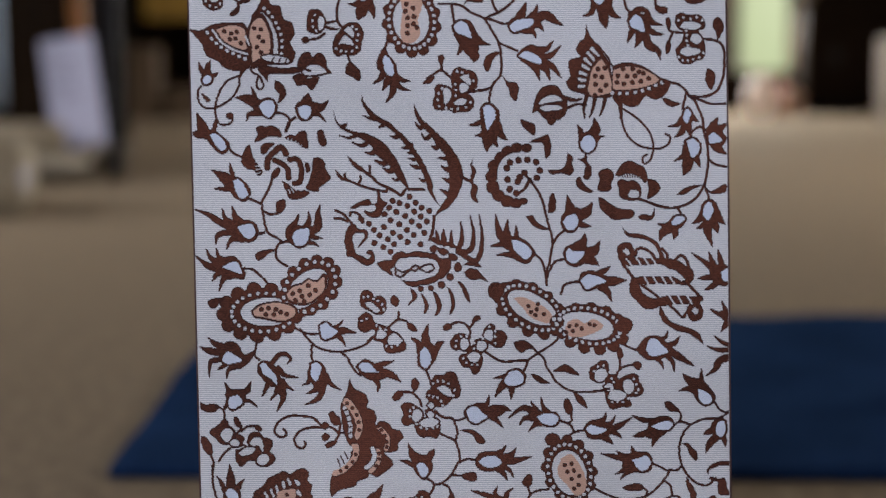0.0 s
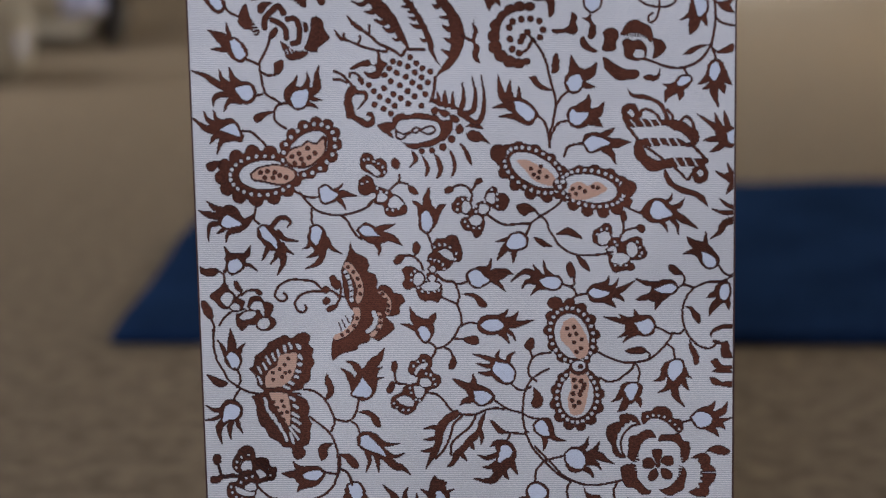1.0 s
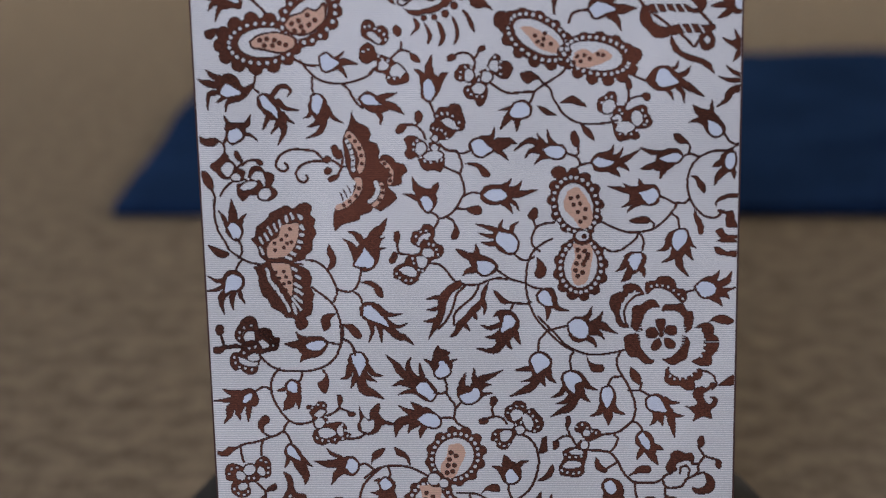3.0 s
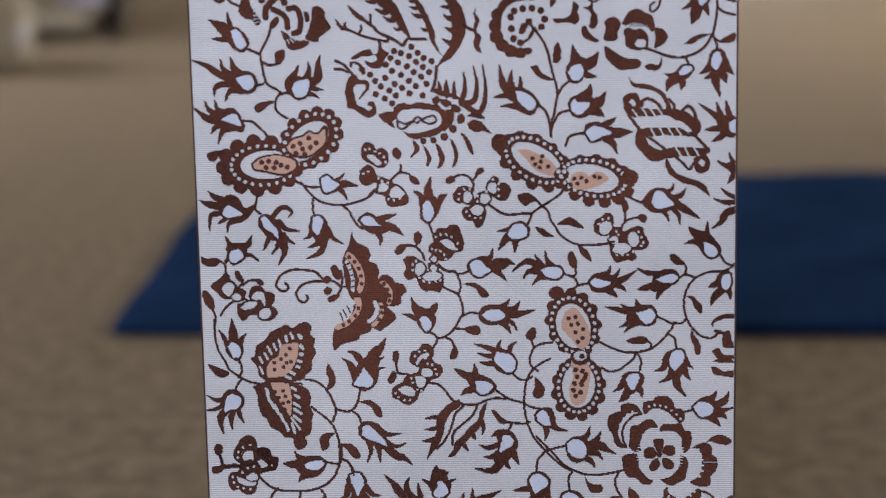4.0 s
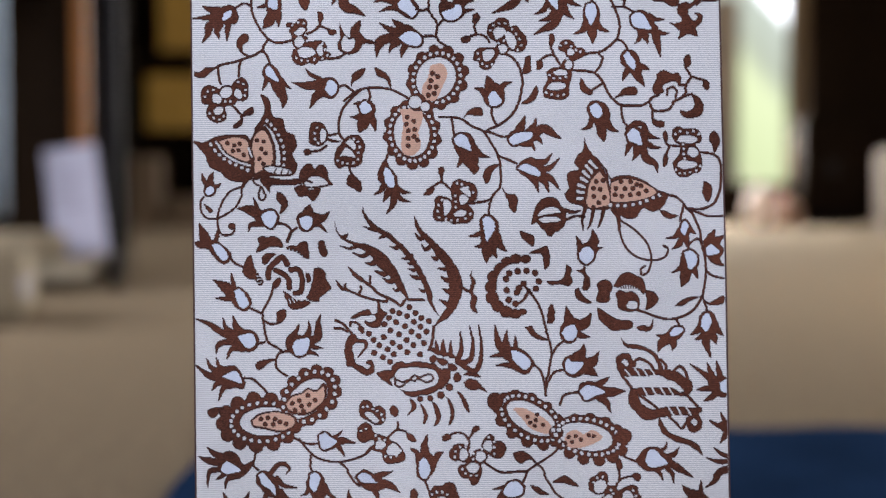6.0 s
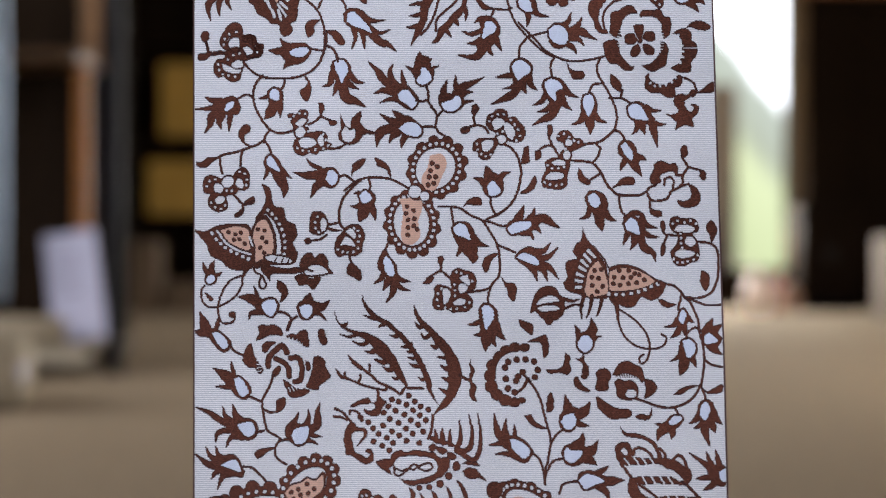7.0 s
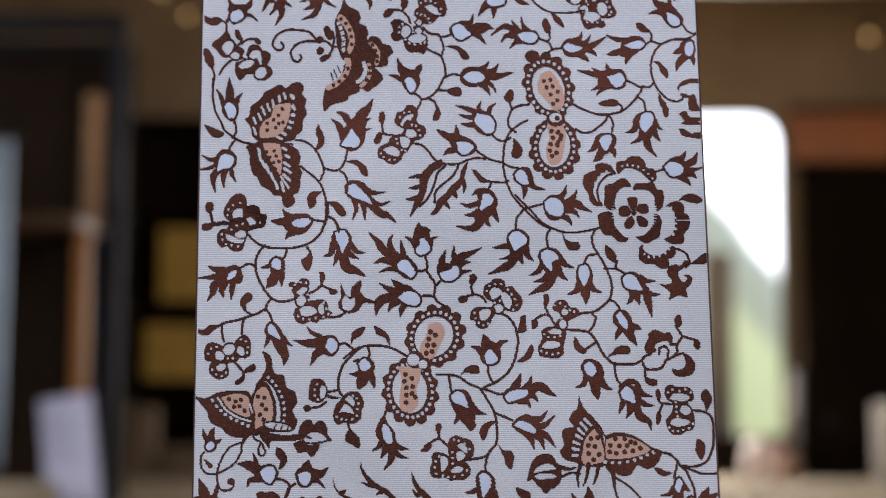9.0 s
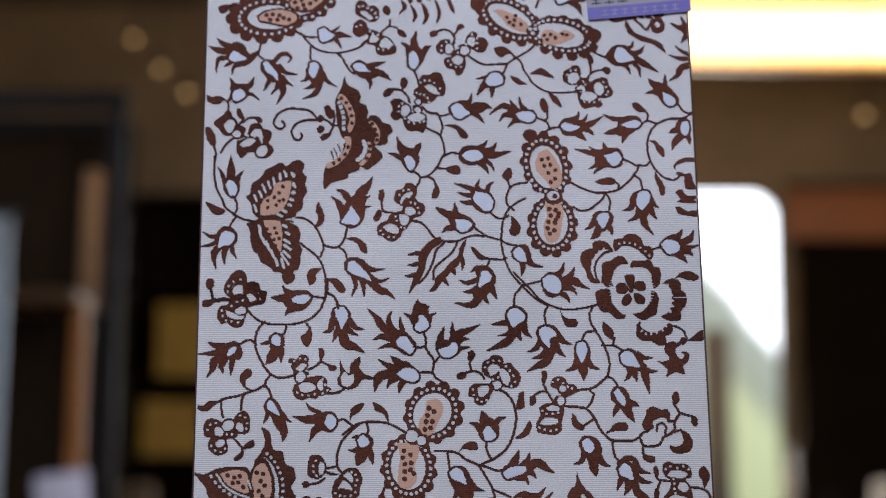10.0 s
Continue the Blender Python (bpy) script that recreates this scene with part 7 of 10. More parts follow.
motif("leaf", blob(B, -88.4, -293.1, -85.7, -293.1, -85, -297.2, -87.1, -300.6, -88.4, -297.2))
motif("leaf", blob(B, -83, -303.3, -78.3, -304, -77.7, -306.1, -80.4, -307.4, -82.4, -306.1))
motif("bird", taper(B, 2.6, 0.8, -61.5, -310.1, -57.4, -311.1, -53.4, -311.5),
      blob(B, -75.6, -299.3, -73.6, -304, -71.6, -307.4, -69.6, -308.1, -68.8, -303.3, -66.8, -300.6, -63.4, -298.2, -62.7, -301.3, -63.4, -304.7, -60.8, -308.7, -59.4, -311.5, -62.2, -312.8, -64.2, -316.2, -68.3, -318.3, -71.7, -318.3, -75.7, -316.2, -77, -312.2, -75.3, -308.1),
      blob(G, -75, -310.8, -72.6, -307.4, -70.2, -309.8, -67.2, -308.8, -66.9, -313.5, -69.6, -316.6, -73.7, -315.9))
flame_bud((-84.7, 111.3, -82.6, 116.7, -79.9, 116.7, -77.3, 113.4, -78.6, 109.3, -81.4, 107.9), (-91.4, 116.7, -86, 118.1, -80.6, 118.8, -76.6, 115.4, -76.6, 110, -80.7, 105.9, -86.1, 107.3, -90.1, 108.6), (2.6, -88, 118.1, -92.7, 120.1, -95.7, 123.5), (5.2, -87.4, 114, -95.5, 113.7, -103.9, 115.7), (4.6, -87.4, 109.3, -90.8, 106.6, -93.5, 100.5))
stem(1.5, -76.6, 112.7, -73.2, 114, -69.9, 112, -67.2, 110)
motif("leaf", blob(B, -69.5, 112.7, -69.1, 116.1, -68.4, 120.1, -65, 122.9, -60.3, 124.2, -61.7, 120.2, -65.1, 117.4, -67.8, 115.4))
stem(1.5, -73.3, 104.6, -67.9, 109.3, -61.8, 112, -55, 112.7, -46.3, 111.7, -39.6, 108.7, -34.9, 106)
stem(1.5, -59.1, 111.7, -57.8, 108, -59.1, 104.6)
flame_bud((-40.9, -288.3, -38.2, -285.6, -34.8, -285.6, -31.5, -289.7, -29.5, -292.4, -32.2, -296.5, -36.2, -293.8, -39.6, -291.7), (-45.6, -284.2, -41.5, -281.5, -35.4, -282.2, -30.7, -286.9, -28.1, -291, -30.9, -296.5, -34.9, -297.2, -40.3, -293.8, -44.3, -289), (4.9, -40.9, -284.9, -48.3, -280.1, -52.9, -274, -58.3, -268.5), (3.6, -40.9, -283.5, -44.2, -278.8, -45.5, -274, -43.4, -269.9), (3.3, -36.8, -284.2, -37.4, -279.4, -38.7, -273.3), (4.2, -41.6, -287.6, -49, -285.6, -55.1, -287.6), (2.9, -40.3, -291.7, -45.7, -291, -51.8, -293.1))
stem(1.5, -30.1, -291.7, -26.1, -292.4, -23.4, -291.7, -20.7, -295.8, -18.1, -299.2, -18.1, -303.9, -18.9, -308)
flame_bud((-27.2, -276, -26.5, -272.6, -24.4, -271.9, -21.8, -275.3, -20.5, -278.7, -23.2, -281.5, -27.3, -282.2, -29.3, -279.4), (-30, -280.1, -31.3, -274.7, -31.2, -270.6, -29.8, -267.2, -27.1, -265.1, -22.3, -265.1, -21, -269.2, -20.4, -273.3, -19.5, -278.7, -23.2, -282.5, -28, -282.5), (5.9, -26.4, -269.2, -27.1, -266.5, -27.4, -262.7), (2.9, -29.9, -276.7, -32.2, -273.3, -35.9, -270.9), (2.6, -20.4, -276, -19.7, -272.6, -16.3, -270.9), (2.6, -23, -268.5, -21.7, -267.5, -20.3, -266.8))
stem(1.5, -23.9, -282.8, -22.6, -287.6, -22.7, -291.7)
flame_bud((-15.3, -293.7, -11.9, -292.4, -7.8, -291, -6.4, -289, -3.7, -289.6, -3.1, -293.7, -5.9, -297.1, -9.3, -298.5, -13.3, -297.1), (-16.6, -294.4, -16.6, -289.6, -13.2, -286.9, -8.4, -287.6, -4.4, -286.2, -1.7, -289.6, -1.1, -293.7, -4.5, -297.8, -8.6, -299.2, -13.3, -298.5), (3.9, -14.6, -290.3, -13.1, -284.9, -11.3, -279.4), (4.9, -6.4, -288.3, -3, -284.2, 3.2, -281.5, 10.7, -277.7), (2.9, -5.7, -286.2, -6.3, -281.5, -6.2, -276.7), (2.9, -2.4, -289, 0.4, -286.9, 3.8, -286.6), (2.6, -2.4, -293, 0.3, -292.4, 4.3, -292))
stem(1.5, -14, -297.8, -17.4, -301.2)
flame_bud((-40.5, -308.7, -36.4, -305.3, -31, -305.3, -27.7, -308, -27, -311.4, -30.4, -313.5, -35.8, -312.1), (-43.8, -306.7, -41.1, -301.9, -35, -300.6, -29.6, -304.6, -26.3, -308.7, -28.4, -313.4, -33.8, -314.1, -39.9, -312.1, -44.6, -310.1), (4.2, -37, -303.3, -41.1, -300.6, -44.4, -297.8), (4.2, -40.5, -305.3, -45.2, -304, -51.9, -299.9), (5.5, -42.5, -308.7, -50, -309.8, -53.1, -314.2, -54.1, -319.6), (3.3, -40.5, -311.4, -44.6, -313.5, -46.7, -317.5), (3.6, -36.5, -312.8, -38.6, -316.2, -39.3, -320.2))
stem(1.5, -27, -308, -23.6, -307.3, -18.9, -308, -16.9, -310.7, -12.9, -313.4, -10.9, -315.5)
motif("leaf", blob(B, -55.6, 124.9, -52.2, 123.6, -48.2, 120.9, -46.2, 118.2, -45.3, 112.1, -46.9, 114.1, -48.9, 117.5, -53.6, 119.5))
motif("flower", line(B, 1.5, 1.5, 12.8, -311.3, 10.8, -308, 6.8, -306.6, 2.7, -307.3, -1.3, -308.7),
      line(B, 1.5, 1.5, 5.4, -306.6, 4.2, -301.9, 5.6, -297.8),
      line(B, 1.6, 1.6, 22.1, -318.1, 26.1, -320.1, 29.3, -324.2, 31.3, -329.6, 31.8, -336.3, 30.3, -343.8, 27.5, -350.5, 24, -355.2, 18.6, -359.3, 11.2, -362.7),
      blob(B, 12.3, -300.5, 15.7, -299.1, 17.7, -297.1, 21.1, -296.4, 24.5, -298.4, 25.1, -301.8, 29.1, -301.1, 31.1, -303.9, 33.7, -306.6, 35, -310, 34.3, -314, 31.5, -316.7, 26.8, -316.7, 24.1, -316.1, 22.1, -318.1, 18.7, -318.1, 16.6, -321.5, 13.8, -326.2, 10.5, -327.6, 7.1, -326.3, 5.8, -322.9, 3.2, -321.5, 3.9, -316.8, 7.3, -314.1, 12, -314.1, 16.1, -314.1, 16.8, -311.3, 13.5, -309.3, 11.5, -305.9),
      line(B, 2.2, 2.2, 14.9, -304.9, 17.7, -302.2, 21.3, -302.9, 22.7, -305.2, 20.2, -307.9, 16.8, -309.3, 14.9, -304.9),
      line(B, 2.2, 2.2, 22, -305.9, 24.3, -304.9, 27.3, -307.3, 28.6, -311.3, 27.2, -315.1, 24.8, -314, 22.9, -310.7, 22, -305.9),
      line(B, 2.2, 2.2, 8.6, -317.1, 12, -315.1, 15.7, -316.4, 15, -319.5, 11.9, -322.5, 9.2, -321.2, 8.6, -317.1),
      line(B, 2.2, 2.2, 17.8, -314.1, 20.2, -312.4, 23.2, -313.7, 22.4, -316.8, 19.4, -317.4, 17.8, -314.1),
      blob(G, 14.9, -304.9, 17.7, -302.2, 21.3, -302.9, 22.7, -305.2, 20.2, -307.9, 16.8, -309.3),
      blob(G, 22, -305.9, 24.3, -304.9, 27.3, -307.3, 28.6, -311.3, 27.2, -315.1, 24.8, -314, 22.9, -310.7),
      blob(G, 8.6, -317.1, 12, -315.1, 15.7, -316.4, 15, -319.5, 11.9, -322.5, 9.2, -321.2),
      blob(G, 17.8, -314.1, 20.2, -312.4, 23.2, -313.7, 22.4, -316.8, 19.4, -317.4),
      dots(G, 0.8, 13.6, -304.2, 15.3, -301.2, 18.7, -300.1, 22.4, -300.1, 26.4, -303.5, 28.7, -306.2, 30.7, -309.3, 31.6, -313, 29.2, -315.7, 5.9, -317.8, 6.5, -321.2, 8.2, -323.9, 11.2, -325.2, 13.9, -324.2, 18.1, -311.7, 21.2, -310.3))
motif("leaf", blob(B, 2.9, -295.1, 5.7, -293.7, 7.6, -295.7, 6.9, -299.1, 4.2, -300.5, 2.9, -298.5))
motif("leaf", blob(B, -4, -308.7, -1.3, -307.3, 2, -308, 1.3, -310.7, -2.1, -312, -4.1, -310.7))
motif("leaf", blob(B, 33.5, -320.1, 36.9, -318.8, 36.8, -322.1, 37.3, -327.5, 35.3, -329.6, 31.6, -329.6, 33, -324.2))
motif("leaf", blob(B, 40.2, 114.3, 41.1, 110.2, 39, 105.5, 33.6, 102.8, 30.9, 103.5, 35.7, 107.5, 37.8, 111.6))
flame_bud((11.5, 106.8, 14.3, 110.8, 17.6, 108.2, 19.5, 104.8, 16.8, 102.1, 12.8, 102.1), (8.8, 104.8, 8.9, 110.2, 11.6, 114.9, 16.4, 115.6, 20.3, 112.2, 21.6, 106.8, 19.5, 102.1, 14.7, 100.7, 10.7, 102.1), (5.2, 12.3, 112.2, 12.3, 116.2, 11.1, 119.6), (3.6, 10.2, 108.1, 7.5, 111.2, 3.5, 112.2), (3.3, 18.3, 111.5, 21.7, 114.9, 25.4, 115.9))
stem(1.5, 13.4, 100.7, 14, 94.7, 16.6, 90.6)
flame_bud((27.7, -271.2, 30.5, -267.8, 34.5, -267.8, 38.5, -271.2, 38.4, -274.6, 34.3, -277.3, 30.9, -279.4, 29, -275.3), (26.3, -271.9, 28.5, -267.1, 33.2, -265.7, 37.9, -267.8, 40.5, -271.2, 39.8, -276, 37, -280.1, 32.9, -283.5, 29.5, -282.1, 26.9, -277.3), (3.3, 29, -276, 23.5, -277, 17.8, -277.7), (2.9, 30.2, -280.7, 27.5, -283.5, 21.7, -284.8), (4.9, 32.2, -280.7, 28.1, -287.6, 21.9, -291, 14.8, -294), (3.6, 34.3, -280.1, 34.2, -284.1, 36.2, -287.5), (3.9, 37.7, -276.7, 38.6, -282.1, 42.3, -285.5))
stem(1.5, 31.9, -265.7, 32.7, -259.6, 36.8, -254.1, 39.6, -252.1)
flame_bud((47.1, -280.7, 51.2, -278.7, 55.9, -280.7, 57.8, -284.1, 53.7, -286.2, 53.6, -291.6, 50.9, -290.2, 47.7, -285.5), (45, -282.8, 47.1, -278.7, 51.9, -277.3, 57.3, -278.7, 59.9, -283.4, 59.1, -288.2, 57.6, -291.6, 53.5, -294.3, 48.9, -291.6, 46.3, -287.5), (3.3, 47.6, -288.2, 44.8, -292.3, 39.4, -294.7), (3.6, 51.6, -293, 48.1, -297, 42, -298.8), (4.9, 54.9, -293, 50.7, -300.4, 45.3, -303.2, 39.1, -306.6), (3.6, 57.7, -290.9, 58.9, -294.3, 62.9, -297.4), (3.9, 58.5, -283.4, 61.1, -287.5, 67.1, -289.9))
stem(1.5, 52.8, -266.4, 50.7, -270.5, 51.3, -275.3, 51.9, -278)
motif("leaf", blob(B, 60.2, -267.8, 62.5, -271.9, 65.5, -273.6, 70.2, -273.9, 70.8, -278, 66.7, -279.3, 63.4, -278, 61.4, -273.2))
motif("leaf", blob(B, 86.4, -275.2, 90.3, -278, 92.9, -282, 92.8, -286.8, 89.5, -285.4, 86.2, -281.4))
stem(1.5, 93.2, -285.4, 92, -290.2)
stem(1.5, 80.5, -265.7, 78.4, -271.8, 79.6, -277.3, 82.8, -282.7, 86, -288.8, 88.5, -295, 89.7, -301.7, 88.2, -309.2)
stem(1.5, 80.8, -281.4, 76.1, -282.1, 74, -285.5, 73.2, -288.2)
stem(1.5, 85.3, -290.2, 92, -290.2, 96, -292.2, 98, -293.6)
flame_bud((70.5, -288.9, 74.6, -288.2, 76.5, -292.3, 75.7, -296.3, 72.9, -301.1, 71, -297.7, 69.7, -293.6), (68.4, -291.6, 70.5, -288.2, 74.6, -287.5, 77.9, -290.9, 78.4, -296.3, 77, -301.1, 73.5, -305.8, 70.2, -301.1, 68.3, -297.7), (3.9, 70.3, -299.1, 68.1, -303.8, 62.7, -306.2), (5.5, 72.9, -301.8, 73.5, -306.5, 73.7, -311.9), (3.6, 76.3, -299.7, 78.6, -303.1, 83.2, -304.8))
flame_bud((96.6, -295.6, 100, -293.6, 104, -294.9, 106.6, -299.7, 108.1, -303.7, 103.8, -303.1, 99.1, -302.4, 96.8, -299.7), (95.2, -296.3, 98, -292.9, 103.4, -292.2, 108, -295.6, 110.6, -300.4, 111.1, -304.4, 106.4, -305.8, 101.1, -304.4, 97.1, -301.1), (3.3, 107.4, -295.6, 110.7, -297.6, 116, -297.6), (3.3, 109.8, -303.7, 113.8, -305.8, 118.5, -305.8), (4.6, 109.8, -303.1, 111.6, -311.2, 113.1, -319.6), (3.6, 104.4, -304.4, 105, -308.5, 105.9, -311.9), (3.3, 101.8, -303.8, 101.3, -308.5, 98.5, -311.9))
motif("star", blob(B, 118.7, -299.7, 123.4, -299.7, 126.1, -297.6, 123.6, -293.6, 124.3, -289.5, 128.4, -287.4, 131.8, -288.1, 134.6, -284.7, 137.2, -286.1, 133.8, -289.5, 130.3, -292.2, 130.9, -296.3, 133.5, -298.3, 135.2, -295.9, 133.6, -294.2, 136.3, -293.5, 138.3, -295.6, 137.5, -299.6, 134.7, -302.4, 135.2, -307.8, 129.9, -306.4, 125.8, -308.5, 123.8, -309.1, 124.6, -304.4))
flame_bud((91.3, -319.3, 94, -316.6, 96.6, -320, 98.5, -323.4, 97.8, -327.4, 93.8, -324.1), (89.2, -320, 91.4, -316, 96.1, -315.3, 100, -318.6, 101.2, -324.1, 102.4, -328.1, 100.3, -332.2, 96.4, -330.1, 92.4, -326.1, 89.8, -323.4), (3.3, 94.4, -326.8, 92.3, -330.1, 90.9, -333.5), (4.6, 98.4, -328.8, 101, -332.8, 103.2, -336.9), (3.6, 100.5, -324.7, 103.8, -326.1, 106.5, -327.1))
stem(1.5, 88.2, -309.5, 90.8, -310.5, 92.8, -313.2, 94, -316)
motif("flower", line(B, 1.5, 1.5, 54.9, -325.5, 51.6, -320.1, 48.3, -318.7, 43.5, -320.8, 40.8, -324.8),
      line(B, 1.5, 1.5, 51.6, -320.1, 49.1, -314.7, 48.5, -311.3),
      line(B, 1.6, 1.6, 63, -321.4, 69.8, -318, 77.9, -316.7, 82.7, -313.9, 88.2, -309.2),
      line(B, 1.6, 1.6, 60.9, -327.5, 70.2, -328.2, 74.9, -329.5, 78.8, -334.2, 81.4, -339.6, 83.9, -343.6, 88.5, -347.7, 93.2, -348.3, 101.2, -348.3, 105.3, -346.3, 108, -343.6, 111.4, -342.2),
      line(B, 1.5, 1.5, 77.2, -318, 79.2, -320.7, 77.7, -324.8, 74.9, -328.8),
      blob(B, 53.1, -313.3, 55.2, -310.6, 59.3, -309.2, 62.6, -311.3, 63.9, -314, 67.2, -314, 69.2, -316.7, 67.8, -319.4, 64.4, -321.4, 61.6, -323.4, 61.5, -326.8, 60.8, -332.2, 59.3, -337, 59.2, -341.7, 57.1, -344.4, 53.1, -345.1, 47.7, -344.4, 44.4, -343.1, 43.8, -338.3, 45.2, -335.6, 46.6, -332.9, 46.1, -328.9, 49.5, -326.2, 53.5, -325.5, 55.6, -322.8, 57.7, -320.1, 57.1, -317.4, 53.7, -316),
      line(B, 2.2, 2.2, 58.5, -315.3, 61.2, -315, 62.8, -317.4, 61.1, -319.1, 58.7, -318, 58.5, -315.3),
      line(B, 2.2, 2.2, 56.9, -324.1, 59, -321.8, 61.3, -322.8, 60.5, -326.5, 57.5, -326.5, 56.9, -324.1),
      line(B, 2.2, 2.2, 50.1, -328.9, 53.5, -327.2, 58.2, -328.2, 57.4, -330.5, 52.1, -330.6, 50.1, -328.9),
      line(B, 2.2, 2.2, 46.6, -337, 50, -334.6, 56.3, -335.3, 56.6, -338, 51.2, -339.3, 46.5, -338.7, 46.6, -337),
      blob(G, 58.5, -315.3, 61.2, -315, 62.8, -317.4, 61.1, -319.1, 58.7, -318),
      blob(G, 56.9, -324.1, 59, -321.8, 61.3, -322.8, 60.5, -326.5, 57.5, -326.5),
      blob(G, 50.1, -328.9, 53.5, -327.2, 58.2, -328.2, 57.4, -330.5, 52.1, -330.6),
      blob(G, 46.6, -337, 50, -334.6, 56.3, -335.3, 56.6, -338, 51.2, -339.3, 46.5, -338.7),
      dots(G, 0.8, 54.5, -313, 57.9, -311.6, 60.8, -313.6, 63.5, -315.7, 66.2, -316.7, 47.7, -330.6, 50.3, -332.3, 54, -332.2, 57.4, -331.6, 45.8, -340.7, 48.8, -342, 52.5, -342.7, 55.8, -342, 58.3, -320.7))
motif("leaf", blob(B, 47.9, -306.5, 50.6, -305.9, 51.2, -309.9, 49.8, -313.3, 47.8, -311.3))
motif("leaf", blob(B, 40.2, -322.1, 43.5, -321.5, 44.1, -324.8, 42.1, -327.5, 40.1, -326.9))
motif("leaf", blob(B, 66.1, 119.1, 68.1, 116.4, 70, 113, 73.3, 111, 71.9, 108.3, 67.9, 109.6, 65.3, 113))
stem(1.5, 71.3, 110.3, 75.4, 113, 79.5, 115.7)
motif("leaf", blob(B, 84.6, 105.6, 88, 109, 91.4, 112.4, 96.8, 113.7, 99.5, 111.7, 98, 108.3, 93.3, 108.3, 88.6, 107.3))
motif("blossom", line(B, 1.5, 1.5, 116.8, 108.4, 116.9, 111.7, 120.3, 113.1, 122.2, 110.4, 121.4, 105.7),
      line(B, 1.6, 1.6, 120, 104.3, 126.8, 108.4, 127.6, 113.8, 130.5, 118.5),
      line(B, 1.5, 1.5, 127.3, 125.9, 129.9, 121.2, 131.8, 119.2, 138.4, 117.2),
      line(B, 1.5, 1.5, 123.6, 114.5, 127.7, 114.5),
      line(B, 1.6, 1.6, 106, 104.3, 108.5, 99.6, 112.5, 99, 117.9, 100.3, 120, 103.7),
      line(B, 1.5, 1.5, 107.8, 100.3, 107.7, 94.9),
      line(B, 1.5, 1.5, 126.8, 107.7, 130.8, 109.1),
      blob(B, 108.2, 113.7, 110.3, 117.8, 111.1, 121.2, 115.2, 123.2, 119.8, 121.2, 123.2, 121.9, 125.1, 118.5, 124.3, 114.8, 121, 116.5, 117.7, 115.8, 114.3, 113.8, 114.8, 110.4, 110.8, 108.4, 108.1, 110.4),
      blob(B, 130.2, 109.8, 134.8, 107.7, 138, 102.4, 136.5, 97, 131.7, 95, 125.8, 95.6, 123.9, 99.7, 127.9, 99, 131.9, 101, 132.1, 105))
motif("leaf", blob(B, 127.5, -318.6, 130.2, -318.6, 131.4, -322.6, 129.3, -326, 126.7, -323.3))
motif("leaf", blob(B, 137.8, 117.2, 140.4, 117.2, 141.7, 114.5, 140.3, 111.1, 137.6, 113.1))
motif("leaf", blob(B, 107.7, 95.6, 111, 93.6, 115, 92.9, 114.2, 89.6, 110.2, 89.5, 107.6, 92.2))
flame_bud((-156, 51.9, -154.3, 53.9, -151.7, 53.9, -151, 51.2, -153.7, 49.2, -155.7, 49.8), (-157, 52.5, -155.7, 57.2, -152.3, 58.6, -150.3, 55.9, -149.6, 51.9, -151.7, 48.5, -155.7, 48.8), (2.6, -155.7, 55.9, -157, 58.6, -157.7, 61.6), (3.3, -153, 57.2, -152.3, 59.9, -151.3, 62.6), (2.3, -150.3, 53.9, -148.3, 54.6, -146.6, 55.9))
flame_bud((-123.5, 36.6, -120.1, 39.3, -116.1, 39.9, -114.1, 36.6, -114.8, 32.6, -117.5, 29.9, -120.8, 31.9), (-127.5, 36.6, -123.5, 39.9, -117.4, 41.3, -112.8, 37.9, -112.8, 33.3, -116.8, 28.6, -121.5, 30.6, -125.5, 32.6), (5.9, -124.2, 37.2, -130.2, 40.6, -136.9, 41.2), (2.6, -124.2, 39.2, -126.2, 43.2, -127.5, 47.6), (2.9, -122.9, 31.9, -128.9, 31.9, -130.9, 27.9))
stem(1.5, -113.5, 32.6, -109.5, 31.9, -106.1, 29.3, -106.8, 25.3, -108.2, 21.9)
motif("leaf", blob(B, -114, 51.3, -111.4, 50.7, -108, 47.3, -107.4, 42.6, -110.1, 39.3, -112.8, 37.9, -111.4, 42.6, -114.1, 46.6))
flame_bud((-100.7, 35.3, -97.4, 36.7, -93.4, 36, -93.4, 32, -96.1, 28.7, -99.4, 30.6), (-102.7, 35.3, -100.7, 38.7, -96, 40, -92, 38.7, -90.7, 34.7, -92.7, 29.3, -96.8, 27.3, -100.8, 29.3), (5.9, -96.7, 37.3, -95.3, 40, -94.6, 43.7), (5.2, -92.7, 36.3, -87.3, 35.7, -82.9, 39.4), (2.6, -92.7, 32, -88.7, 31.4, -84.7, 27.4))
stem(1.5, -102.1, 30, -105.5, 27.3, -107.5, 21.9)
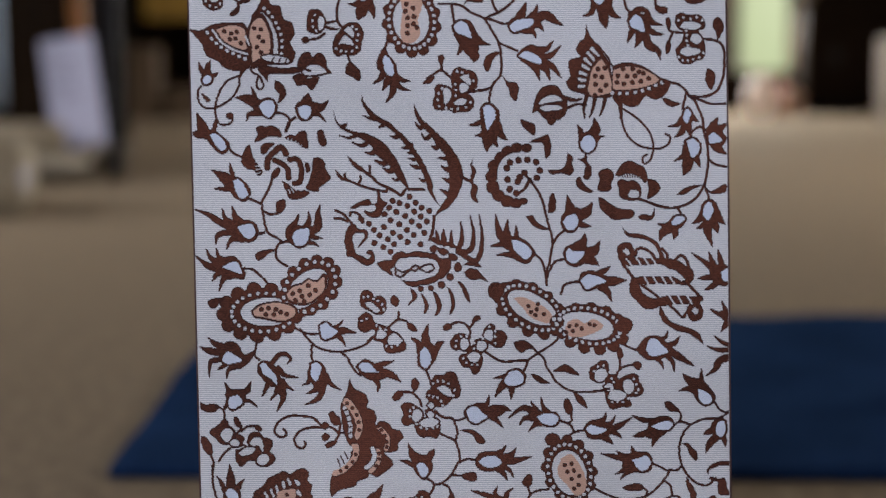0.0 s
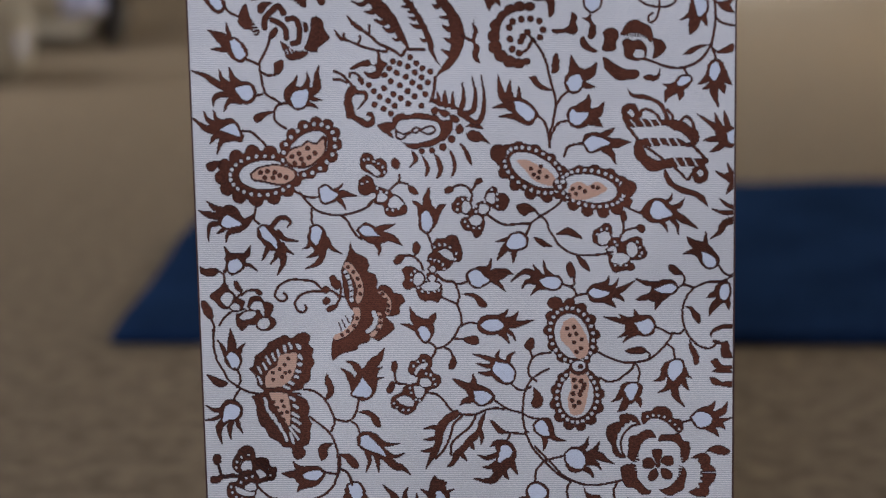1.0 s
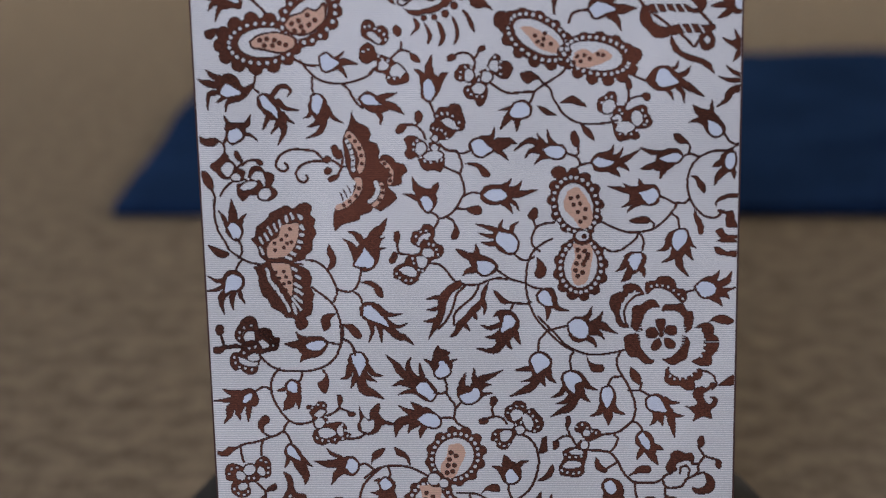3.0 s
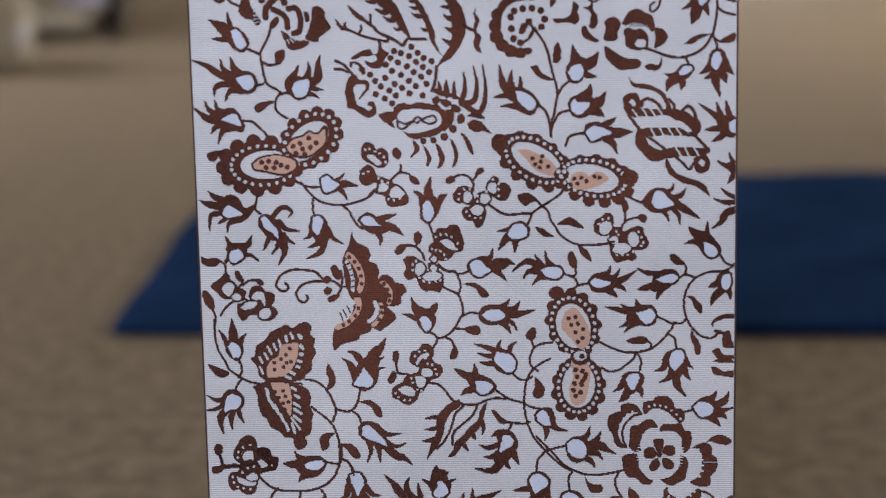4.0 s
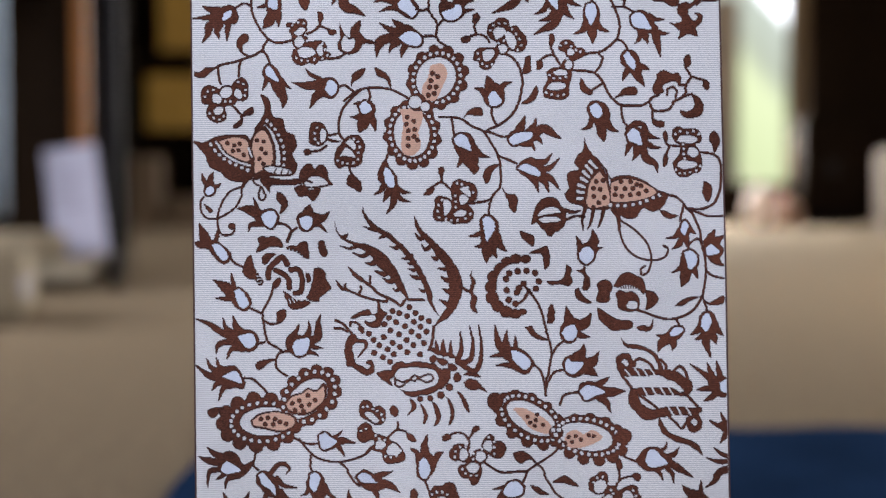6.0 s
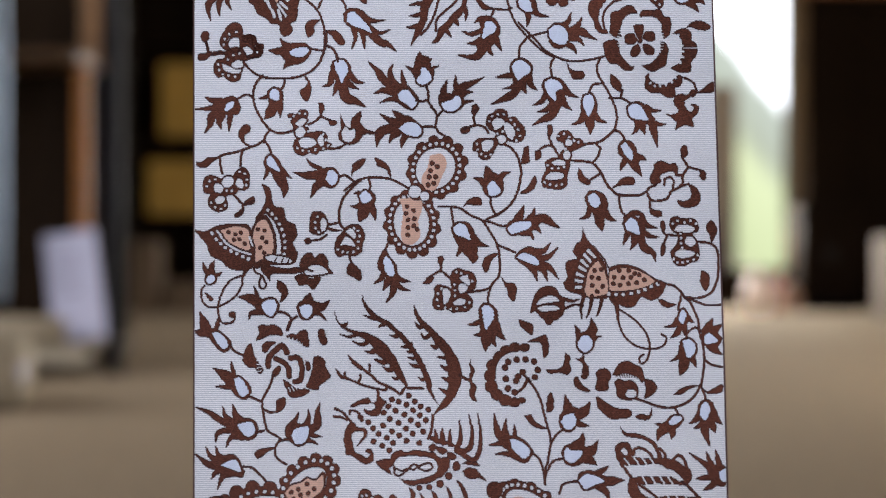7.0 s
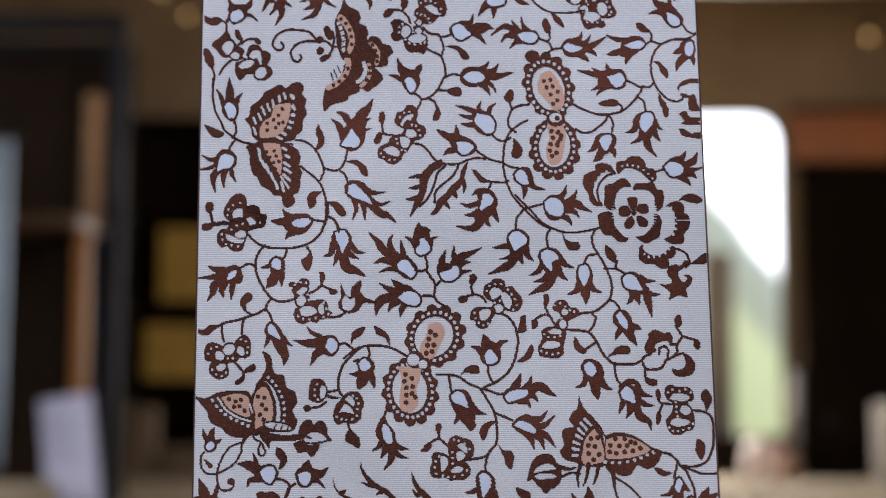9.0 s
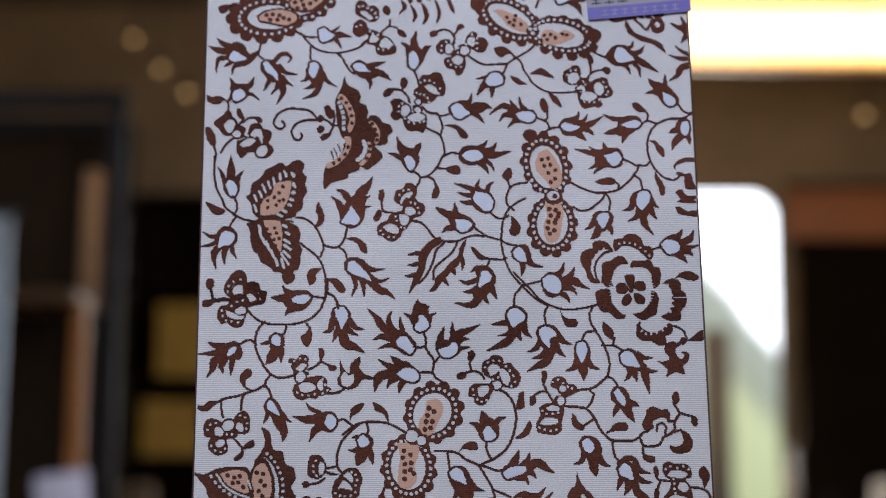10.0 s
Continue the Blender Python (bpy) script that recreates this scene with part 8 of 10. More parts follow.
motif("blossom", blob(B, -99.9, 63.4, -96.5, 67.5, -93.1, 67.5, -91.1, 64.8, -88.4, 67.5, -85.1, 66.2, -83.1, 62.2, -83.1, 58.8, -80.5, 55.5, -83.8, 54.8, -90.5, 53.4, -94.6, 54.1, -97.2, 55.4, -100.6, 58.1),
      blob(B, -104, 53.4, -99.2, 55.4, -94.6, 52.7, -87.9, 53.4, -89.9, 48.1, -92.6, 45.4, -95.9, 48.7, -100.6, 48),
      line(B, 2.2, 2.2, -97.9, 56.7, -93.8, 59.8, -88.5, 60.1, -83.8, 56.1, -88.5, 54.8, -93.2, 54.1, -96.6, 54.7, -97.9, 56.7),
      blob(G, -97.9, 56.7, -93.8, 59.8, -88.5, 60.1, -83.8, 56.1, -88.5, 54.8, -93.2, 54.1, -96.6, 54.7),
      line(B, 1.3, 1.3, -99.9, 60.1, -95.2, 57.4, -93.2, 56.8))
motif("flower", line(B, 1.5, 1.5, -83.6, 84.3, -79.5, 85, -76.8, 85.7),
      taper(B, 2, 0.8, -83.6, 82.3, -79.6, 81, -75.5, 81),
      line(B, 1.5, 1.5, -84.3, 78.3, -88.4, 75.6, -93.1, 74.9),
      line(B, 1.6, 1.6, -63.1, 111.7, -67.2, 108, -72.6, 102.6, -75.4, 97.1, -76.8, 90.4, -76.2, 85, -74.2, 82.3),
      line(B, 1.5, 1.5, -71, 66.2, -69.7, 61.5),
      blob(B, -94.3, 87.7, -92.9, 91.7, -89.6, 92.4, -86.2, 91.7, -84.2, 88.4, -82.9, 85, -84.3, 81, -87, 78.3, -91, 78.2, -94.4, 80.3),
      blob(B, -79.6, 72.9, -78.3, 76.9, -75.5, 79.6, -72.8, 83, -68.8, 85, -64.7, 84.4, -62.1, 81, -61.5, 77, -62.8, 73, -63.6, 68.3, -67.6, 65.6, -73, 66.2, -77, 64.9, -79.7, 68.2),
      line(B, 2.2, 2.2, -87.9, 85.7, -86.6, 88.4, -84.2, 86.3, -84.9, 81.6, -87.3, 80.6, -87.9, 85.7),
      line(B, 2.2, 2.2, -76.3, 72.2, -72.9, 77.3, -68.9, 74.6, -67.6, 71.6, -72.3, 72.3, -76.3, 72.2),
      line(B, 2.2, 2.2, -72.9, 80, -70.1, 82.3, -67.5, 80, -67.5, 76, -70.9, 78.3, -72.9, 80),
      blob(G, -87.9, 85.7, -86.6, 88.4, -84.2, 86.3, -84.9, 81.6, -87.3, 80.6),
      blob(G, -76.3, 72.2, -72.9, 77.3, -68.9, 74.6, -67.6, 71.6, -72.3, 72.3),
      blob(G, -72.9, 80, -70.1, 82.3, -67.5, 80, -67.5, 76, -70.9, 78.3),
      dots(G, 0.8, -89.6, 89, -91, 85.7, -90.7, 82.3, -89, 79.9, -67.8, 82.3, -65.5, 80.7, -64.8, 77.6, -65.5, 74.3, -77.7, 69.6, -75, 68.2, -72, 67.9, -68.6, 68.2, -65.6, 70.3))
motif("leaf", blob(B, -97.8, 75.5, -95.1, 76.9, -93.1, 74.9, -94.4, 72.9, -97.1, 72.9))
motif("leaf", blob(B, -72.4, 59.5, -69.7, 62.2, -66.3, 59.5, -63.7, 56.2, -64.4, 50.8, -68.4, 52.8, -72.4, 55.5))
flame_bud((-64.6, 101.9, -61.2, 104.6, -58.5, 102.6, -57.2, 99.9, -60.6, 97.2, -63.3, 97.9), (-65.9, 101.2, -63.2, 104.6, -58.5, 105.3, -55.1, 101.9, -55.2, 97.9, -57.9, 95.2, -62.6, 95.8), (2.9, -63.9, 101.9, -65.2, 103.2, -67.9, 102.6), (2.9, -63.3, 96.8, -66, 95.1, -69.7, 95.5), (6.8, -60.9, 95.8, -63, 90.4, -64.7, 86.1), (4.6, -57.9, 96.5, -56.6, 92.5, -55, 87.1))
flame_bud((-152.4, 19.8, -149, 20.4, -145, 17.1, -143, 12.5, -145.7, 10.5, -149.7, 14.4), (-155.7, 22.4, -149.7, 22.4, -145, 19.1, -141, 14.5, -142.3, 9.8, -146.4, 8.5, -151, 12.4, -154.4, 17.1), (5.9, -155.1, 20.4, -157.4, 25.8, -159.7, 32.4), (2.6, -150.4, 21.1, -149, 26.5, -148.3, 30.5), (4.6, -155.1, 19.8, -159.7, 20.1, -162.8, 21.1))
stem(1.5, -142.3, 12.5, -139, 9.2, -134.3, 6.9)
flame_bud((-50.9, 62.9, -48.8, 65.6, -45.5, 61.6, -44.3, 56.9, -45, 53.6, -49, 55.6), (-54.2, 62.9, -51.5, 68.3, -48.8, 70.3, -46.8, 64.9, -43.5, 61.6, -42.3, 56.3, -43.6, 52.2, -47.7, 52.2, -51.6, 55.6, -54.3, 58.9), (3.3, -50.3, 56.2, -52.3, 52.2, -56.4, 49.5), (3.9, -47, 53.6, -49, 49.5, -51.1, 45.2), (4.2, -45, 52.9, -45.1, 44.9, -49.5, 38.2), (3.3, -43.6, 54.2, -40.3, 51.6, -34.6, 50.6), (2.9, -43.7, 50.9, -40.4, 46.9, -34.7, 45.2))
stem(1.5, -47.4, 74.3, -49.5, 69.6)
flame_bud((-9, 82.5, -5.6, 85.2, -1.6, 83.9, 0.3, 79.8, 0.9, 75.2, -3.1, 77.2, -7.1, 78.5), (-10.4, 82.5, -7.6, 85.9, -1.6, 86.6, 2.4, 83.2, 4.3, 77.8, 4.2, 73.8, 5.5, 70.5, 4.1, 66.4, -0.6, 65.1, -4.6, 69.8, -8.5, 75.8), (3.9, 2.9, 77.2, 6.2, 73.2, 12.2, 71.5), (2.9, -4.5, 71.1, -5.6, 68.4, -7.3, 65.7), (5.9, 0.8, 69.1, 2.7, 65.1, 2.3, 61.8))
stem(1.5, -10.2, 94.6, -9.6, 90.6, -9, 85.2)
stem(1.5, -17.6, 95.3, -9.5, 95.3, -4.2, 94, 1.8, 89.9, 7.8, 87.3, 11.1, 83.2, 14.3, 77.9, 16.9, 72.5, 18.1, 65.1, 18, 58.5, 17.2, 53.8, 13.8, 49.8, 10.4, 46.4, 3, 45, -1.6, 44.4)
stem(1.5, 7.8, 87.3, 13.8, 85.9, 19.1, 83.9, 23.1, 83.9)
motif("leaf", blob(B, -3.5, 94, -0.7, 98.7, 4, 101.4, 8, 100, 8, 96, 3.9, 96, -0.1, 96.7))
flame_bud((23.1, 82.6, 26.5, 85.3, 32.6, 86.7, 37.3, 86, 35.8, 82.6, 31.1, 80.6, 25.7, 79.2), (21.8, 83.3, 25.2, 87.3, 31.3, 88, 37.9, 87.3, 40.6, 84.7, 37.1, 80.6, 30.4, 78.6, 25, 77.9), (4.6, 27.9, 86, 31, 90.7, 32.8, 96.1), (3.6, 34.6, 86.7, 38, 90, 39.4, 94.7), (5.2, 37.9, 85.7, 44, 88.7, 49.3, 85.4, 53.9, 82.7), (3.3, 35.8, 82.6, 40.5, 82.6, 43.1, 79.6), (3.6, 31.8, 79.9, 36.4, 79.6, 38.4, 75.6))
flame_bud((28.1, 65.2, 32.2, 67.9, 38.2, 65.9, 41.4, 62.5, 40.1, 60.5, 34.1, 62.5), (26.8, 65.8, 30.9, 69.9, 36.3, 71.9, 40.9, 69.2, 43.5, 63.9, 41.4, 59.2, 35.4, 59.2, 30.1, 61.8), (3.6, 38.9, 68.6, 44.3, 69.2, 48.4, 73.9), (3.6, 41.5, 64.6, 46.8, 65.6, 53, 71.3), (4.2, 40.8, 61.9, 47.4, 59.2, 52.6, 52.6), (3.9, 38.7, 60.5, 44, 57.2, 45.9, 51.2), (3.6, 35.4, 60.5, 38.6, 56.5, 39.9, 51.2))
stem(1.5, 16.9, 72.5, 22.2, 70.5, 27.5, 68.2)
motif("flower", line(B, 1.5, 1.5, -8.9, 51.7, -12.2, 53.7, -16.8, 57, -20.9, 55, -24.9, 52.3),
      line(B, 1.5, 1.5, -16.8, 57, -16.7, 61.7),
      blob(B, -11.5, 53, -10.1, 57, -6.7, 59, -2.8, 57.7, 1.9, 56.4, 4.5, 52.4, 3.7, 47, 1, 45, -1, 43.7, 1.6, 40.4, 1.5, 35.7, -1.8, 33, -6.5, 33, -9.8, 32.3, -13.8, 34.3, -17.2, 33.6, -21.2, 34.9, -22.4, 38.9, -21, 43, -21, 47, -18.3, 49, -13.6, 48.3, -10.9, 47),
      line(B, 2.2, 2.2, -15.7, 41.6, -16, 45.6, -13.6, 47, -11.3, 43.7, -12.7, 39.6, -15.4, 37.3, -15.7, 41.6),
      line(B, 2.2, 2.2, -6.6, 47.7, -4.2, 50, -1.2, 48, -2, 45.4, -5.7, 44, -6.6, 47.7),
      line(B, 2.2, 2.2, -10.1, 38.3, -6.4, 40.7, -2.7, 40, -3.8, 37.3, -8.4, 36.7, -10.1, 38.3),
      line(B, 2.2, 2.2, -5.8, 53, -2.8, 54.4, 0.2, 51.7, 0.1, 48.4, -3.5, 50.7, -5.8, 53),
      blob(G, -15.7, 41.6, -16, 45.6, -13.6, 47, -11.3, 43.7, -12.7, 39.6, -15.4, 37.3),
      blob(G, -6.6, 47.7, -4.2, 50, -1.2, 48, -2, 45.4, -5.7, 44),
      blob(G, -10.1, 38.3, -6.4, 40.7, -2.7, 40, -3.8, 37.3, -8.4, 36.7),
      blob(G, -5.8, 53, -2.8, 54.4, 0.2, 51.7, 0.1, 48.4, -3.5, 50.7),
      dots(G, 0.8, -7.5, 56.4, -4.8, 55.7, -1.1, 54, 1.8, 51, -16.6, 46.6, -18.7, 43.6, -19.4, 40, -18.5, 36.3, -14.5, 35.3, -11.1, 34.6, -7.5, 34.7, -3.1, 35.7, -0.4, 38.4, -8.6, 49, -8.6, 45.7, -8.7, 42.3))
motif("leaf", blob(B, -18.7, 65, -16.7, 66.4, -14.7, 64.4, -16.1, 60.4, -18.1, 61.7))
motif("leaf", blob(B, -27.6, 50.3, -24.2, 53, -20.9, 53.6, -22.9, 49.6, -27, 48.9))
motif("leaf", blob(B, 7.3, 60.4, 9.4, 65.1, 13.5, 67.5, 18.2, 67.8, 13.4, 63.1, 11.3, 57.1, 9.3, 56.4))
motif("leaf", blob(B, 17.9, 55.1, 21.8, 50.4, 25.2, 50.5, 27.8, 48.5, 27.7, 44.5, 26.3, 39.1, 23, 41.8, 21.8, 46.4))
stem(1.5, 12.4, 47.1, 11, 42.4, 10.9, 38.4)
flame_bud((6.9, 35.1, 10.2, 37.1, 13.5, 34.4, 14.1, 29.7, 11.4, 25.1, 9.3, 22.4, 8.1, 27.7), (4.9, 34.4, 8.3, 38.4, 12.9, 37.7, 16.2, 33.8, 16.7, 27.8, 15.3, 22.4, 13.2, 16.4, 10.5, 12.4, 7.9, 15.8, 6, 21.7, 5.4, 28.4), (2.9, 7.4, 28.4, 2.7, 25.7, -1.3, 25.4), (2.9, 8, 22.4, 5.9, 19.7, 1.9, 19.4), (5.9, 9.9, 20.4, 9.2, 15.1, 8.8, 9.8), (4.2, 13.3, 21.8, 13.2, 16.4, 15.1, 12.5), (4.2, 15.4, 25.8, 17.3, 19.8, 21.2, 16.5))
motif("leaf", blob(B, 28.7, 29.1, 32.1, 27.8, 36.7, 25.8, 37.3, 21.9, 35.9, 19.2, 32.6, 21.8, 29.3, 25.1))
motif("leaf", blob(B, 33.1, 15.2, 36.5, 17.2, 40.5, 18.5, 44.5, 19.9, 45.8, 15.9, 46.3, 11.9, 45.6, 8, 42.9, 6, 42.3, 10.6, 41.1, 14.6, 37.1, 15.2))
flame_bud((71.1, 101.5, 74.5, 103.6, 77.8, 100.9, 78.3, 97.5, 75.6, 94.8, 72.3, 96.8), (69.1, 100.9, 71.8, 104.9, 77.2, 104.9, 81.8, 101.6, 83, 96.2, 81.5, 90.8, 79.4, 85.4, 76.1, 86.8, 73.5, 92.1, 70.3, 96.2), (3.3, 72.3, 95.5, 70.8, 90.1, 66.1, 88.1), (5.5, 77.5, 90.1, 78, 85.4, 79.3, 81.1), (3.9, 80.9, 92.8, 83.5, 88.8, 87.4, 87.1))
flame_bud((92.7, 85.5, 96.2, 88.8, 99.5, 86.8, 100.7, 82.8, 101.2, 78.8, 97.3, 80.1, 93.3, 82.1), (90.7, 85.5, 93.5, 89.5, 98.2, 90.2, 102.1, 87.5, 104.7, 82.8, 103.9, 78.1, 99.9, 77.4, 94.6, 80.1), (3.6, 102.1, 87.5, 106.1, 84.2, 111.4, 82.8), (3.3, 103.3, 80.8, 107.2, 78.1, 112.5, 77.5), (4.6, 101.2, 78.8, 103.7, 71.4, 108.9, 68.1, 110.1, 63.1), (3.9, 97.9, 78.8, 97.8, 74.1, 95.7, 70.1), (3.3, 94.6, 80.8, 93.2, 77.4, 91.1, 72.7), (3.3, 93.5, 88.8, 98.3, 91.9, 102.9, 90.5, 106.1, 85.5))
stem(1.5, 89.9, 102.9, 89.7, 97.6, 90.9, 92.9, 92.9, 90.2)
motif("flower", line(B, 1.5, 1.5, 123.9, 78.2, 119.3, 78.8, 115.9, 79.5, 114.7, 83.5, 114.8, 86.2),
      line(B, 1.5, 1.5, 117.2, 78.2, 115.1, 72.8, 115, 68.8),
      line(B, 1.6, 1.6, 135.8, 74.9, 141.1, 74.2, 145, 72.2, 146.9, 68.2, 146.9, 58.9, 145.7, 50.9, 142.2, 44.9, 137.4, 42.2, 132.8, 41.5, 127.5, 42.1),
      blob(B, 118.7, 84.2, 119.5, 88.2, 122.9, 90.2, 126.2, 88.9, 130.2, 88.9, 134.2, 88.3, 136.1, 84.9, 136, 80.9, 132.6, 79.6, 134.5, 76.2, 135.7, 72.9, 136.3, 68.2, 134.8, 63.5, 130.7, 62.2, 126.7, 60.1, 122.1, 60.8, 119.5, 64.8, 119, 68.8, 121, 71.5, 123.1, 74.8, 123.3, 78.9, 120.6, 80.9),
      line(B, 2.2, 2.2, 121.7, 81.5, 124.1, 84.6, 130.1, 84.6, 133.7, 82.9, 132, 80.6, 126, 80.5, 121.7, 81.5),
      line(B, 2.2, 2.2, 127.4, 74.2, 129.2, 77.9, 132.5, 77.2, 134.1, 74.2, 131, 71.9, 127.4, 74.2),
      line(B, 2.2, 2.2, 121.2, 66.8, 123.7, 69.8, 129, 69.8, 133.3, 68.5, 131.5, 66.2, 125.5, 65.1, 121.2, 66.8),
      blob(G, 121.7, 81.5, 124.1, 84.6, 130.1, 84.6, 133.7, 82.9, 132, 80.6, 126, 80.5),
      blob(G, 127.4, 74.2, 129.2, 77.9, 132.5, 77.2, 134.1, 74.2, 131, 71.9),
      blob(G, 121.2, 66.8, 123.7, 69.8, 129, 69.8, 133.3, 68.5, 131.5, 66.2, 125.5, 65.1),
      dots(G, 0.8, 120.8, 85.5, 123.8, 87.2, 127.8, 86.2, 131.5, 87.3, 134.5, 85.6, 125.3, 79.5, 125.5, 76.9, 125.4, 73.8, 126, 71.2, 120.8, 64.5, 123.1, 62.5, 126.1, 62.5, 129.1, 63.2, 132.5, 64.2, 134.9, 66.8))
motif("leaf", blob(B, 113.5, 86.2, 115.5, 87.5, 116.7, 83.5, 115.3, 80.2, 113.4, 83.5))
motif("leaf", blob(B, 113, 70.8, 114.5, 74.1, 116.4, 72.1, 115.6, 67.5, 113.6, 66.1))
motif("leaf", blob(B, 140.8, 85.6, 143.5, 87.6, 146.1, 84.9, 147.3, 81.6, 143.8, 74.2, 142.6, 78.2, 140.7, 81.6))
motif("leaf", blob(B, 135.7, 51.5, 136.5, 56.2, 137.9, 58.2, 141.2, 55.5, 141.7, 50.9, 139.5, 45.5, 137, 48.2))
stem(1.5, 111.8, 50.4, 119.7, 49.1, 124.3, 45.5, 126.2, 42.1, 129.4, 39.5, 131.9, 34.8, 134.3, 27.6, 134.8, 20.9, 136.6, 13.6, 136.9, 4.4, 136, -3.9, 134.6, -9.5)
stem(1.5, 126.2, 42.1, 132.7, 39.8, 139.3, 37.5, 147.9, 37.6)
motif("leaf", blob(B, 110.2, 41.4, 113.5, 40.8, 118.1, 38.8, 122, 37.8, 117.3, 35.8, 113.4, 37.1))
stem(1.5, 124.9, 44.1, 124.1, 40.1, 122.6, 34.8)
flame_bud((123.2, 32.2, 125.3, 34.8, 127.2, 32.2, 126.4, 28.2, 125, 26.2, 123.1, 28.8), (121.9, 32.2, 124, 35.5, 127.3, 34.8, 129.1, 30.2, 127.7, 26.2, 124.3, 24.2, 121.7, 27.5), (2.9, 122.5, 29.5, 119.7, 25.5, 114.4, 24.5), (3.6, 124.4, 26.2, 121.5, 20.9, 117.5, 18.2), (3.6, 125.7, 25.5, 126.2, 22.9, 126.1, 19.6), (3.3, 127.8, 30.2, 129.1, 28.9, 131.7, 27.2))
flame_bud((137.4, 18.9, 140.1, 20.9, 143.3, 19, 145.2, 16.3, 141.9, 15, 137.9, 15), (135.5, 21.6, 139.5, 23.6, 145.4, 21, 147.9, 17.7, 145.1, 13, 140.5, 13, 136.6, 14.3), (4.6, 138.1, 21.6, 140.6, 25.6, 143, 29.6), (4.6, 141.4, 20.9, 144.5, 23.6, 148.2, 26.3), (4.6, 140.5, 13.7, 143.7, 11, 147.6, 8.4))
flame_bud((63, 15.3, 65.8, 18.7, 69.1, 19.3, 71.7, 16, 70.9, 12, 67.5, 9.4, 63.6, 12), (61.7, 15.3, 62.5, 19.3, 65.8, 21.3, 70.5, 21.3, 72.4, 17.4, 72.3, 12.7, 68.2, 8.7, 63.6, 10), (5.9, 69.1, 18.7, 72.2, 23.3, 71.3, 29.3), (3.3, 63.8, 18.6, 63.2, 22, 61.9, 25.3), (2.3, 71.6, 14.7, 73.7, 18, 77.1, 19))
motif("leaf", blob(B, 60.8, 6, 64.1, 6, 66.5, 8.7, 67.1, 4.1, 69.3, 0.8, 69.2, -3.9, 67.2, -6.5, 64.6, -5.2, 65.3, -1.2, 65.4, 2.7))
motif("blossom", taper(B, 2.6, 0.8, 54.3, 41.2, 60.3, 39.6, 64.9, 40.6),
      line(B, 1.5, 1.5, 56.2, 35.2, 61.5, 37.3, 66.9, 36.9),
      blob(B, 37.7, 41.2, 39.7, 45.2, 43.1, 47.9, 47.8, 48.5, 51.1, 47.2, 53, 43.9, 55.6, 41.2, 56.2, 37.2, 55.4, 32.6, 52, 28.6, 49.4, 27.9, 47.3, 25.2, 44.7, 25.9, 43.4, 28.5, 40.8, 30.5, 38.8, 33.2, 35.5, 32.5),
      line(B, 2.2, 2.2, 41.6, 40.5, 46.3, 42.5, 51, 41.9, 52.9, 39.2, 48.9, 38.9, 44.3, 38.2, 39.6, 37.2, 41.6, 40.5),
      line(B, 2.2, 2.2, 39.5, 35.2, 44.2, 36.9, 50.9, 36.5, 52.8, 34.6, 48.2, 33.9, 42.8, 33.5, 39.5, 35.2),
      blob(G, 41.6, 40.5, 46.3, 42.5, 51, 41.9, 52.9, 39.2, 48.9, 38.9, 44.3, 38.2, 39.6, 37.2),
      blob(G, 39.5, 35.2, 44.2, 36.9, 50.9, 36.5, 52.8, 34.6, 48.2, 33.9, 42.8, 33.5))
motif("peony", blob(B, -126.9, 15.2, -124.9, 19.9, -125.6, 23.2, -122.9, 25.2, -119.5, 24.6, -116.2, 25.2, -112.2, 23.3, -110.5, 18.6, -114.2, 18.6, -118.2, 18.6, -122.2, 16.6),
      blob(B, -135, 3.9, -133.7, 8.5, -131.6, 12.5, -129, 13.9, -128.3, 9.9, -127, 5.9, -123.7, 0.6, -122.3, -2.1, -124.3, -4.7, -127.7, -0.8, -131.7, -0.1),
      blob(B, -109.5, 17.9, -105.5, 20, -102.8, 19.3, -100.8, 21.3, -96.8, 22, -95.5, 18, -94.9, 12, -98.2, 12.3, -100.9, 14.6, -104.9, 16),
      blob(B, -92.9, 6, -88.9, 6.7, -85.6, 3.4, -85.6, 0.1, -82.3, -5.2, -85, -7.9, -89, -11.2, -89.7, -13.2, -93.7, -13.2, -97, -11.2, -95, -6.6, -93.6, -0.6),
      blob(B, -111, -6.7, -107.7, -8.6, -104.4, -11.3, -101, -12.6, -97, -12.6, -95, -13.9, -97.7, -16.5, -102.4, -17.9, -107, -17.3, -109, -12.6),
      rays(G, -110, 1.6, 13.7, 16.6, 46, 0.7),
      blob(B, -123, 8.6, -122.9, 12.6, -119.6, 15.2, -114.2, 14.6, -117.6, 11.9, -120.3, 8.6),
      blob(B, -97.6, 4, -94.9, 2.7, -94.6, -1.3, -97, -2),
      blob(B, -117.7, -6, -116.3, -1.4, -113, 1, -112, -2, -114.3, -5.4),
      line(B, 3.6, 3.6, -119.6, 0.6, -119, 5.3, -115.6, 9.3, -110.9, 12.6, -108.2, 8.6),
      line(B, 3.3, 3.3, -115, 4.9, -110.3, 2.6, -107.6, -0.7, -107, -5.3),
      line(B, 3.3, 3.3, -106.3, 5.3, -101.6, 5.3, -99.6, -0.6, -100.3, -7.3, -103.7, -8.6))
motif("leaf", blob(B, -90.1, 22, -86.8, 22.7, -85.5, 19.4, -84.2, 14.7, -86.8, 12.7, -89.5, 16))
stem(1.5, -116.3, -4.7, -119, -12, -122.4, -18, -123.1, -22, -122.4, -26.6, -121.8, -31.2, -119.8, -37.2, -114.5, -40.4, -111.2, -43)
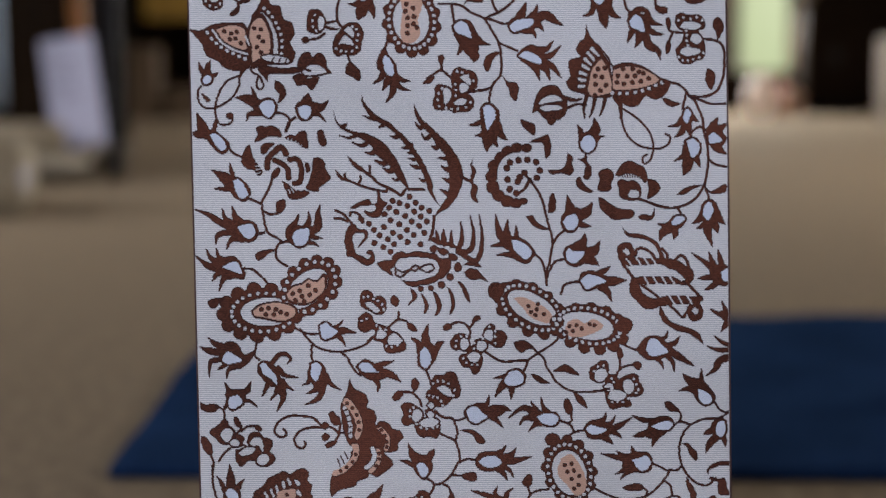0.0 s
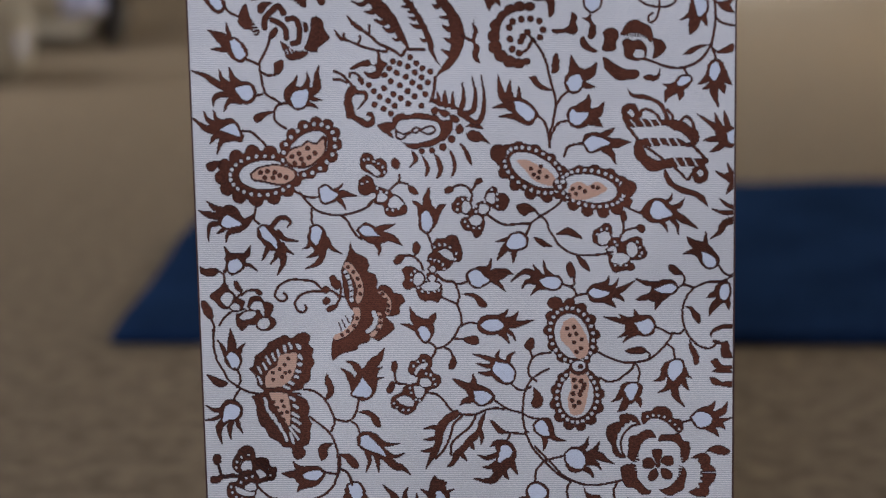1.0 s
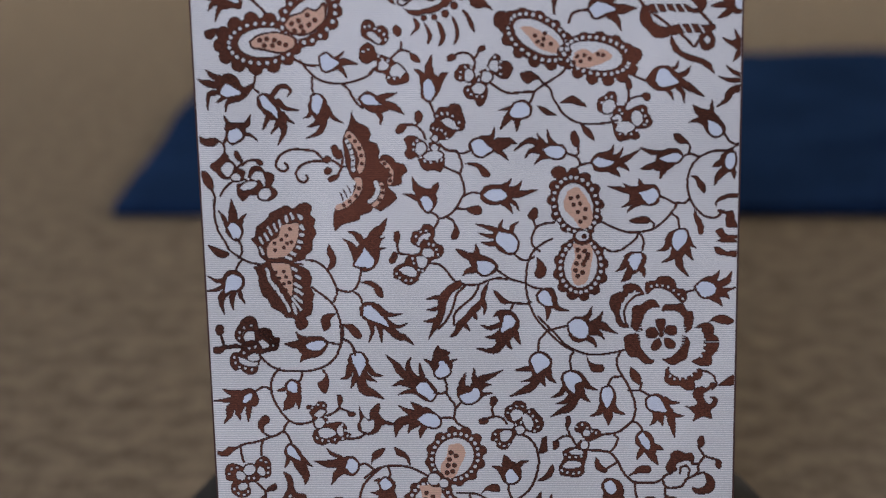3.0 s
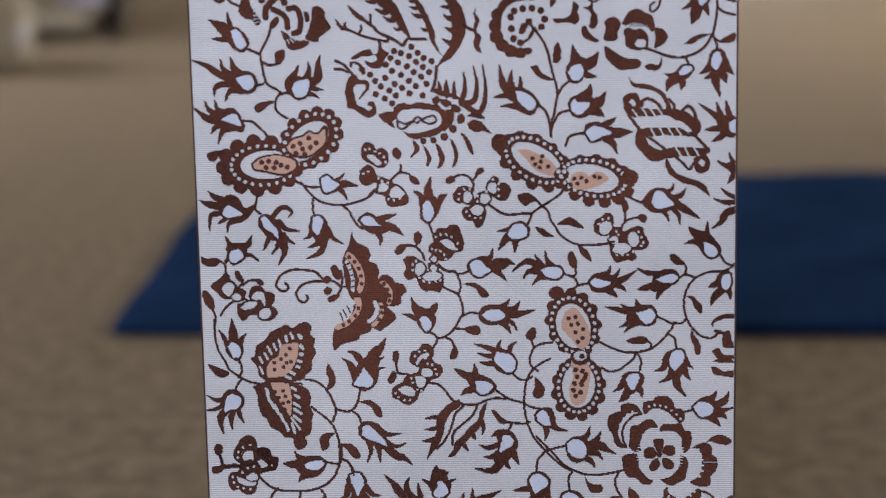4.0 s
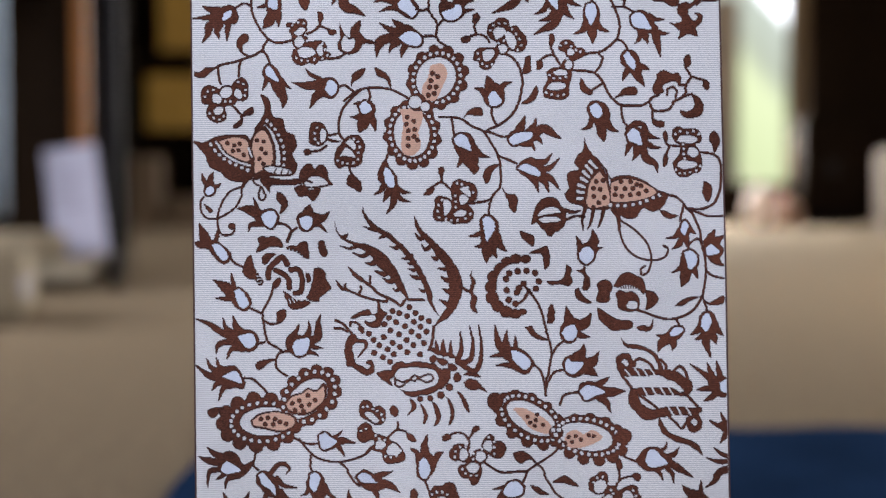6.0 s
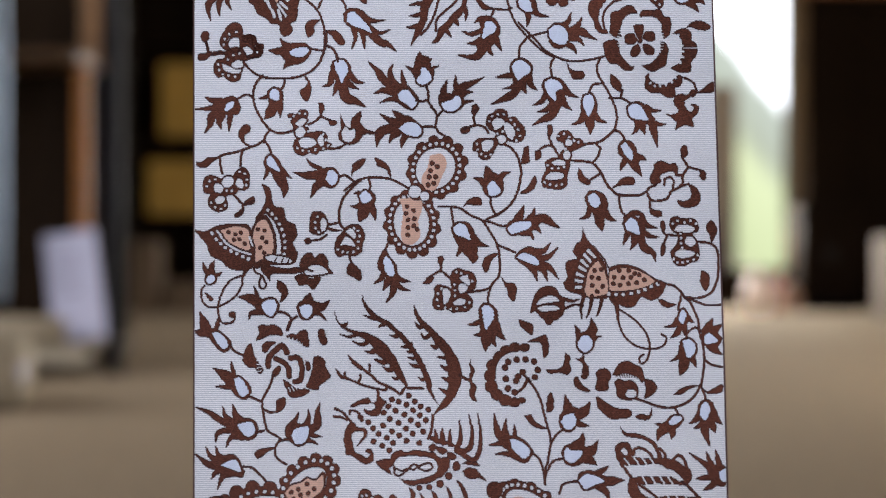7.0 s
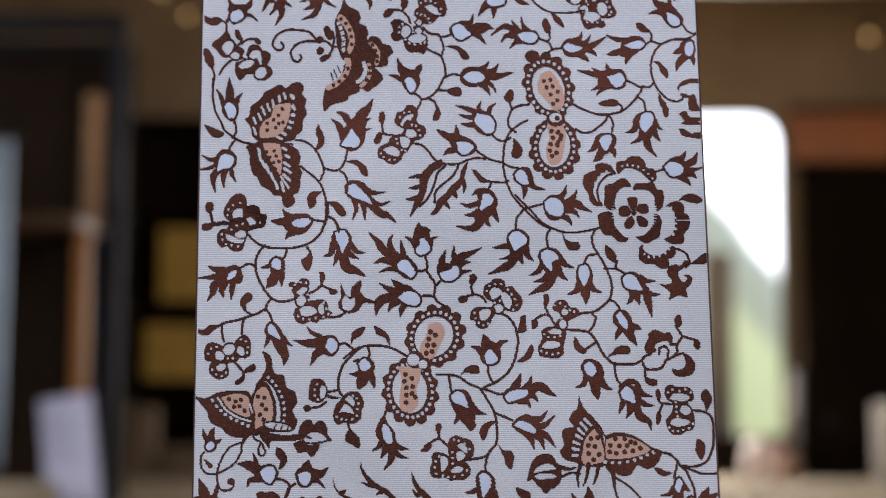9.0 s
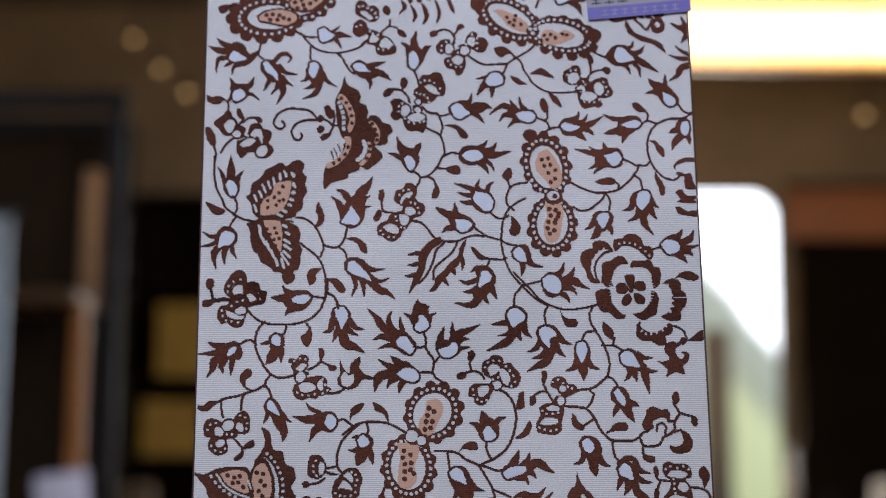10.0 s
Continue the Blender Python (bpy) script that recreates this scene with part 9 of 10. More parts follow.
flame_bud((-139.7, -7.5, -136.4, -6.1, -133, -10.1, -131, -14.7, -133.7, -17.4, -137.1, -15.4), (-143.1, -7.5, -139, -4.8, -134.4, -6.1, -129.7, -11.4, -129.7, -16, -133.1, -19.4, -137.1, -18.1, -141.1, -14.1), (6.5, -140.4, -9.5, -145.1, -4.8, -151.7, -0.9), (2.6, -139, -6.8, -140.4, -1.5, -141.4, 3.2), (2.9, -140.4, -12.1, -145.1, -11.8, -150.7, -11.5))
stem(1.5, -130.4, -17.4, -125.7, -19.3, -123.1, -20.6)
motif("leaf", blob(B, -115.1, -20.6, -113.7, -18.6, -109.7, -17.9, -109.1, -21.2, -111.1, -25.2, -113.8, -26.5, -115.1, -23.9))
stem(1.5, -122.4, -24.6, -118.4, -26.6, -113.8, -25.9)
flame_bud((-137.8, -33.9, -133.8, -32.6, -129.1, -32.6, -127.1, -37.2, -129.8, -40.5, -133.8, -39.9), (-141.8, -32.6, -139.1, -29.3, -133.8, -30, -128.4, -30.6, -125.1, -35.9, -127.1, -41.2, -131.8, -43.2, -136.5, -40.5, -139.8, -37.9), (3.9, -139.8, -35.3, -147.8, -31.3, -154.4, -26.8, -163.1, -23.5), (3.3, -139.1, -32.6, -144.4, -29.3, -146.4, -23.4), (4.2, -135.1, -31.9, -138.8, -28, -140.4, -22), (3.3, -139.1, -37.3, -146.4, -37.6, -150.1, -40, -150.4, -43.9), (3.6, -134.5, -41.2, -141.1, -41.2, -144.5, -47.2))
stem(1.5, -127.1, -38.5, -121.8, -37.2)
flame_bud((-105.8, -40.4, -103.8, -36.4, -99.2, -35.1, -95.8, -35, -95.9, -39.7, -98.5, -44.3, -103.2, -45), (-109.8, -39.1, -109.1, -35.1, -105.1, -32.5, -99.8, -33.1, -95.1, -32.4, -93.8, -37, -96.5, -43, -101.2, -46.3, -105.9, -44.3, -108.5, -42.4), (3.6, -107.1, -35.1, -103.8, -31.8, -101.8, -26.5), (3.6, -97.8, -35.1, -95.8, -31.1, -95.8, -25.1), (4.6, -95.2, -37, -90.5, -33.7, -90.5, -27.1, -89.1, -21.1), (2.9, -95.8, -39, -92.5, -40, -87.9, -40.6), (2.6, -97.9, -43, -93.9, -43.3, -90.2, -45.2))
stem(1.5, -107.8, -42.4, -112.5, -43.1, -115.2, -46.4, -115.2, -51.6, -112.5, -54.9, -109.2, -56.9)
motif("leaf", blob(B, -127.8, -51, -125.8, -48.4, -120.5, -47.1, -115.2, -47.4, -119.2, -49.4, -122.5, -52.3, -125.8, -53.7))
flame_bud((-147.1, -57.7, -143.1, -55.1, -139.1, -54.4, -136.5, -57.7, -135.8, -61.6, -139.8, -60.3), (-149.8, -56.4, -145.8, -51.8, -139.8, -51.1, -136.5, -54.4, -134.5, -59, -133.2, -61.6, -135.2, -64.9, -140.5, -63.6, -145.8, -60.4, -149.1, -59.1), (4.6, -145.1, -57.7, -154.5, -57.1, -163.1, -50.6), (3.3, -147.1, -55.1, -153.1, -52.8, -156.4, -46.9), (3.3, -143.1, -53.8, -148.5, -52.1, -150.5, -46.6), (3.3, -145.8, -60.4, -150.5, -62, -153.1, -65.7), (3.6, -140.5, -62.3, -146.5, -64.3, -149.2, -71.6))
stem(1.5, -134.5, -58.3, -129.2, -59, -124.5, -62.9, -121.2, -66.8)
flame_bud((22.2, -41.7, 25.5, -41.7, 30.8, -44.3, 34, -48.2, 31.3, -52.8, 27.3, -50.9, 24.1, -47.6), (19.6, -41.7, 22.9, -39, 28.2, -40.3, 33.4, -44.3, 36, -48.8, 33.2, -54.1, 29.3, -55.4, 24, -52.8, 20.8, -48.3), (4.9, 20.8, -45, 15.3, -37.1, 13.2, -26.6), (3.6, 21.5, -42.3, 19.6, -35.8, 20.4, -29.8), (2.6, 24.9, -41, 25.3, -37.1, 25, -33.1), (3.3, 22.2, -45, 16.2, -44, 10.2, -45), (3.3, 24.7, -50.9, 19.4, -49.9, 13.5, -50.3))
stem(1.5, 34.7, -48.8, 39.2, -52.8, 41.1, -58, 42.3, -62.6)
stem(1.5, 32.7, -6, 37.3, -11.9, 40.5, -18.5, 42.9, -28.4, 44.8, -35.6, 46, -42.9, 44.5, -52.7, 42.4, -61.3, 42.3, -67.8)
motif("leaf", blob(B, 43.6, -25.8, 44.4, -17.9, 46.5, -13.9, 48.4, -17.8, 48.3, -23.1, 46.3, -25.8))
motif("leaf", blob(B, 31, -27.8, 35, -27.1, 37.6, -31.1, 44.8, -35.6, 38.2, -35, 34.3, -32.4))
motif("leaf", blob(B, 55.6, 9.3, 58.8, 6.7, 58.1, 2.7, 59.3, -1.3, 56.6, -3.9, 52, -2.6, 46.7, -3.3, 44.1, -0.7, 50.1, -0.6, 54.1, 2))
motif("leaf", blob(B, 61.3, -4.6, 63.2, -5.2, 65.1, -9.2, 70.4, -13.1, 67, -13.8, 62.4, -11.8, 59.9, -8.5))
motif("rose", blob(B, 83.1, -3.8, 85.2, 0.8, 87.9, 3.5, 92.6, 4.8, 95.9, 2.9, 99.8, 0.9, 101.7, -3.7, 100.9, -8.3, 97, -5.7, 91.7, -5.1, 87.1, -5.1),
      blob(B, 73.2, -2.5, 75.2, -0.5, 79.2, 0.2, 82.5, -3.1, 81.1, -7.8, 80.3, -12.4, 75.6, -13.7, 72.4, -11.8, 73.8, -7.8),
      blob(B, 101.6, -5.7, 106.9, -7, 109.1, -10.9, 106.7, -14.9, 101.4, -17.6, 102.1, -12.3),
      blob(B, 72.9, -16.4, 75.6, -17, 80.1, -20.3, 85.4, -22.9, 92, -23.6, 94.2, -26.2, 91.9, -28.8, 86.6, -29.5, 81.3, -29.5, 78, -26.9, 74.1, -23),
      rays(G, 90.9, -13, 7.8, 10.1, 40, 0.7),
      blob(B, 84.9, -12.4, 84.4, -7.8, 86.4, -5.8, 90.3, -7.1, 93, -6.4, 96.9, -8.4, 98.1, -13, 97.4, -16.9, 95.4, -18.3, 89.4, -18.3, 85.5, -16.3),
      blob(G, 90.2, -15, 92.2, -12.3, 96.2, -13, 96.1, -16.6, 91.5, -16.6),
      line(B, 1.6, 1.6, 96.1, -17.3, 102.6, -19.5, 107.9, -21.5, 115.8, -22.8, 123.7, -20.8, 129.8, -16.8, 134.6, -9.5))
motif("leaf", blob(B, 95.8, -27.5, 99.2, -26.2, 103.8, -26.8, 105.9, -22.2, 105.4, -28.1, 102.4, -30.1, 97.8, -29.5))
motif("leaf", blob(B, 118.6, -14.9, 122.6, -11.5, 128.6, -9.5, 133.9, -9.5, 127.2, -12.2, 123.9, -14.8, 119.9, -15.5))
motif("leaf", blob(B, 134.6, -10.2, 138.5, -12.8, 142.5, -10.8, 147.1, -8.8, 147, -13.4, 141.7, -14.7, 137.8, -14.1))
stem(1.5, 134.6, -9.5, 136.4, -14.1, 137, -17.4)
flame_bud((133.6, -23.4, 136.3, -19.4, 138.9, -20.7, 139.5, -25.3, 136.7, -29.9, 134.1, -27.3), (131.6, -24.7, 133.7, -19.4, 138.3, -17.4, 141.6, -20, 142.8, -25.3, 141.3, -29.9, 137.9, -33.9, 134.7, -32.6, 132.1, -28.6), (3.6, 132.8, -28, 130.8, -29.9, 127.4, -31.9), (2.9, 134.7, -31.9, 132.7, -33.5, 130, -34.5), (4.9, 136.6, -31.9, 136.5, -37.1, 139, -45), (4.2, 139.3, -29.9, 141.2, -33.8, 142.4, -37.1), (4.2, 141.4, -25.3, 143.3, -29.2, 146.5, -32.2))
flame_bud((124.7, 16.2, 128.1, 17.6, 131.9, 14.3, 131.1, 9, 127.7, 6.3, 125.9, 10.3), (122.7, 15.6, 126.1, 18.2, 130.7, 17.6, 133.2, 13.6, 132.4, 7.7, 129, 4.3, 125.7, 4.3, 123.8, 8.3), (3.3, 124, 12.9, 122.5, 7.6, 117.1, 4.3), (6.2, 125.7, 6.3, 124.6, 1, 122.2, -4), (3.3, 129.7, 7, 131, 4.3, 132.2, 1))
stem(1.5, 126.7, 17.6, 128.2, 21.6, 132.2, 24.2, 135.5, 22.2)
stem(1.5, 137, 5.7, 140.8, 2.7, 147.4, 1.1)
flame_bud((115.6, -30.7, 117.6, -28, 121.6, -27.4, 122.9, -29.3, 120.2, -32, 116.2, -32.6), (112.9, -31.3, 116.3, -27.4, 120.9, -26.7, 124.2, -29.3, 122.1, -33.3, 118.1, -35.3, 113.5, -35.3), (2.9, 115.6, -31.3, 111.6, -33, 107.6, -32), (5.2, 115.5, -34, 110.5, -36.9, 108.4, -41.9), (3.9, 117.4, -35.3, 117.4, -37.9, 116.7, -40.9))
stem(1.5, 119.1, -22.1, 120.9, -26.7)
flame_bud((52.2, -31, 54.9, -27.7, 59.5, -26.4, 61.4, -30.3, 59.4, -34.9, 55.4, -35.6), (50.8, -31, 52.2, -26.4, 56.3, -22.4, 62.2, -23, 64.8, -27, 62.7, -31.6, 60, -36.2, 56, -37.6, 52.1, -34.9), (5.5, 56.9, -25.7, 56.3, -21.8, 55.1, -15.5), (6.2, 62.2, -27, 66.2, -25, 69.6, -19.4), (3.6, 61.4, -31.6, 64.7, -32.9, 68.6, -33.5))
stem(1.5, 53.4, -35.6, 49.4, -38.9, 46.6, -43.5)
flame_bud((53.8, -48.7, 55.8, -46.1, 58.4, -48.1, 64.4, -48, 63, -52, 58.3, -55.3, 54.4, -52.7), (51.8, -49.4, 53.9, -45.5, 58.5, -43.5, 63.8, -43.4, 67.7, -46.7, 68.3, -51.3, 64.9, -55.2, 58.9, -57.2, 54.4, -55.3), (5.5, 60.5, -45.4, 63.8, -42.8, 65.2, -37.8), (5.9, 65.7, -48.7, 70.3, -47.7, 73.8, -42.1), (4.9, 65.6, -52.6, 69.6, -53.6, 72.8, -56.2))
stem(1.5, 52.4, -52.7, 47.8, -54, 44.4, -58.6, 43, -63.2)
flame_bud((62.1, -65.1, 66.1, -61.8, 71.4, -62.4, 77.2, -65.7, 71.3, -67.7, 65.9, -70.3), (60.8, -65.7, 62.8, -60.5, 68.8, -59.2, 74.7, -61.1, 80.6, -64.3, 79.2, -68.3, 72.5, -69.6, 65.9, -71), (3.6, 72.7, -61.1, 76, -59.4, 79.7, -56.8), (5.5, 77.2, -65.7, 82.5, -65.3, 88.8, -64.9), (4.2, 73.9, -68.9, 77.8, -71.5, 80.3, -77.4))
stem(1.5, 61.4, -65.7, 56.1, -66.4, 52.1, -68.4, 50.7, -73)
flame_bud((143.8, -60, 147.8, -58.1, 147.6, -65.2, 145, -64.6), (136.6, -58.1, 140, -56.1, 147.9, -56.7, 147.6, -67.9, 140.4, -66.6, 137.8, -63.3), (3.6, 139.3, -58.8, 135.4, -54.9, 127, -49), (3.3, 140.6, -58.1, 138.7, -53.5, 136.9, -48.3), (3.3, 144.6, -56.8, 143.4, -52.2, 142.2, -47), (3.3, 139.1, -63.3, 134.5, -63.4, 130.6, -64), (3.6, 141, -66.6, 138.4, -68.6, 134.4, -70.6))
motif("flower", line(B, 1.5, 1.5, -156.9, -253.5, -154.9, -260.4, -152.8, -263.1, -146.7, -262.4, -143.3, -264.5),
      blob(B, -144.6, -262.4, -140.6, -259.7, -135.8, -259.7, -133.1, -262.4, -132.4, -267.9, -133.8, -271.3, -134.5, -275.4, -135.8, -279.5, -139.9, -280.9, -143.3, -279.5, -145.4, -277.5, -148.8, -278.2, -151.5, -274.8, -151.5, -270.7, -149.4, -267.2, -145.3, -266.5),
      blob(B, -134.4, -253.5, -130.3, -251.4, -126.2, -253.5, -125.5, -256.9, -121.5, -257.6, -121.5, -262.4, -123.5, -265.8, -127.6, -266.5, -132.4, -267.9, -132.4, -264.5, -128.3, -263.8, -127.3, -260.4, -130.3, -257.6, -133.7, -256.3),
      line(B, 2.2, 2.2, -140.6, -269.6, -137.2, -267.6, -134.1, -268.3, -134.1, -271.3, -137.9, -272.4, -140.6, -271.3, -140.6, -269.6),
      line(B, 2.2, 2.2, -146.4, -269.6, -142.6, -271, -138.5, -273, -135.1, -273, -136.2, -275.4, -140.6, -275.4, -145.4, -273.4, -146.4, -269.6),
      blob(G, -140.6, -269.6, -137.2, -267.6, -134.1, -268.3, -134.1, -271.3, -137.9, -272.4, -140.6, -271.3),
      blob(G, -146.4, -269.6, -142.6, -271, -138.5, -273, -135.1, -273, -136.2, -275.4, -140.6, -275.4, -145.4, -273.4),
      dots(G, 0.8, -148.7, -270, -148.4, -273.4, -146, -276.1, -142.6, -276.8, -138.6, -277.5, -142.6, -267.2, -139.5, -264.5, -135.8, -263.5, -129.6, -254.9, -126.9, -258.3, -125.6, -262.8))
motif("leaf", blob(B, -161, -263.8, -157.6, -263.1, -152.8, -263.1, -154.9, -266.6, -158.3, -267.9, -161, -267.2))
motif("leaf", taper(B, 3.9, 0.8, 148.8, -84.9, 142.9, -84.6, 137.7, -81.7),
      taper(B, 2.6, 0.8, 147.5, -84.3, 145.5, -80.3, 144.6, -77.1),
      taper(B, 3.6, 0.8, 148.8, -87.6, 145.9, -91.5, 143.6, -94.8),
      blob(B, 142.9, -83, 150.8, -81, 151.4, -90.2, 144.9, -88.2))
motif("leaf", blob(B, -156.3, -77.4, -153.6, -76.1, -149.6, -75.4, -145.7, -76.1, -149.1, -78.7, -152.5, -82, -155.7, -80.7))
flame_bud((-105.8, -262.4, -101.7, -260.4, -96.3, -259.7, -93.6, -261, -96.3, -264.5, -99.7, -265.8, -104.5, -264.5), (-113.3, -260.4, -108.5, -258.3, -103.1, -256.9, -96.3, -256.9, -92.2, -261, -95, -266.5, -99.8, -269.9, -105.9, -269.9, -109.9, -266.5), (3.3, -105.1, -259, -108.9, -257.6, -111.2, -254.2), (4.2, -109.2, -262.4, -114, -262.1, -118.4, -261.7), (3.6, -103.8, -268.6, -107.2, -269.9, -109.3, -272.7))
stem(1.5, -94.2, -260.3, -90.8, -261, -86.1, -261.7)
motif("flower", blob(B, -67.3, -77.3, -66.2, -72.4, -63.2, -70.7, -59.9, -72, -58.3, -74.7, -54.7, -74, -51.8, -76.6, -51.2, -80.6, -53, -84.6, -56.9, -85.6, -61.5, -83.2, -65.4, -81.3),
      line(B, 2.2, 2.2, -64, -78.3, -60.1, -78, -55.5, -82.6, -57.6, -84.2, -62.1, -80.9, -64, -78.3),
      blob(G, -64, -78.3, -60.1, -78, -55.5, -82.6, -57.6, -84.2, -62.1, -80.9),
      dots(G, 0.8, -64.6, -75, -62, -74.7, -59, -76, -56.4, -77.3, -53.8, -79.3, -53.2, -82.2))
motif("leaf", blob(B, -49.2, -76.6, -47.5, -74, -44.9, -74.7, -43.6, -77.9, -45.6, -80.6, -48.2, -79.3))
motif("phoenix", taper(B, 2, 0.8, -66.4, 19.2, -71.6, 18, -76.8, 19.3),
      taper(B, 2.9, 0.8, -59.6, 16, -63.9, 13.4, -69.7, 15.4),
      taper(B, 3.3, 0.8, -55.5, 11.5, -58.1, 8.9, -62, 9.5),
      taper(B, 3.9, 0.8, -48.5, 5, -51.8, 3.1, -56.9, 5),
      taper(B, 3.6, 0.8, -44.7, 0.5, -48, -1.5, -51.8, 0.5),
      taper(B, 2.3, 0.8, -41.5, -4.7, -44.2, -6.7, -46.7, -5.4),
      taper(B, 2.3, 0.8, -53.8, 28.3, -58.3, 29.2, -62.8, 30.8),
      taper(B, 2.3, 0.8, -48.6, 25.7, -51.9, 25, -53.9, 23.7),
      taper(B, 2.9, 0.8, -42.3, 19.2, -44.3, 18.3, -47.5, 19.2),
      taper(B, 2.9, 0.8, -35.2, 14, -37.9, 12.4, -41.1, 12.1),
      taper(B, 2, 0.8, -32.7, 10.2, -35.4, 8.9, -37.3, 9.5),
      taper(B, 2.3, 0.8, -30.8, 6.3, -34.1, 5.3, -37.4, 6.3),
      taper(B, 2.9, 0.8, -27.7, 0.5, -32.3, 0.8, -36.1, 2.4),
      taper(B, 2, 0.8, -26.5, -6.7, -29.2, -7, -31.1, -5.4),
      line(B, 1.5, 1.5, -37.1, -11.9, -32.5, -11.9, -27.9, -12.2),
      taper(B, 2.9, 0.8, -26.5, 25.6, -29.8, 23.7, -32.4, 26.9),
      taper(B, 2.6, 0.8, -23.4, 19.8, -26.7, 17.3, -29.2, 20.5),
      taper(B, 3.3, 0.8, -18.3, 14, -21, 12.1, -23.5, 13.4),
      taper(B, 2.9, 0.8, -12, 6.3, -15.9, 6, -19.8, 6.3),
      taper(B, 3.3, 0.8, -11.5, -0.2, -14.7, -0.5, -17.9, 1.7),
      taper(B, 3.3, 0.8, -11.6, -6.7, -14.2, -7, -17.4, -5.4),
      taper(B, 3.9, 0.8, -12.4, -16.4, -14.3, -14.5, -18.8, -11.9),
      taper(B, 2.6, 0.8, -75.4, 24.4, -73.4, 25.1, -72.1, 26.3),
      blob(B, -80.3, 34.7, -77.9, 27.6, -73.4, 23.8, -67, 21.5, -62.4, 20.9, -56.6, 18.6, -50.8, 14.7, -46.4, 9.5, -42.6, 3.1, -39.5, -4.1, -36.8, -12.8, -39.6, -9.9, -43.5, -5.4, -46.6, -0.2, -50.4, 3.7, -55.6, 7.6, -57.4, 11.5, -61.3, 15.4, -65.7, 18, -70.9, 20.5, -76, 23.8, -79.2, 28.3),
      blob(B, -63.5, 43.1, -61.4, 37.9, -57.6, 33.4, -52.5, 29.5, -47.3, 27, -43.5, 23.1, -39.7, 19.9, -35.9, 15.3, -32.1, 10.2, -28.9, 5, -25.8, -1.5, -23.3, -8.6, -22.8, -13.8, -20.9, -18.4, -18.3, -22.3, -22.2, -18.4, -25.4, -13.2, -27.2, -8, -29.1, -2.1, -31.6, 3.1, -34.1, 7.6, -37.9, 12.8, -41.7, 17.3, -45.5, 21.2, -49.3, 24.4, -55.1, 27.6, -60.2, 32.1, -63.3, 37.9),
      blob(B, -33.1, 37.9, -30.9, 32.7, -27.8, 28.2, -23.3, 24.4, -18.9, 19.8, -13.8, 14.7, -10, 9.5, -6.8, 3.7, -5.3, -2.1, -5.7, -7.3, -7.1, -12.5, -10.4, -18.4, -14.4, -22.9, -19.1, -25.5, -23, -28.5, -20.3, -24.2, -17, -19.7, -14.3, -15.1, -13.6, -9.9, -13.5, -4.1, -14, 1.7, -15.8, 8.2, -20.3, 13.4, -23.4, 18.6, -27.2, 23.1, -30.4, 26.9, -32.9, 32.1))
motif("plume", line(B, 1.8, 1.8, -6.3, -4.4, -2.4, -6.7, 0.2, -7.3),
      line(B, 1.8, 1.8, -64.9, -0.2, -58.5, -4.7, -54.6, -8.6, -50.1, -10.6, -44.9, -13.2, -41.7, -15.4, -39, -12.2),
      taper(B, 2.9, 0.8, -64.9, -0.2, -68.7, 2.8, -72.2, 7),
      line(B, 1.5, 1.5, -59.7, -3.4, -59.7, -0.8, -59.6, 1.8),
      line(B, 1.5, 1.5, -50.1, -11.2, -50.2, -13.2, -58, -11.9, -65.1, -9.9, -70.9, -7.3, -76.1, -5.4),
      taper(B, 2.3, 0.8, -75.5, -6, -77.4, -4.1, -79.6, -1.1),
      line(B, 1.5, 1.5, -72.9, -6.7, -74.1, -4.7, -74.1, -2.8),
      line(B, 1.5, 1.5, -66.4, -8.6, -65, -6.7, -65, -4.4),
      blob(B, -1.1, -7.3, 2.1, -9.3, 3.3, -12.5, 2, -15.8, 3.2, -19.7, -0, -18.4, -1.3, -15.1, -0.6, -11.2),
      blob(B, 1, 6.9, -0, 3, 2.2, -0.9, 1.2, -5.4, -1.1, -6.7, -0.4, -1.5, -1, 2.4))
motif("head", line(B, 1.6, 1.6, -80.2, -24.2, -75.9, -26.2, -72.7, -29.4, -70.2, -32.7),
      line(B, 1.6, 1.6, -80.6, -28.8, -76.7, -29.1, -73.4, -30.7),
      line(B, 1.5, 1.5, -71.4, -27.5, -71.3, -25.5, -68.1, -25.5, -65.5, -27.5),
      taper(B, 2.6, 0.8, -68.3, -36, -63.1, -36.6, -62.5, -39.9, -67.2, -45.8),
      line(B, 1.8, 1.8, -54.8, -16.4, -54.7, -13.2),
      blob(B, -71.9, -22.9, -67.3, -19.7, -62.7, -18, -60.1, -17.7, -58.8, -20.3, -56.2, -19.7, -54.8, -15.8, -52.2, -18.4, -49.7, -20.3, -52.3, -23.6, -53.7, -27.5, -57.7, -28.8, -62.2, -26.8, -63.1, -24.2, -59.6, -25.2, -56.6, -23.6, -57.5, -21, -61.4, -21.6, -65.4, -21.9, -69.3, -23.6),
      blob(B, -66.1, -26.8, -63.2, -28.8, -64.3, -32.4, -66.9, -29.4),
      blob(B, -74.2, -36.6, -71.8, -32.7, -68.2, -32.7, -68, -36.6, -70.4, -39.9, -69.8, -43.8, -68.6, -49.1, -64.7, -51, -61.5, -52.7, -59.8, -50.4, -62.4, -49.7, -62, -47.7, -59.4, -47.4, -57.5, -51, -58.2, -54.9, -62.2, -56.6, -66.1, -55, -70.6, -51.7, -73.9, -51, -74.5, -46.4, -75.3, -42.5))
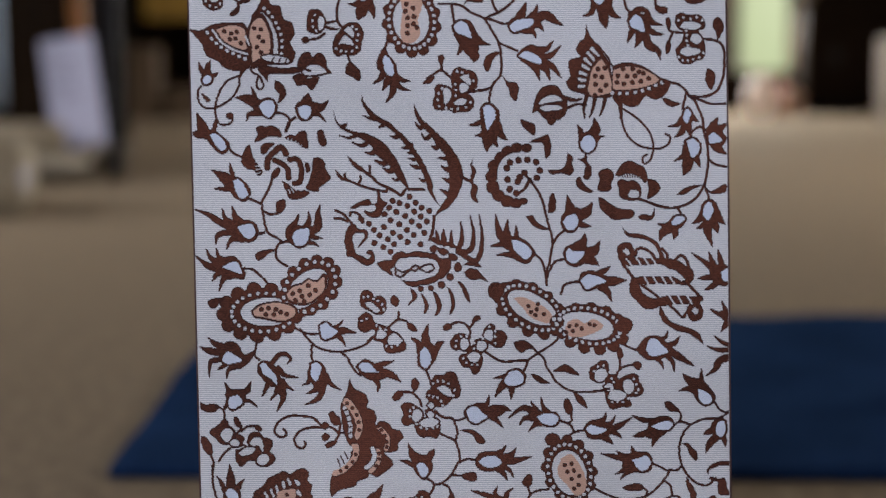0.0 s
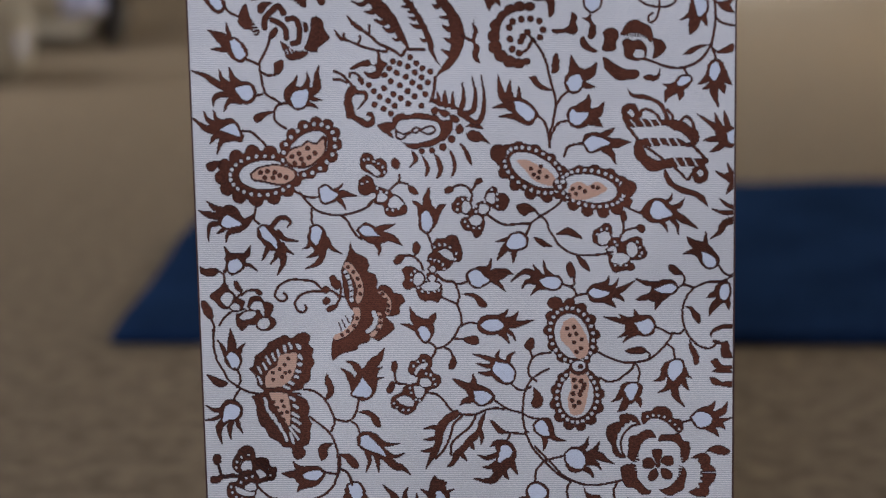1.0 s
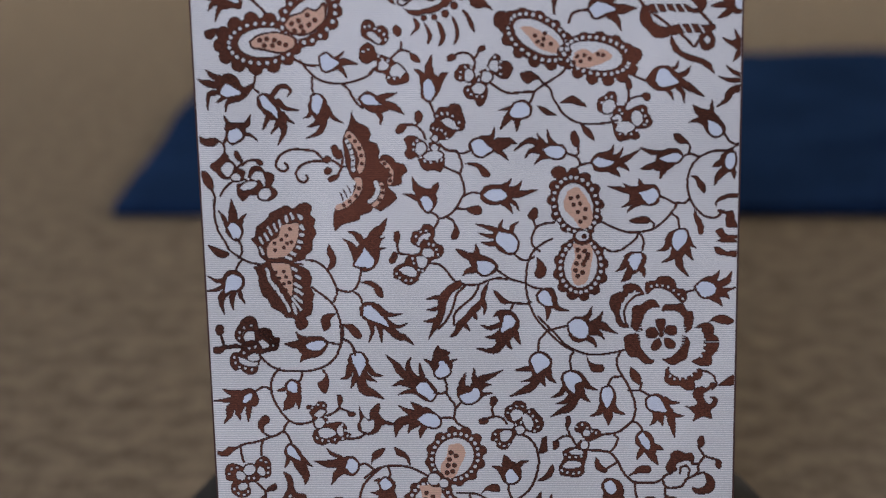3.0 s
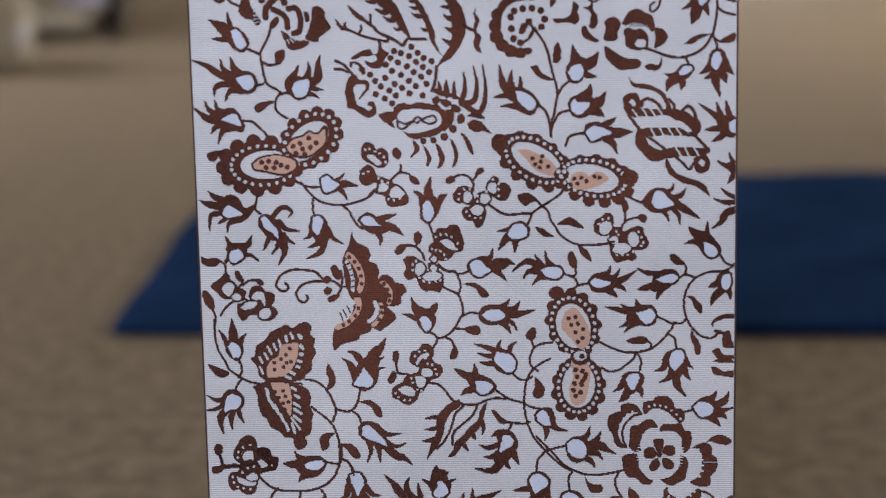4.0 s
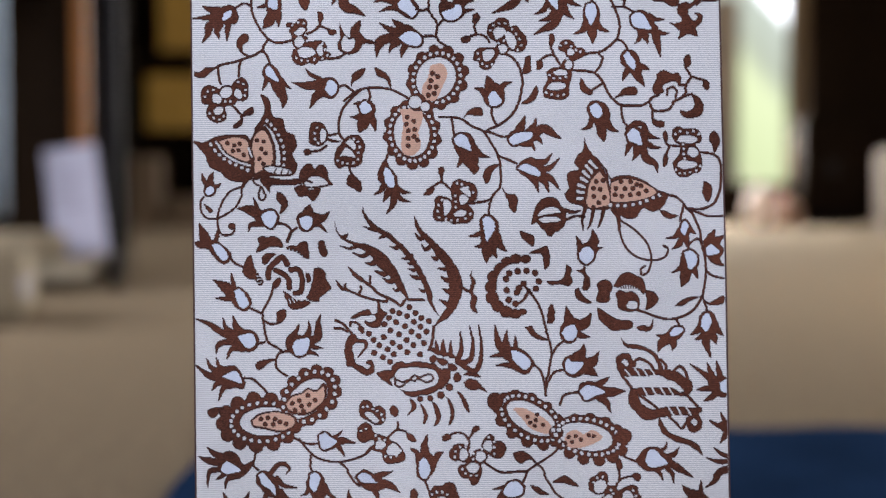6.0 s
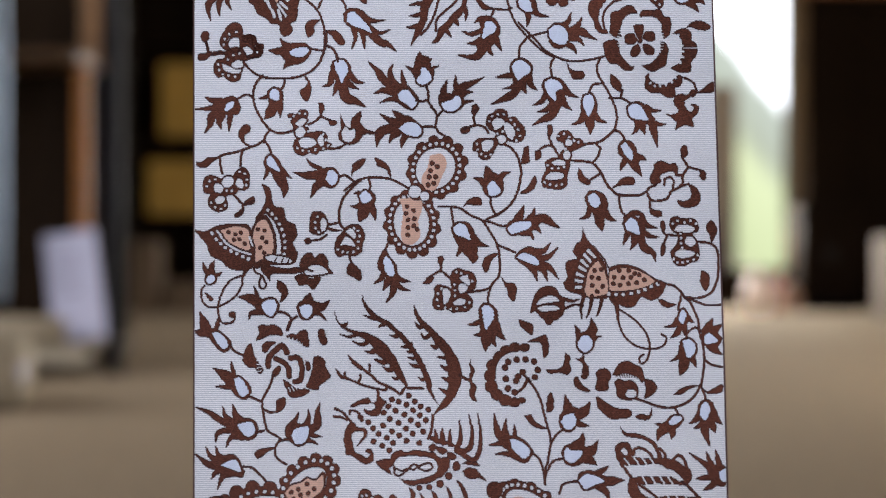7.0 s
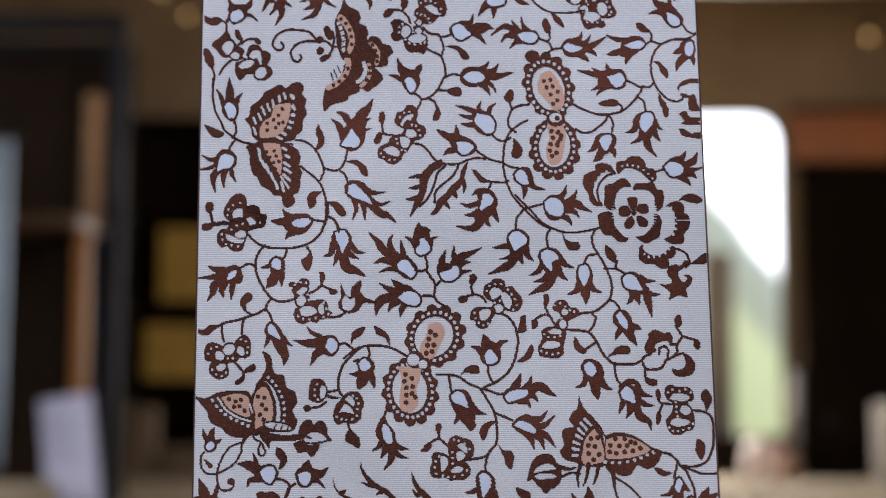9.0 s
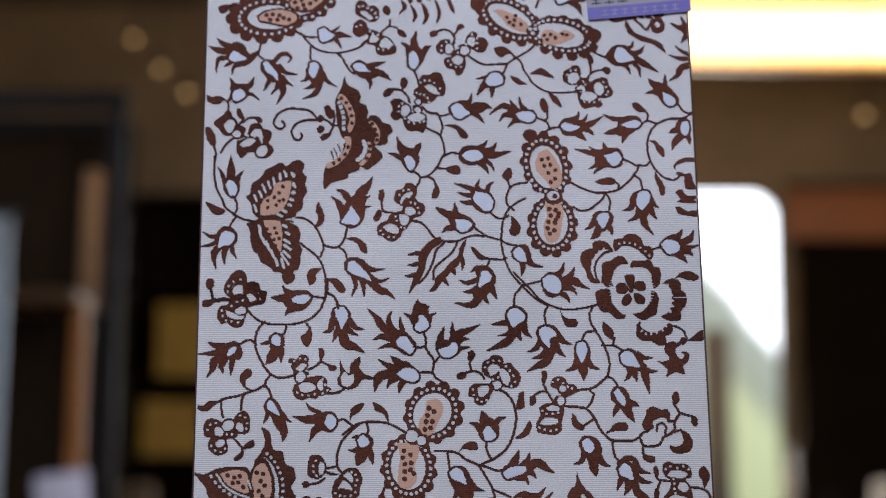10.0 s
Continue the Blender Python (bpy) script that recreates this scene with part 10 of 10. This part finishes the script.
motif("body", line(B, 1.8, 1.8, -22.4, -27.5, -22.8, -32, -23.8, -37.3, -25.5, -41.5),
      blob(B, -25.3, -45.8, -22.6, -44.1, -21.1, -46.4, -22.7, -49, -25.3, -48.4),
      blob(B, -21.4, -45.8, -16.8, -46.4, -14.5, -48.7, -17.5, -50.7, -20.8, -48.4),
      blob(B, -14.9, -49, -11, -49.7, -8.7, -52.3, -11, -53.9, -14.3, -52.3),
      blob(B, -11.7, -57.5, -10.4, -54.9, -7.8, -54.9, -6.8, -58.2, -9.2, -60.5, -11.1, -59.5),
      blob(B, -5.8, -55.9, -1.9, -53.6, 2.7, -54.9, 4.6, -57.5, 1.4, -57.2, -2.6, -56.5),
      blob(B, -5.6, -60.2, -2.6, -58.2, 2, -58.8, 4.6, -61.5, 8.4, -66.1, 3.9, -64.4, -0.1, -65.1, -4, -63.4),
      dots(B, 1.8, -46.7, -18.7, -42.8, -20, -36.8, -16.4, -38.2, -21.6, -33.3, -19.7, -29.8, -22.6, -25.2, -24.5, -48.7, -22.6, -51.4, -26.5, -44.5, -25.2, -39.3, -27.5, -34.1, -24.9, -30.2, -27.8, -60.4, -32, -47.9, -30.1, -42.7, -32.4, -35.5, -30.7, -31.3, -33.3, -26.7, -30.7, -57.8, -35.6, -51.9, -34, -46.7, -37.3, -38.5, -35.6, -34.6, -38.6, -28.4, -37.3, -54.6, -38.9, -49.8, -41.2, -42.5, -39.6, -38.3, -42.8, -46.2, -44.1, -57.7, -43.2, -52.5, -45.8, -48.6, -48.4, -30.8, -44.1, -25.1, -69.7, -31, -70))
motif("tail", taper(B, 2.9, 0.8, -23.2, -41.2, -18.7, -43.1, -12.8, -44.4, -7.7, -47.7),
      taper(B, 2.6, 0.8, -20.7, -43.1, -20.9, -39.2, -21.8, -36),
      taper(B, 3.3, 0.8, -16.8, -43.8, -17.3, -39.2, -17.3, -35.3),
      taper(B, 2.6, 0.8, -12.5, -45.1, -12.8, -40.5, -12.7, -36),
      taper(B, 3.3, 0.8, -9, -47.1, -6.6, -41.2, -7.1, -30.7),
      taper(B, 3.3, 0.8, -9, -48.4, -1.8, -47.1, 0.3, -38.6, -1.5, -27.5),
      taper(B, 3.3, 0.8, -7.7, -49, 1.4, -53.6, 5.2, -42.5, 3.8, -26.8),
      blob(B, -37.5, -69.4, -34.3, -71.7, -33.4, -75.3, -36.4, -78.3, -39.1, -79.9, -36.3, -75.3),
      blob(B, -31.7, -72, -28.5, -75.3, -26.6, -79.9, -28.6, -84.5, -29.9, -84.5, -29.2, -79.2),
      blob(B, -24.4, -71, -21.2, -73.6, -19, -79.2, -20.7, -84.5, -23.4, -85.8, -22, -80.6),
      blob(B, -15.9, -68.4, -13.3, -71, -11.1, -77.3, -12.2, -82.5, -14.8, -85.5, -13.4, -77.9),
      blob(B, -9.9, -65.4, -6.7, -66.7, -3.5, -72, -2.2, -78.2, -5.2, -75.3, -7.4, -69.4),
      dots(B, 2.3, -13.8, -63.1, -18.8, -67.7))
motif("egg", blob(B, -56.6, -54.9, -51.6, -53.3, -47.7, -53.6, -46.1, -56.9, -48.5, -58.9, -46.9, -62.8, -51.1, -60.5, -54.4, -58.2),
      blob(B, -48.4, -54.3, -46.3, -49.7, -41.7, -48.1, -38.5, -49.4, -33.2, -47.7, -28, -48.7, -22.1, -49.4, -18.9, -52.3, -13.6, -52.3, -13.1, -57.5, -15.7, -61.5, -19.1, -64.4, -22.3, -63.1, -20.3, -58.9, -20.9, -54.9, -24.8, -52.6, -33.3, -51.7, -42.4, -52.3, -45.1, -54.9, -46.5, -57.6),
      blob(B, -43, -64.5, -36.8, -65.8, -28.2, -64.1, -21, -61.8, -21.1, -65.1, -26.3, -67.7, -31.6, -68.1, -34.2, -69.1, -38.8, -68.1),
      line(B, 1.2, 1.2, -45.8, -57.6, -45.3, -62.2, -42, -62.8, -38.7, -60.2, -34.7, -56.6, -32.1, -57.2, -34.1, -59.5, -37.3, -58.9, -41.3, -60.2, -44.5, -58.9),
      line(B, 1.2, 1.2, -32.1, -58.2, -28.1, -56.2, -24.2, -55.9, -23.6, -58.9, -27.5, -60.2, -31.4, -58.5))
motif("scroll", line(B, 1.8, 1.8, 94.1, -50.3, 95.5, -46.7, 99.4, -46.4, 103.3, -49, 105.8, -52.6),
      line(B, 1.8, 1.8, 117.6, -52.9, 120.2, -50.3, 123.4, -52.2, 125.4, -57.4),
      line(B, 1.8, 1.8, 86.9, -55.5, 90.8, -60.7, 94.1, -64.7),
      line(B, 1.8, 1.8, 109.8, -46.3, 112.4, -49.6, 113, -53.5),
      line(B, 1.8, 1.8, 124, -66.6, 128.6, -71.2, 132.8, -76.1),
      blob(B, 86.7, -32.7, 89.7, -36.9, 96.2, -37.6, 101.3, -39.2, 105.9, -41.8, 108.5, -45, 110.1, -49, 111.4, -52.9, 108.5, -52.9, 107.2, -47.3, 103.9, -43.4, 99.4, -41.1, 93.5, -40.2, 88.7, -38.5),
      blob(B, 84, -51.6, 83.7, -45.7, 86.4, -43.1, 90.9, -42.8, 93.5, -46.4, 94.5, -49.6, 92.8, -52.6, 94.8, -55.8, 86.9, -55.5),
      blob(B, 86.3, -52.6, 94.1, -51.6, 103.9, -52.2, 111.7, -51.9, 118.9, -53.2, 124.1, -56.8, 127.3, -58.7, 128.3, -63.3, 125.4, -66.9, 122.1, -65.9, 118.8, -62, 113.6, -58.4, 109.1, -55.8, 97.4, -56.2, 87.6, -56.2),
      blob(G, 87, -48, 88.9, -46.4, 90.9, -48.3, 89.6, -50.6),
      blob(G, 112.3, -58.4, 116.9, -59.1, 121.1, -62.3, 123.1, -65, 119.2, -64.6, 115.6, -61.7),
      line(G, 1, 1, 89.2, -52.6, 92.2, -56.5),
      line(G, 1, 1, 94.8, -51.9, 97.7, -56.5),
      line(G, 1, 1, 99.3, -51.9, 102.3, -56.5),
      line(G, 1, 1, 103.9, -51.9, 106.2, -55.8))
motif("scroll", blob(B, 91.5, -64, 97.3, -62.7, 107.1, -62.4, 115.6, -62.7, 120.8, -65.3, 125.3, -67.3, 121.4, -67.6, 107.1, -66.9, 99.3, -67.6),
      blob(B, 90.5, -67.9, 92.1, -63.4, 96.7, -64.7, 96.7, -68.6, 99.9, -73.2, 103.8, -75.1, 109.7, -75.8, 109, -79.7, 103.1, -82, 98.6, -81.1, 94.7, -77.1, 91.1, -73.2),
      blob(B, 106.4, -75.1, 115.6, -73.5, 126.6, -74.1, 133.2, -74.1, 132.2, -77.1, 129.9, -78.7, 116.8, -79.1, 108.4, -80.1),
      blob(B, 124, -80.4, 127.3, -77.7, 131.9, -79.1, 133.5, -83.6, 131.8, -87.6, 127.9, -88.9, 124.7, -86.6),
      blob(B, 108.4, -79.1, 110.3, -83, 112.9, -87.3, 116.8, -89.9, 123.3, -92.2, 128.6, -94.2, 131.8, -97.1, 133.1, -102.1, 129.9, -99.5, 124.7, -96.2, 118.1, -94.5, 113.5, -91.9, 109.6, -88.6, 107.7, -83.7),
      blob(G, 97, -68.9, 100.6, -70.2, 105.4, -73.5, 106.4, -75.5, 101.9, -74.5, 98.6, -72.2),
      blob(G, 126.6, -82.7, 128.6, -80.7, 130.5, -82.7, 129.2, -85),
      line(G, 1, 1, 99.3, -63, 101.9, -67.6),
      line(G, 1, 1, 104.2, -62.4, 107.1, -67.6),
      line(G, 1, 1, 109.1, -62.4, 112.3, -67.6),
      line(G, 1, 1, 113.6, -62.4, 117.2, -67.6),
      line(G, 1, 1, 113.6, -73.8, 117.2, -79.4),
      line(G, 1, 1, 118.8, -73.8, 121.7, -79.4),
      line(G, 1, 1, 124, -73.8, 127, -78.7),
      line(B, 1.6, 1.6, 97.3, -67.6, 102.5, -70.9, 108.4, -75.8),
      line(B, 1.6, 1.6, 114.2, -79.7, 118.1, -83.3, 121.4, -86.6, 124, -83, 126.6, -79.7))
motif("butterfly", blob(B, -73.6, -122.4, -71.7, -128, -67.8, -130.4, -64.5, -132.4, -63, -136.4, -64, -139.7, -60.1, -141.7, -58.5, -145.7, -59, -150.4, -56.3, -148, -51.7, -149, -49.1, -152.4, -44.5, -153.7, -42.9, -157.7, -45.9, -161.1, -46.3, -165.1, -50.7, -166.8, -54, -167.1, -50.4, -170.5, -49.2, -173.9, -51.6, -176.6, -54.9, -178.9, -59, -181.3, -62.9, -179.6, -65, -182, -70.3, -184, -71.7, -186.7, -78.4, -188.5, -82.5, -190.2, -85.9, -193.2, -86.8, -188.8, -86.3, -183.4, -84.9, -179, -80.8, -176.3, -76.8, -173.3, -74, -168.6, -74.5, -163.2, -77.1, -157.8, -78.6, -151.1, -79.4, -143.1, -79.3, -138.4, -77.2, -133.7, -75.4, -129.7),
      line(G, 2.3, 2.3, -77, -140.4, -75.1, -145.7, -73.9, -151.8, -74.1, -157.1),
      line(G, 3.3, 3.3, -74.6, -164.5, -78, -169.2, -82.1, -174),
      line(G, 2.6, 2.6, -61.3, -164.5, -60, -168.5, -62.1, -173.2, -64.8, -175.6),
      blob(P, -78.6, -137.1, -75.8, -134.4, -71.9, -137.7, -68.8, -143.1, -66.9, -149.1, -67.4, -155.1, -70.4, -159.1, -71.7, -156.5, -70.3, -151.8, -72.1, -145.7, -75.3, -140.4),
      blob(P, -73.8, -161.8, -69.8, -161.8, -69.3, -167.9, -72.8, -173.9, -78.2, -178.7, -84.2, -180.7, -84.8, -178, -80.1, -176, -75.4, -171.9, -72.6, -167.2),
      blob(P, -58.4, -152.4, -55.7, -151.7, -51.8, -155.7, -50.9, -161.1, -52.7, -165.8, -54.6, -164.5, -53.2, -159.8, -55.1, -155.7),
      blob(P, -59.3, -164.5, -57.3, -164.5, -56, -168.5, -57.5, -173.9, -61.6, -178.6, -64.2, -177.9, -60.1, -173.9, -58.4, -169.2),
      dots(B, 1.2, -75.6, -137.7, -72.3, -140.4, -70.1, -144.4, -68.9, -148.7, -68.7, -153.4, -71, -167.9, -73.1, -172.3, -76.5, -175.6, -80.2, -177.7, -55.7, -153.4, -53.8, -156.7, -52.6, -160.4, -52.9, -163.4, -57.3, -167.2, -57.4, -170.5, -59.2, -174.6),
      line(B, 0.8, 0.8, -78.4, -142.4, -75.3, -141.1),
      line(B, 0.8, 0.8, -77.4, -145.8, -74.1, -144.4),
      line(B, 0.8, 0.8, -76.9, -149.1, -73.2, -147.8),
      line(B, 0.8, 0.8, -76.3, -152.5, -72.9, -151.1),
      line(B, 0.8, 0.8, -75.7, -155.8, -72.7, -154.5),
      line(B, 0.8, 0.8, -80, -168.6, -78.1, -173.3),
      line(B, 0.8, 0.8, -77.6, -166.5, -75.7, -170.6),
      line(B, 0.8, 0.8, -82, -170.6, -80.4, -175))

# ---- paper label on the upper right of the sash ----
tag = thing("paper_label", "white paper label with a lavender printed band on the sash", "label")
tag.matrix_basis = CLOTH @ pose(0.0762, -0.0016, 0.3714, 0, -5.5, 0)
part("card", boxes((0.0, 0.0664, -0.0004, 0.0, 0.0, 0.046)), PAPER, tag)
part("band", boxes((0.0, 0.0664, -0.0006, -0.00042, 0.0, 0.0082)), LAVENDER, tag, "lavender printed band")
for k in range(8):
    x = 0.0085 + k * 0.0065
    part("print_bar", boxes((x, x + 0.0048, -0.0008, -0.00062, 0.0022, 0.0026), (x, x + 0.0048, -0.0008, -0.00062, 0.0050, 0.0054), (x + 0.0021, x + 0.0027, -0.00078, -0.00061, 0.0020, 0.0062)), PAPER, tag, "white printed mark")
for k in range(3):
    x = 0.003 + k * 0.0085
    part("print_bar", boxes((x, x + 0.0064, -0.0006, -0.00042, 0.0105, 0.0112), (x + 0.001, x + 0.0054, -0.0006, -0.00042, 0.0130, 0.0136), (x + 0.0028, x + 0.0036, -0.00058, -0.00041, 0.0100, 0.0158)), GREYINK, tag, "grey printed mark")
part("print_bar", boxes((0.040, 0.060, -0.0006, -0.00042, 0.0115, 0.0122)), GREYINK, tag, "grey printed line")
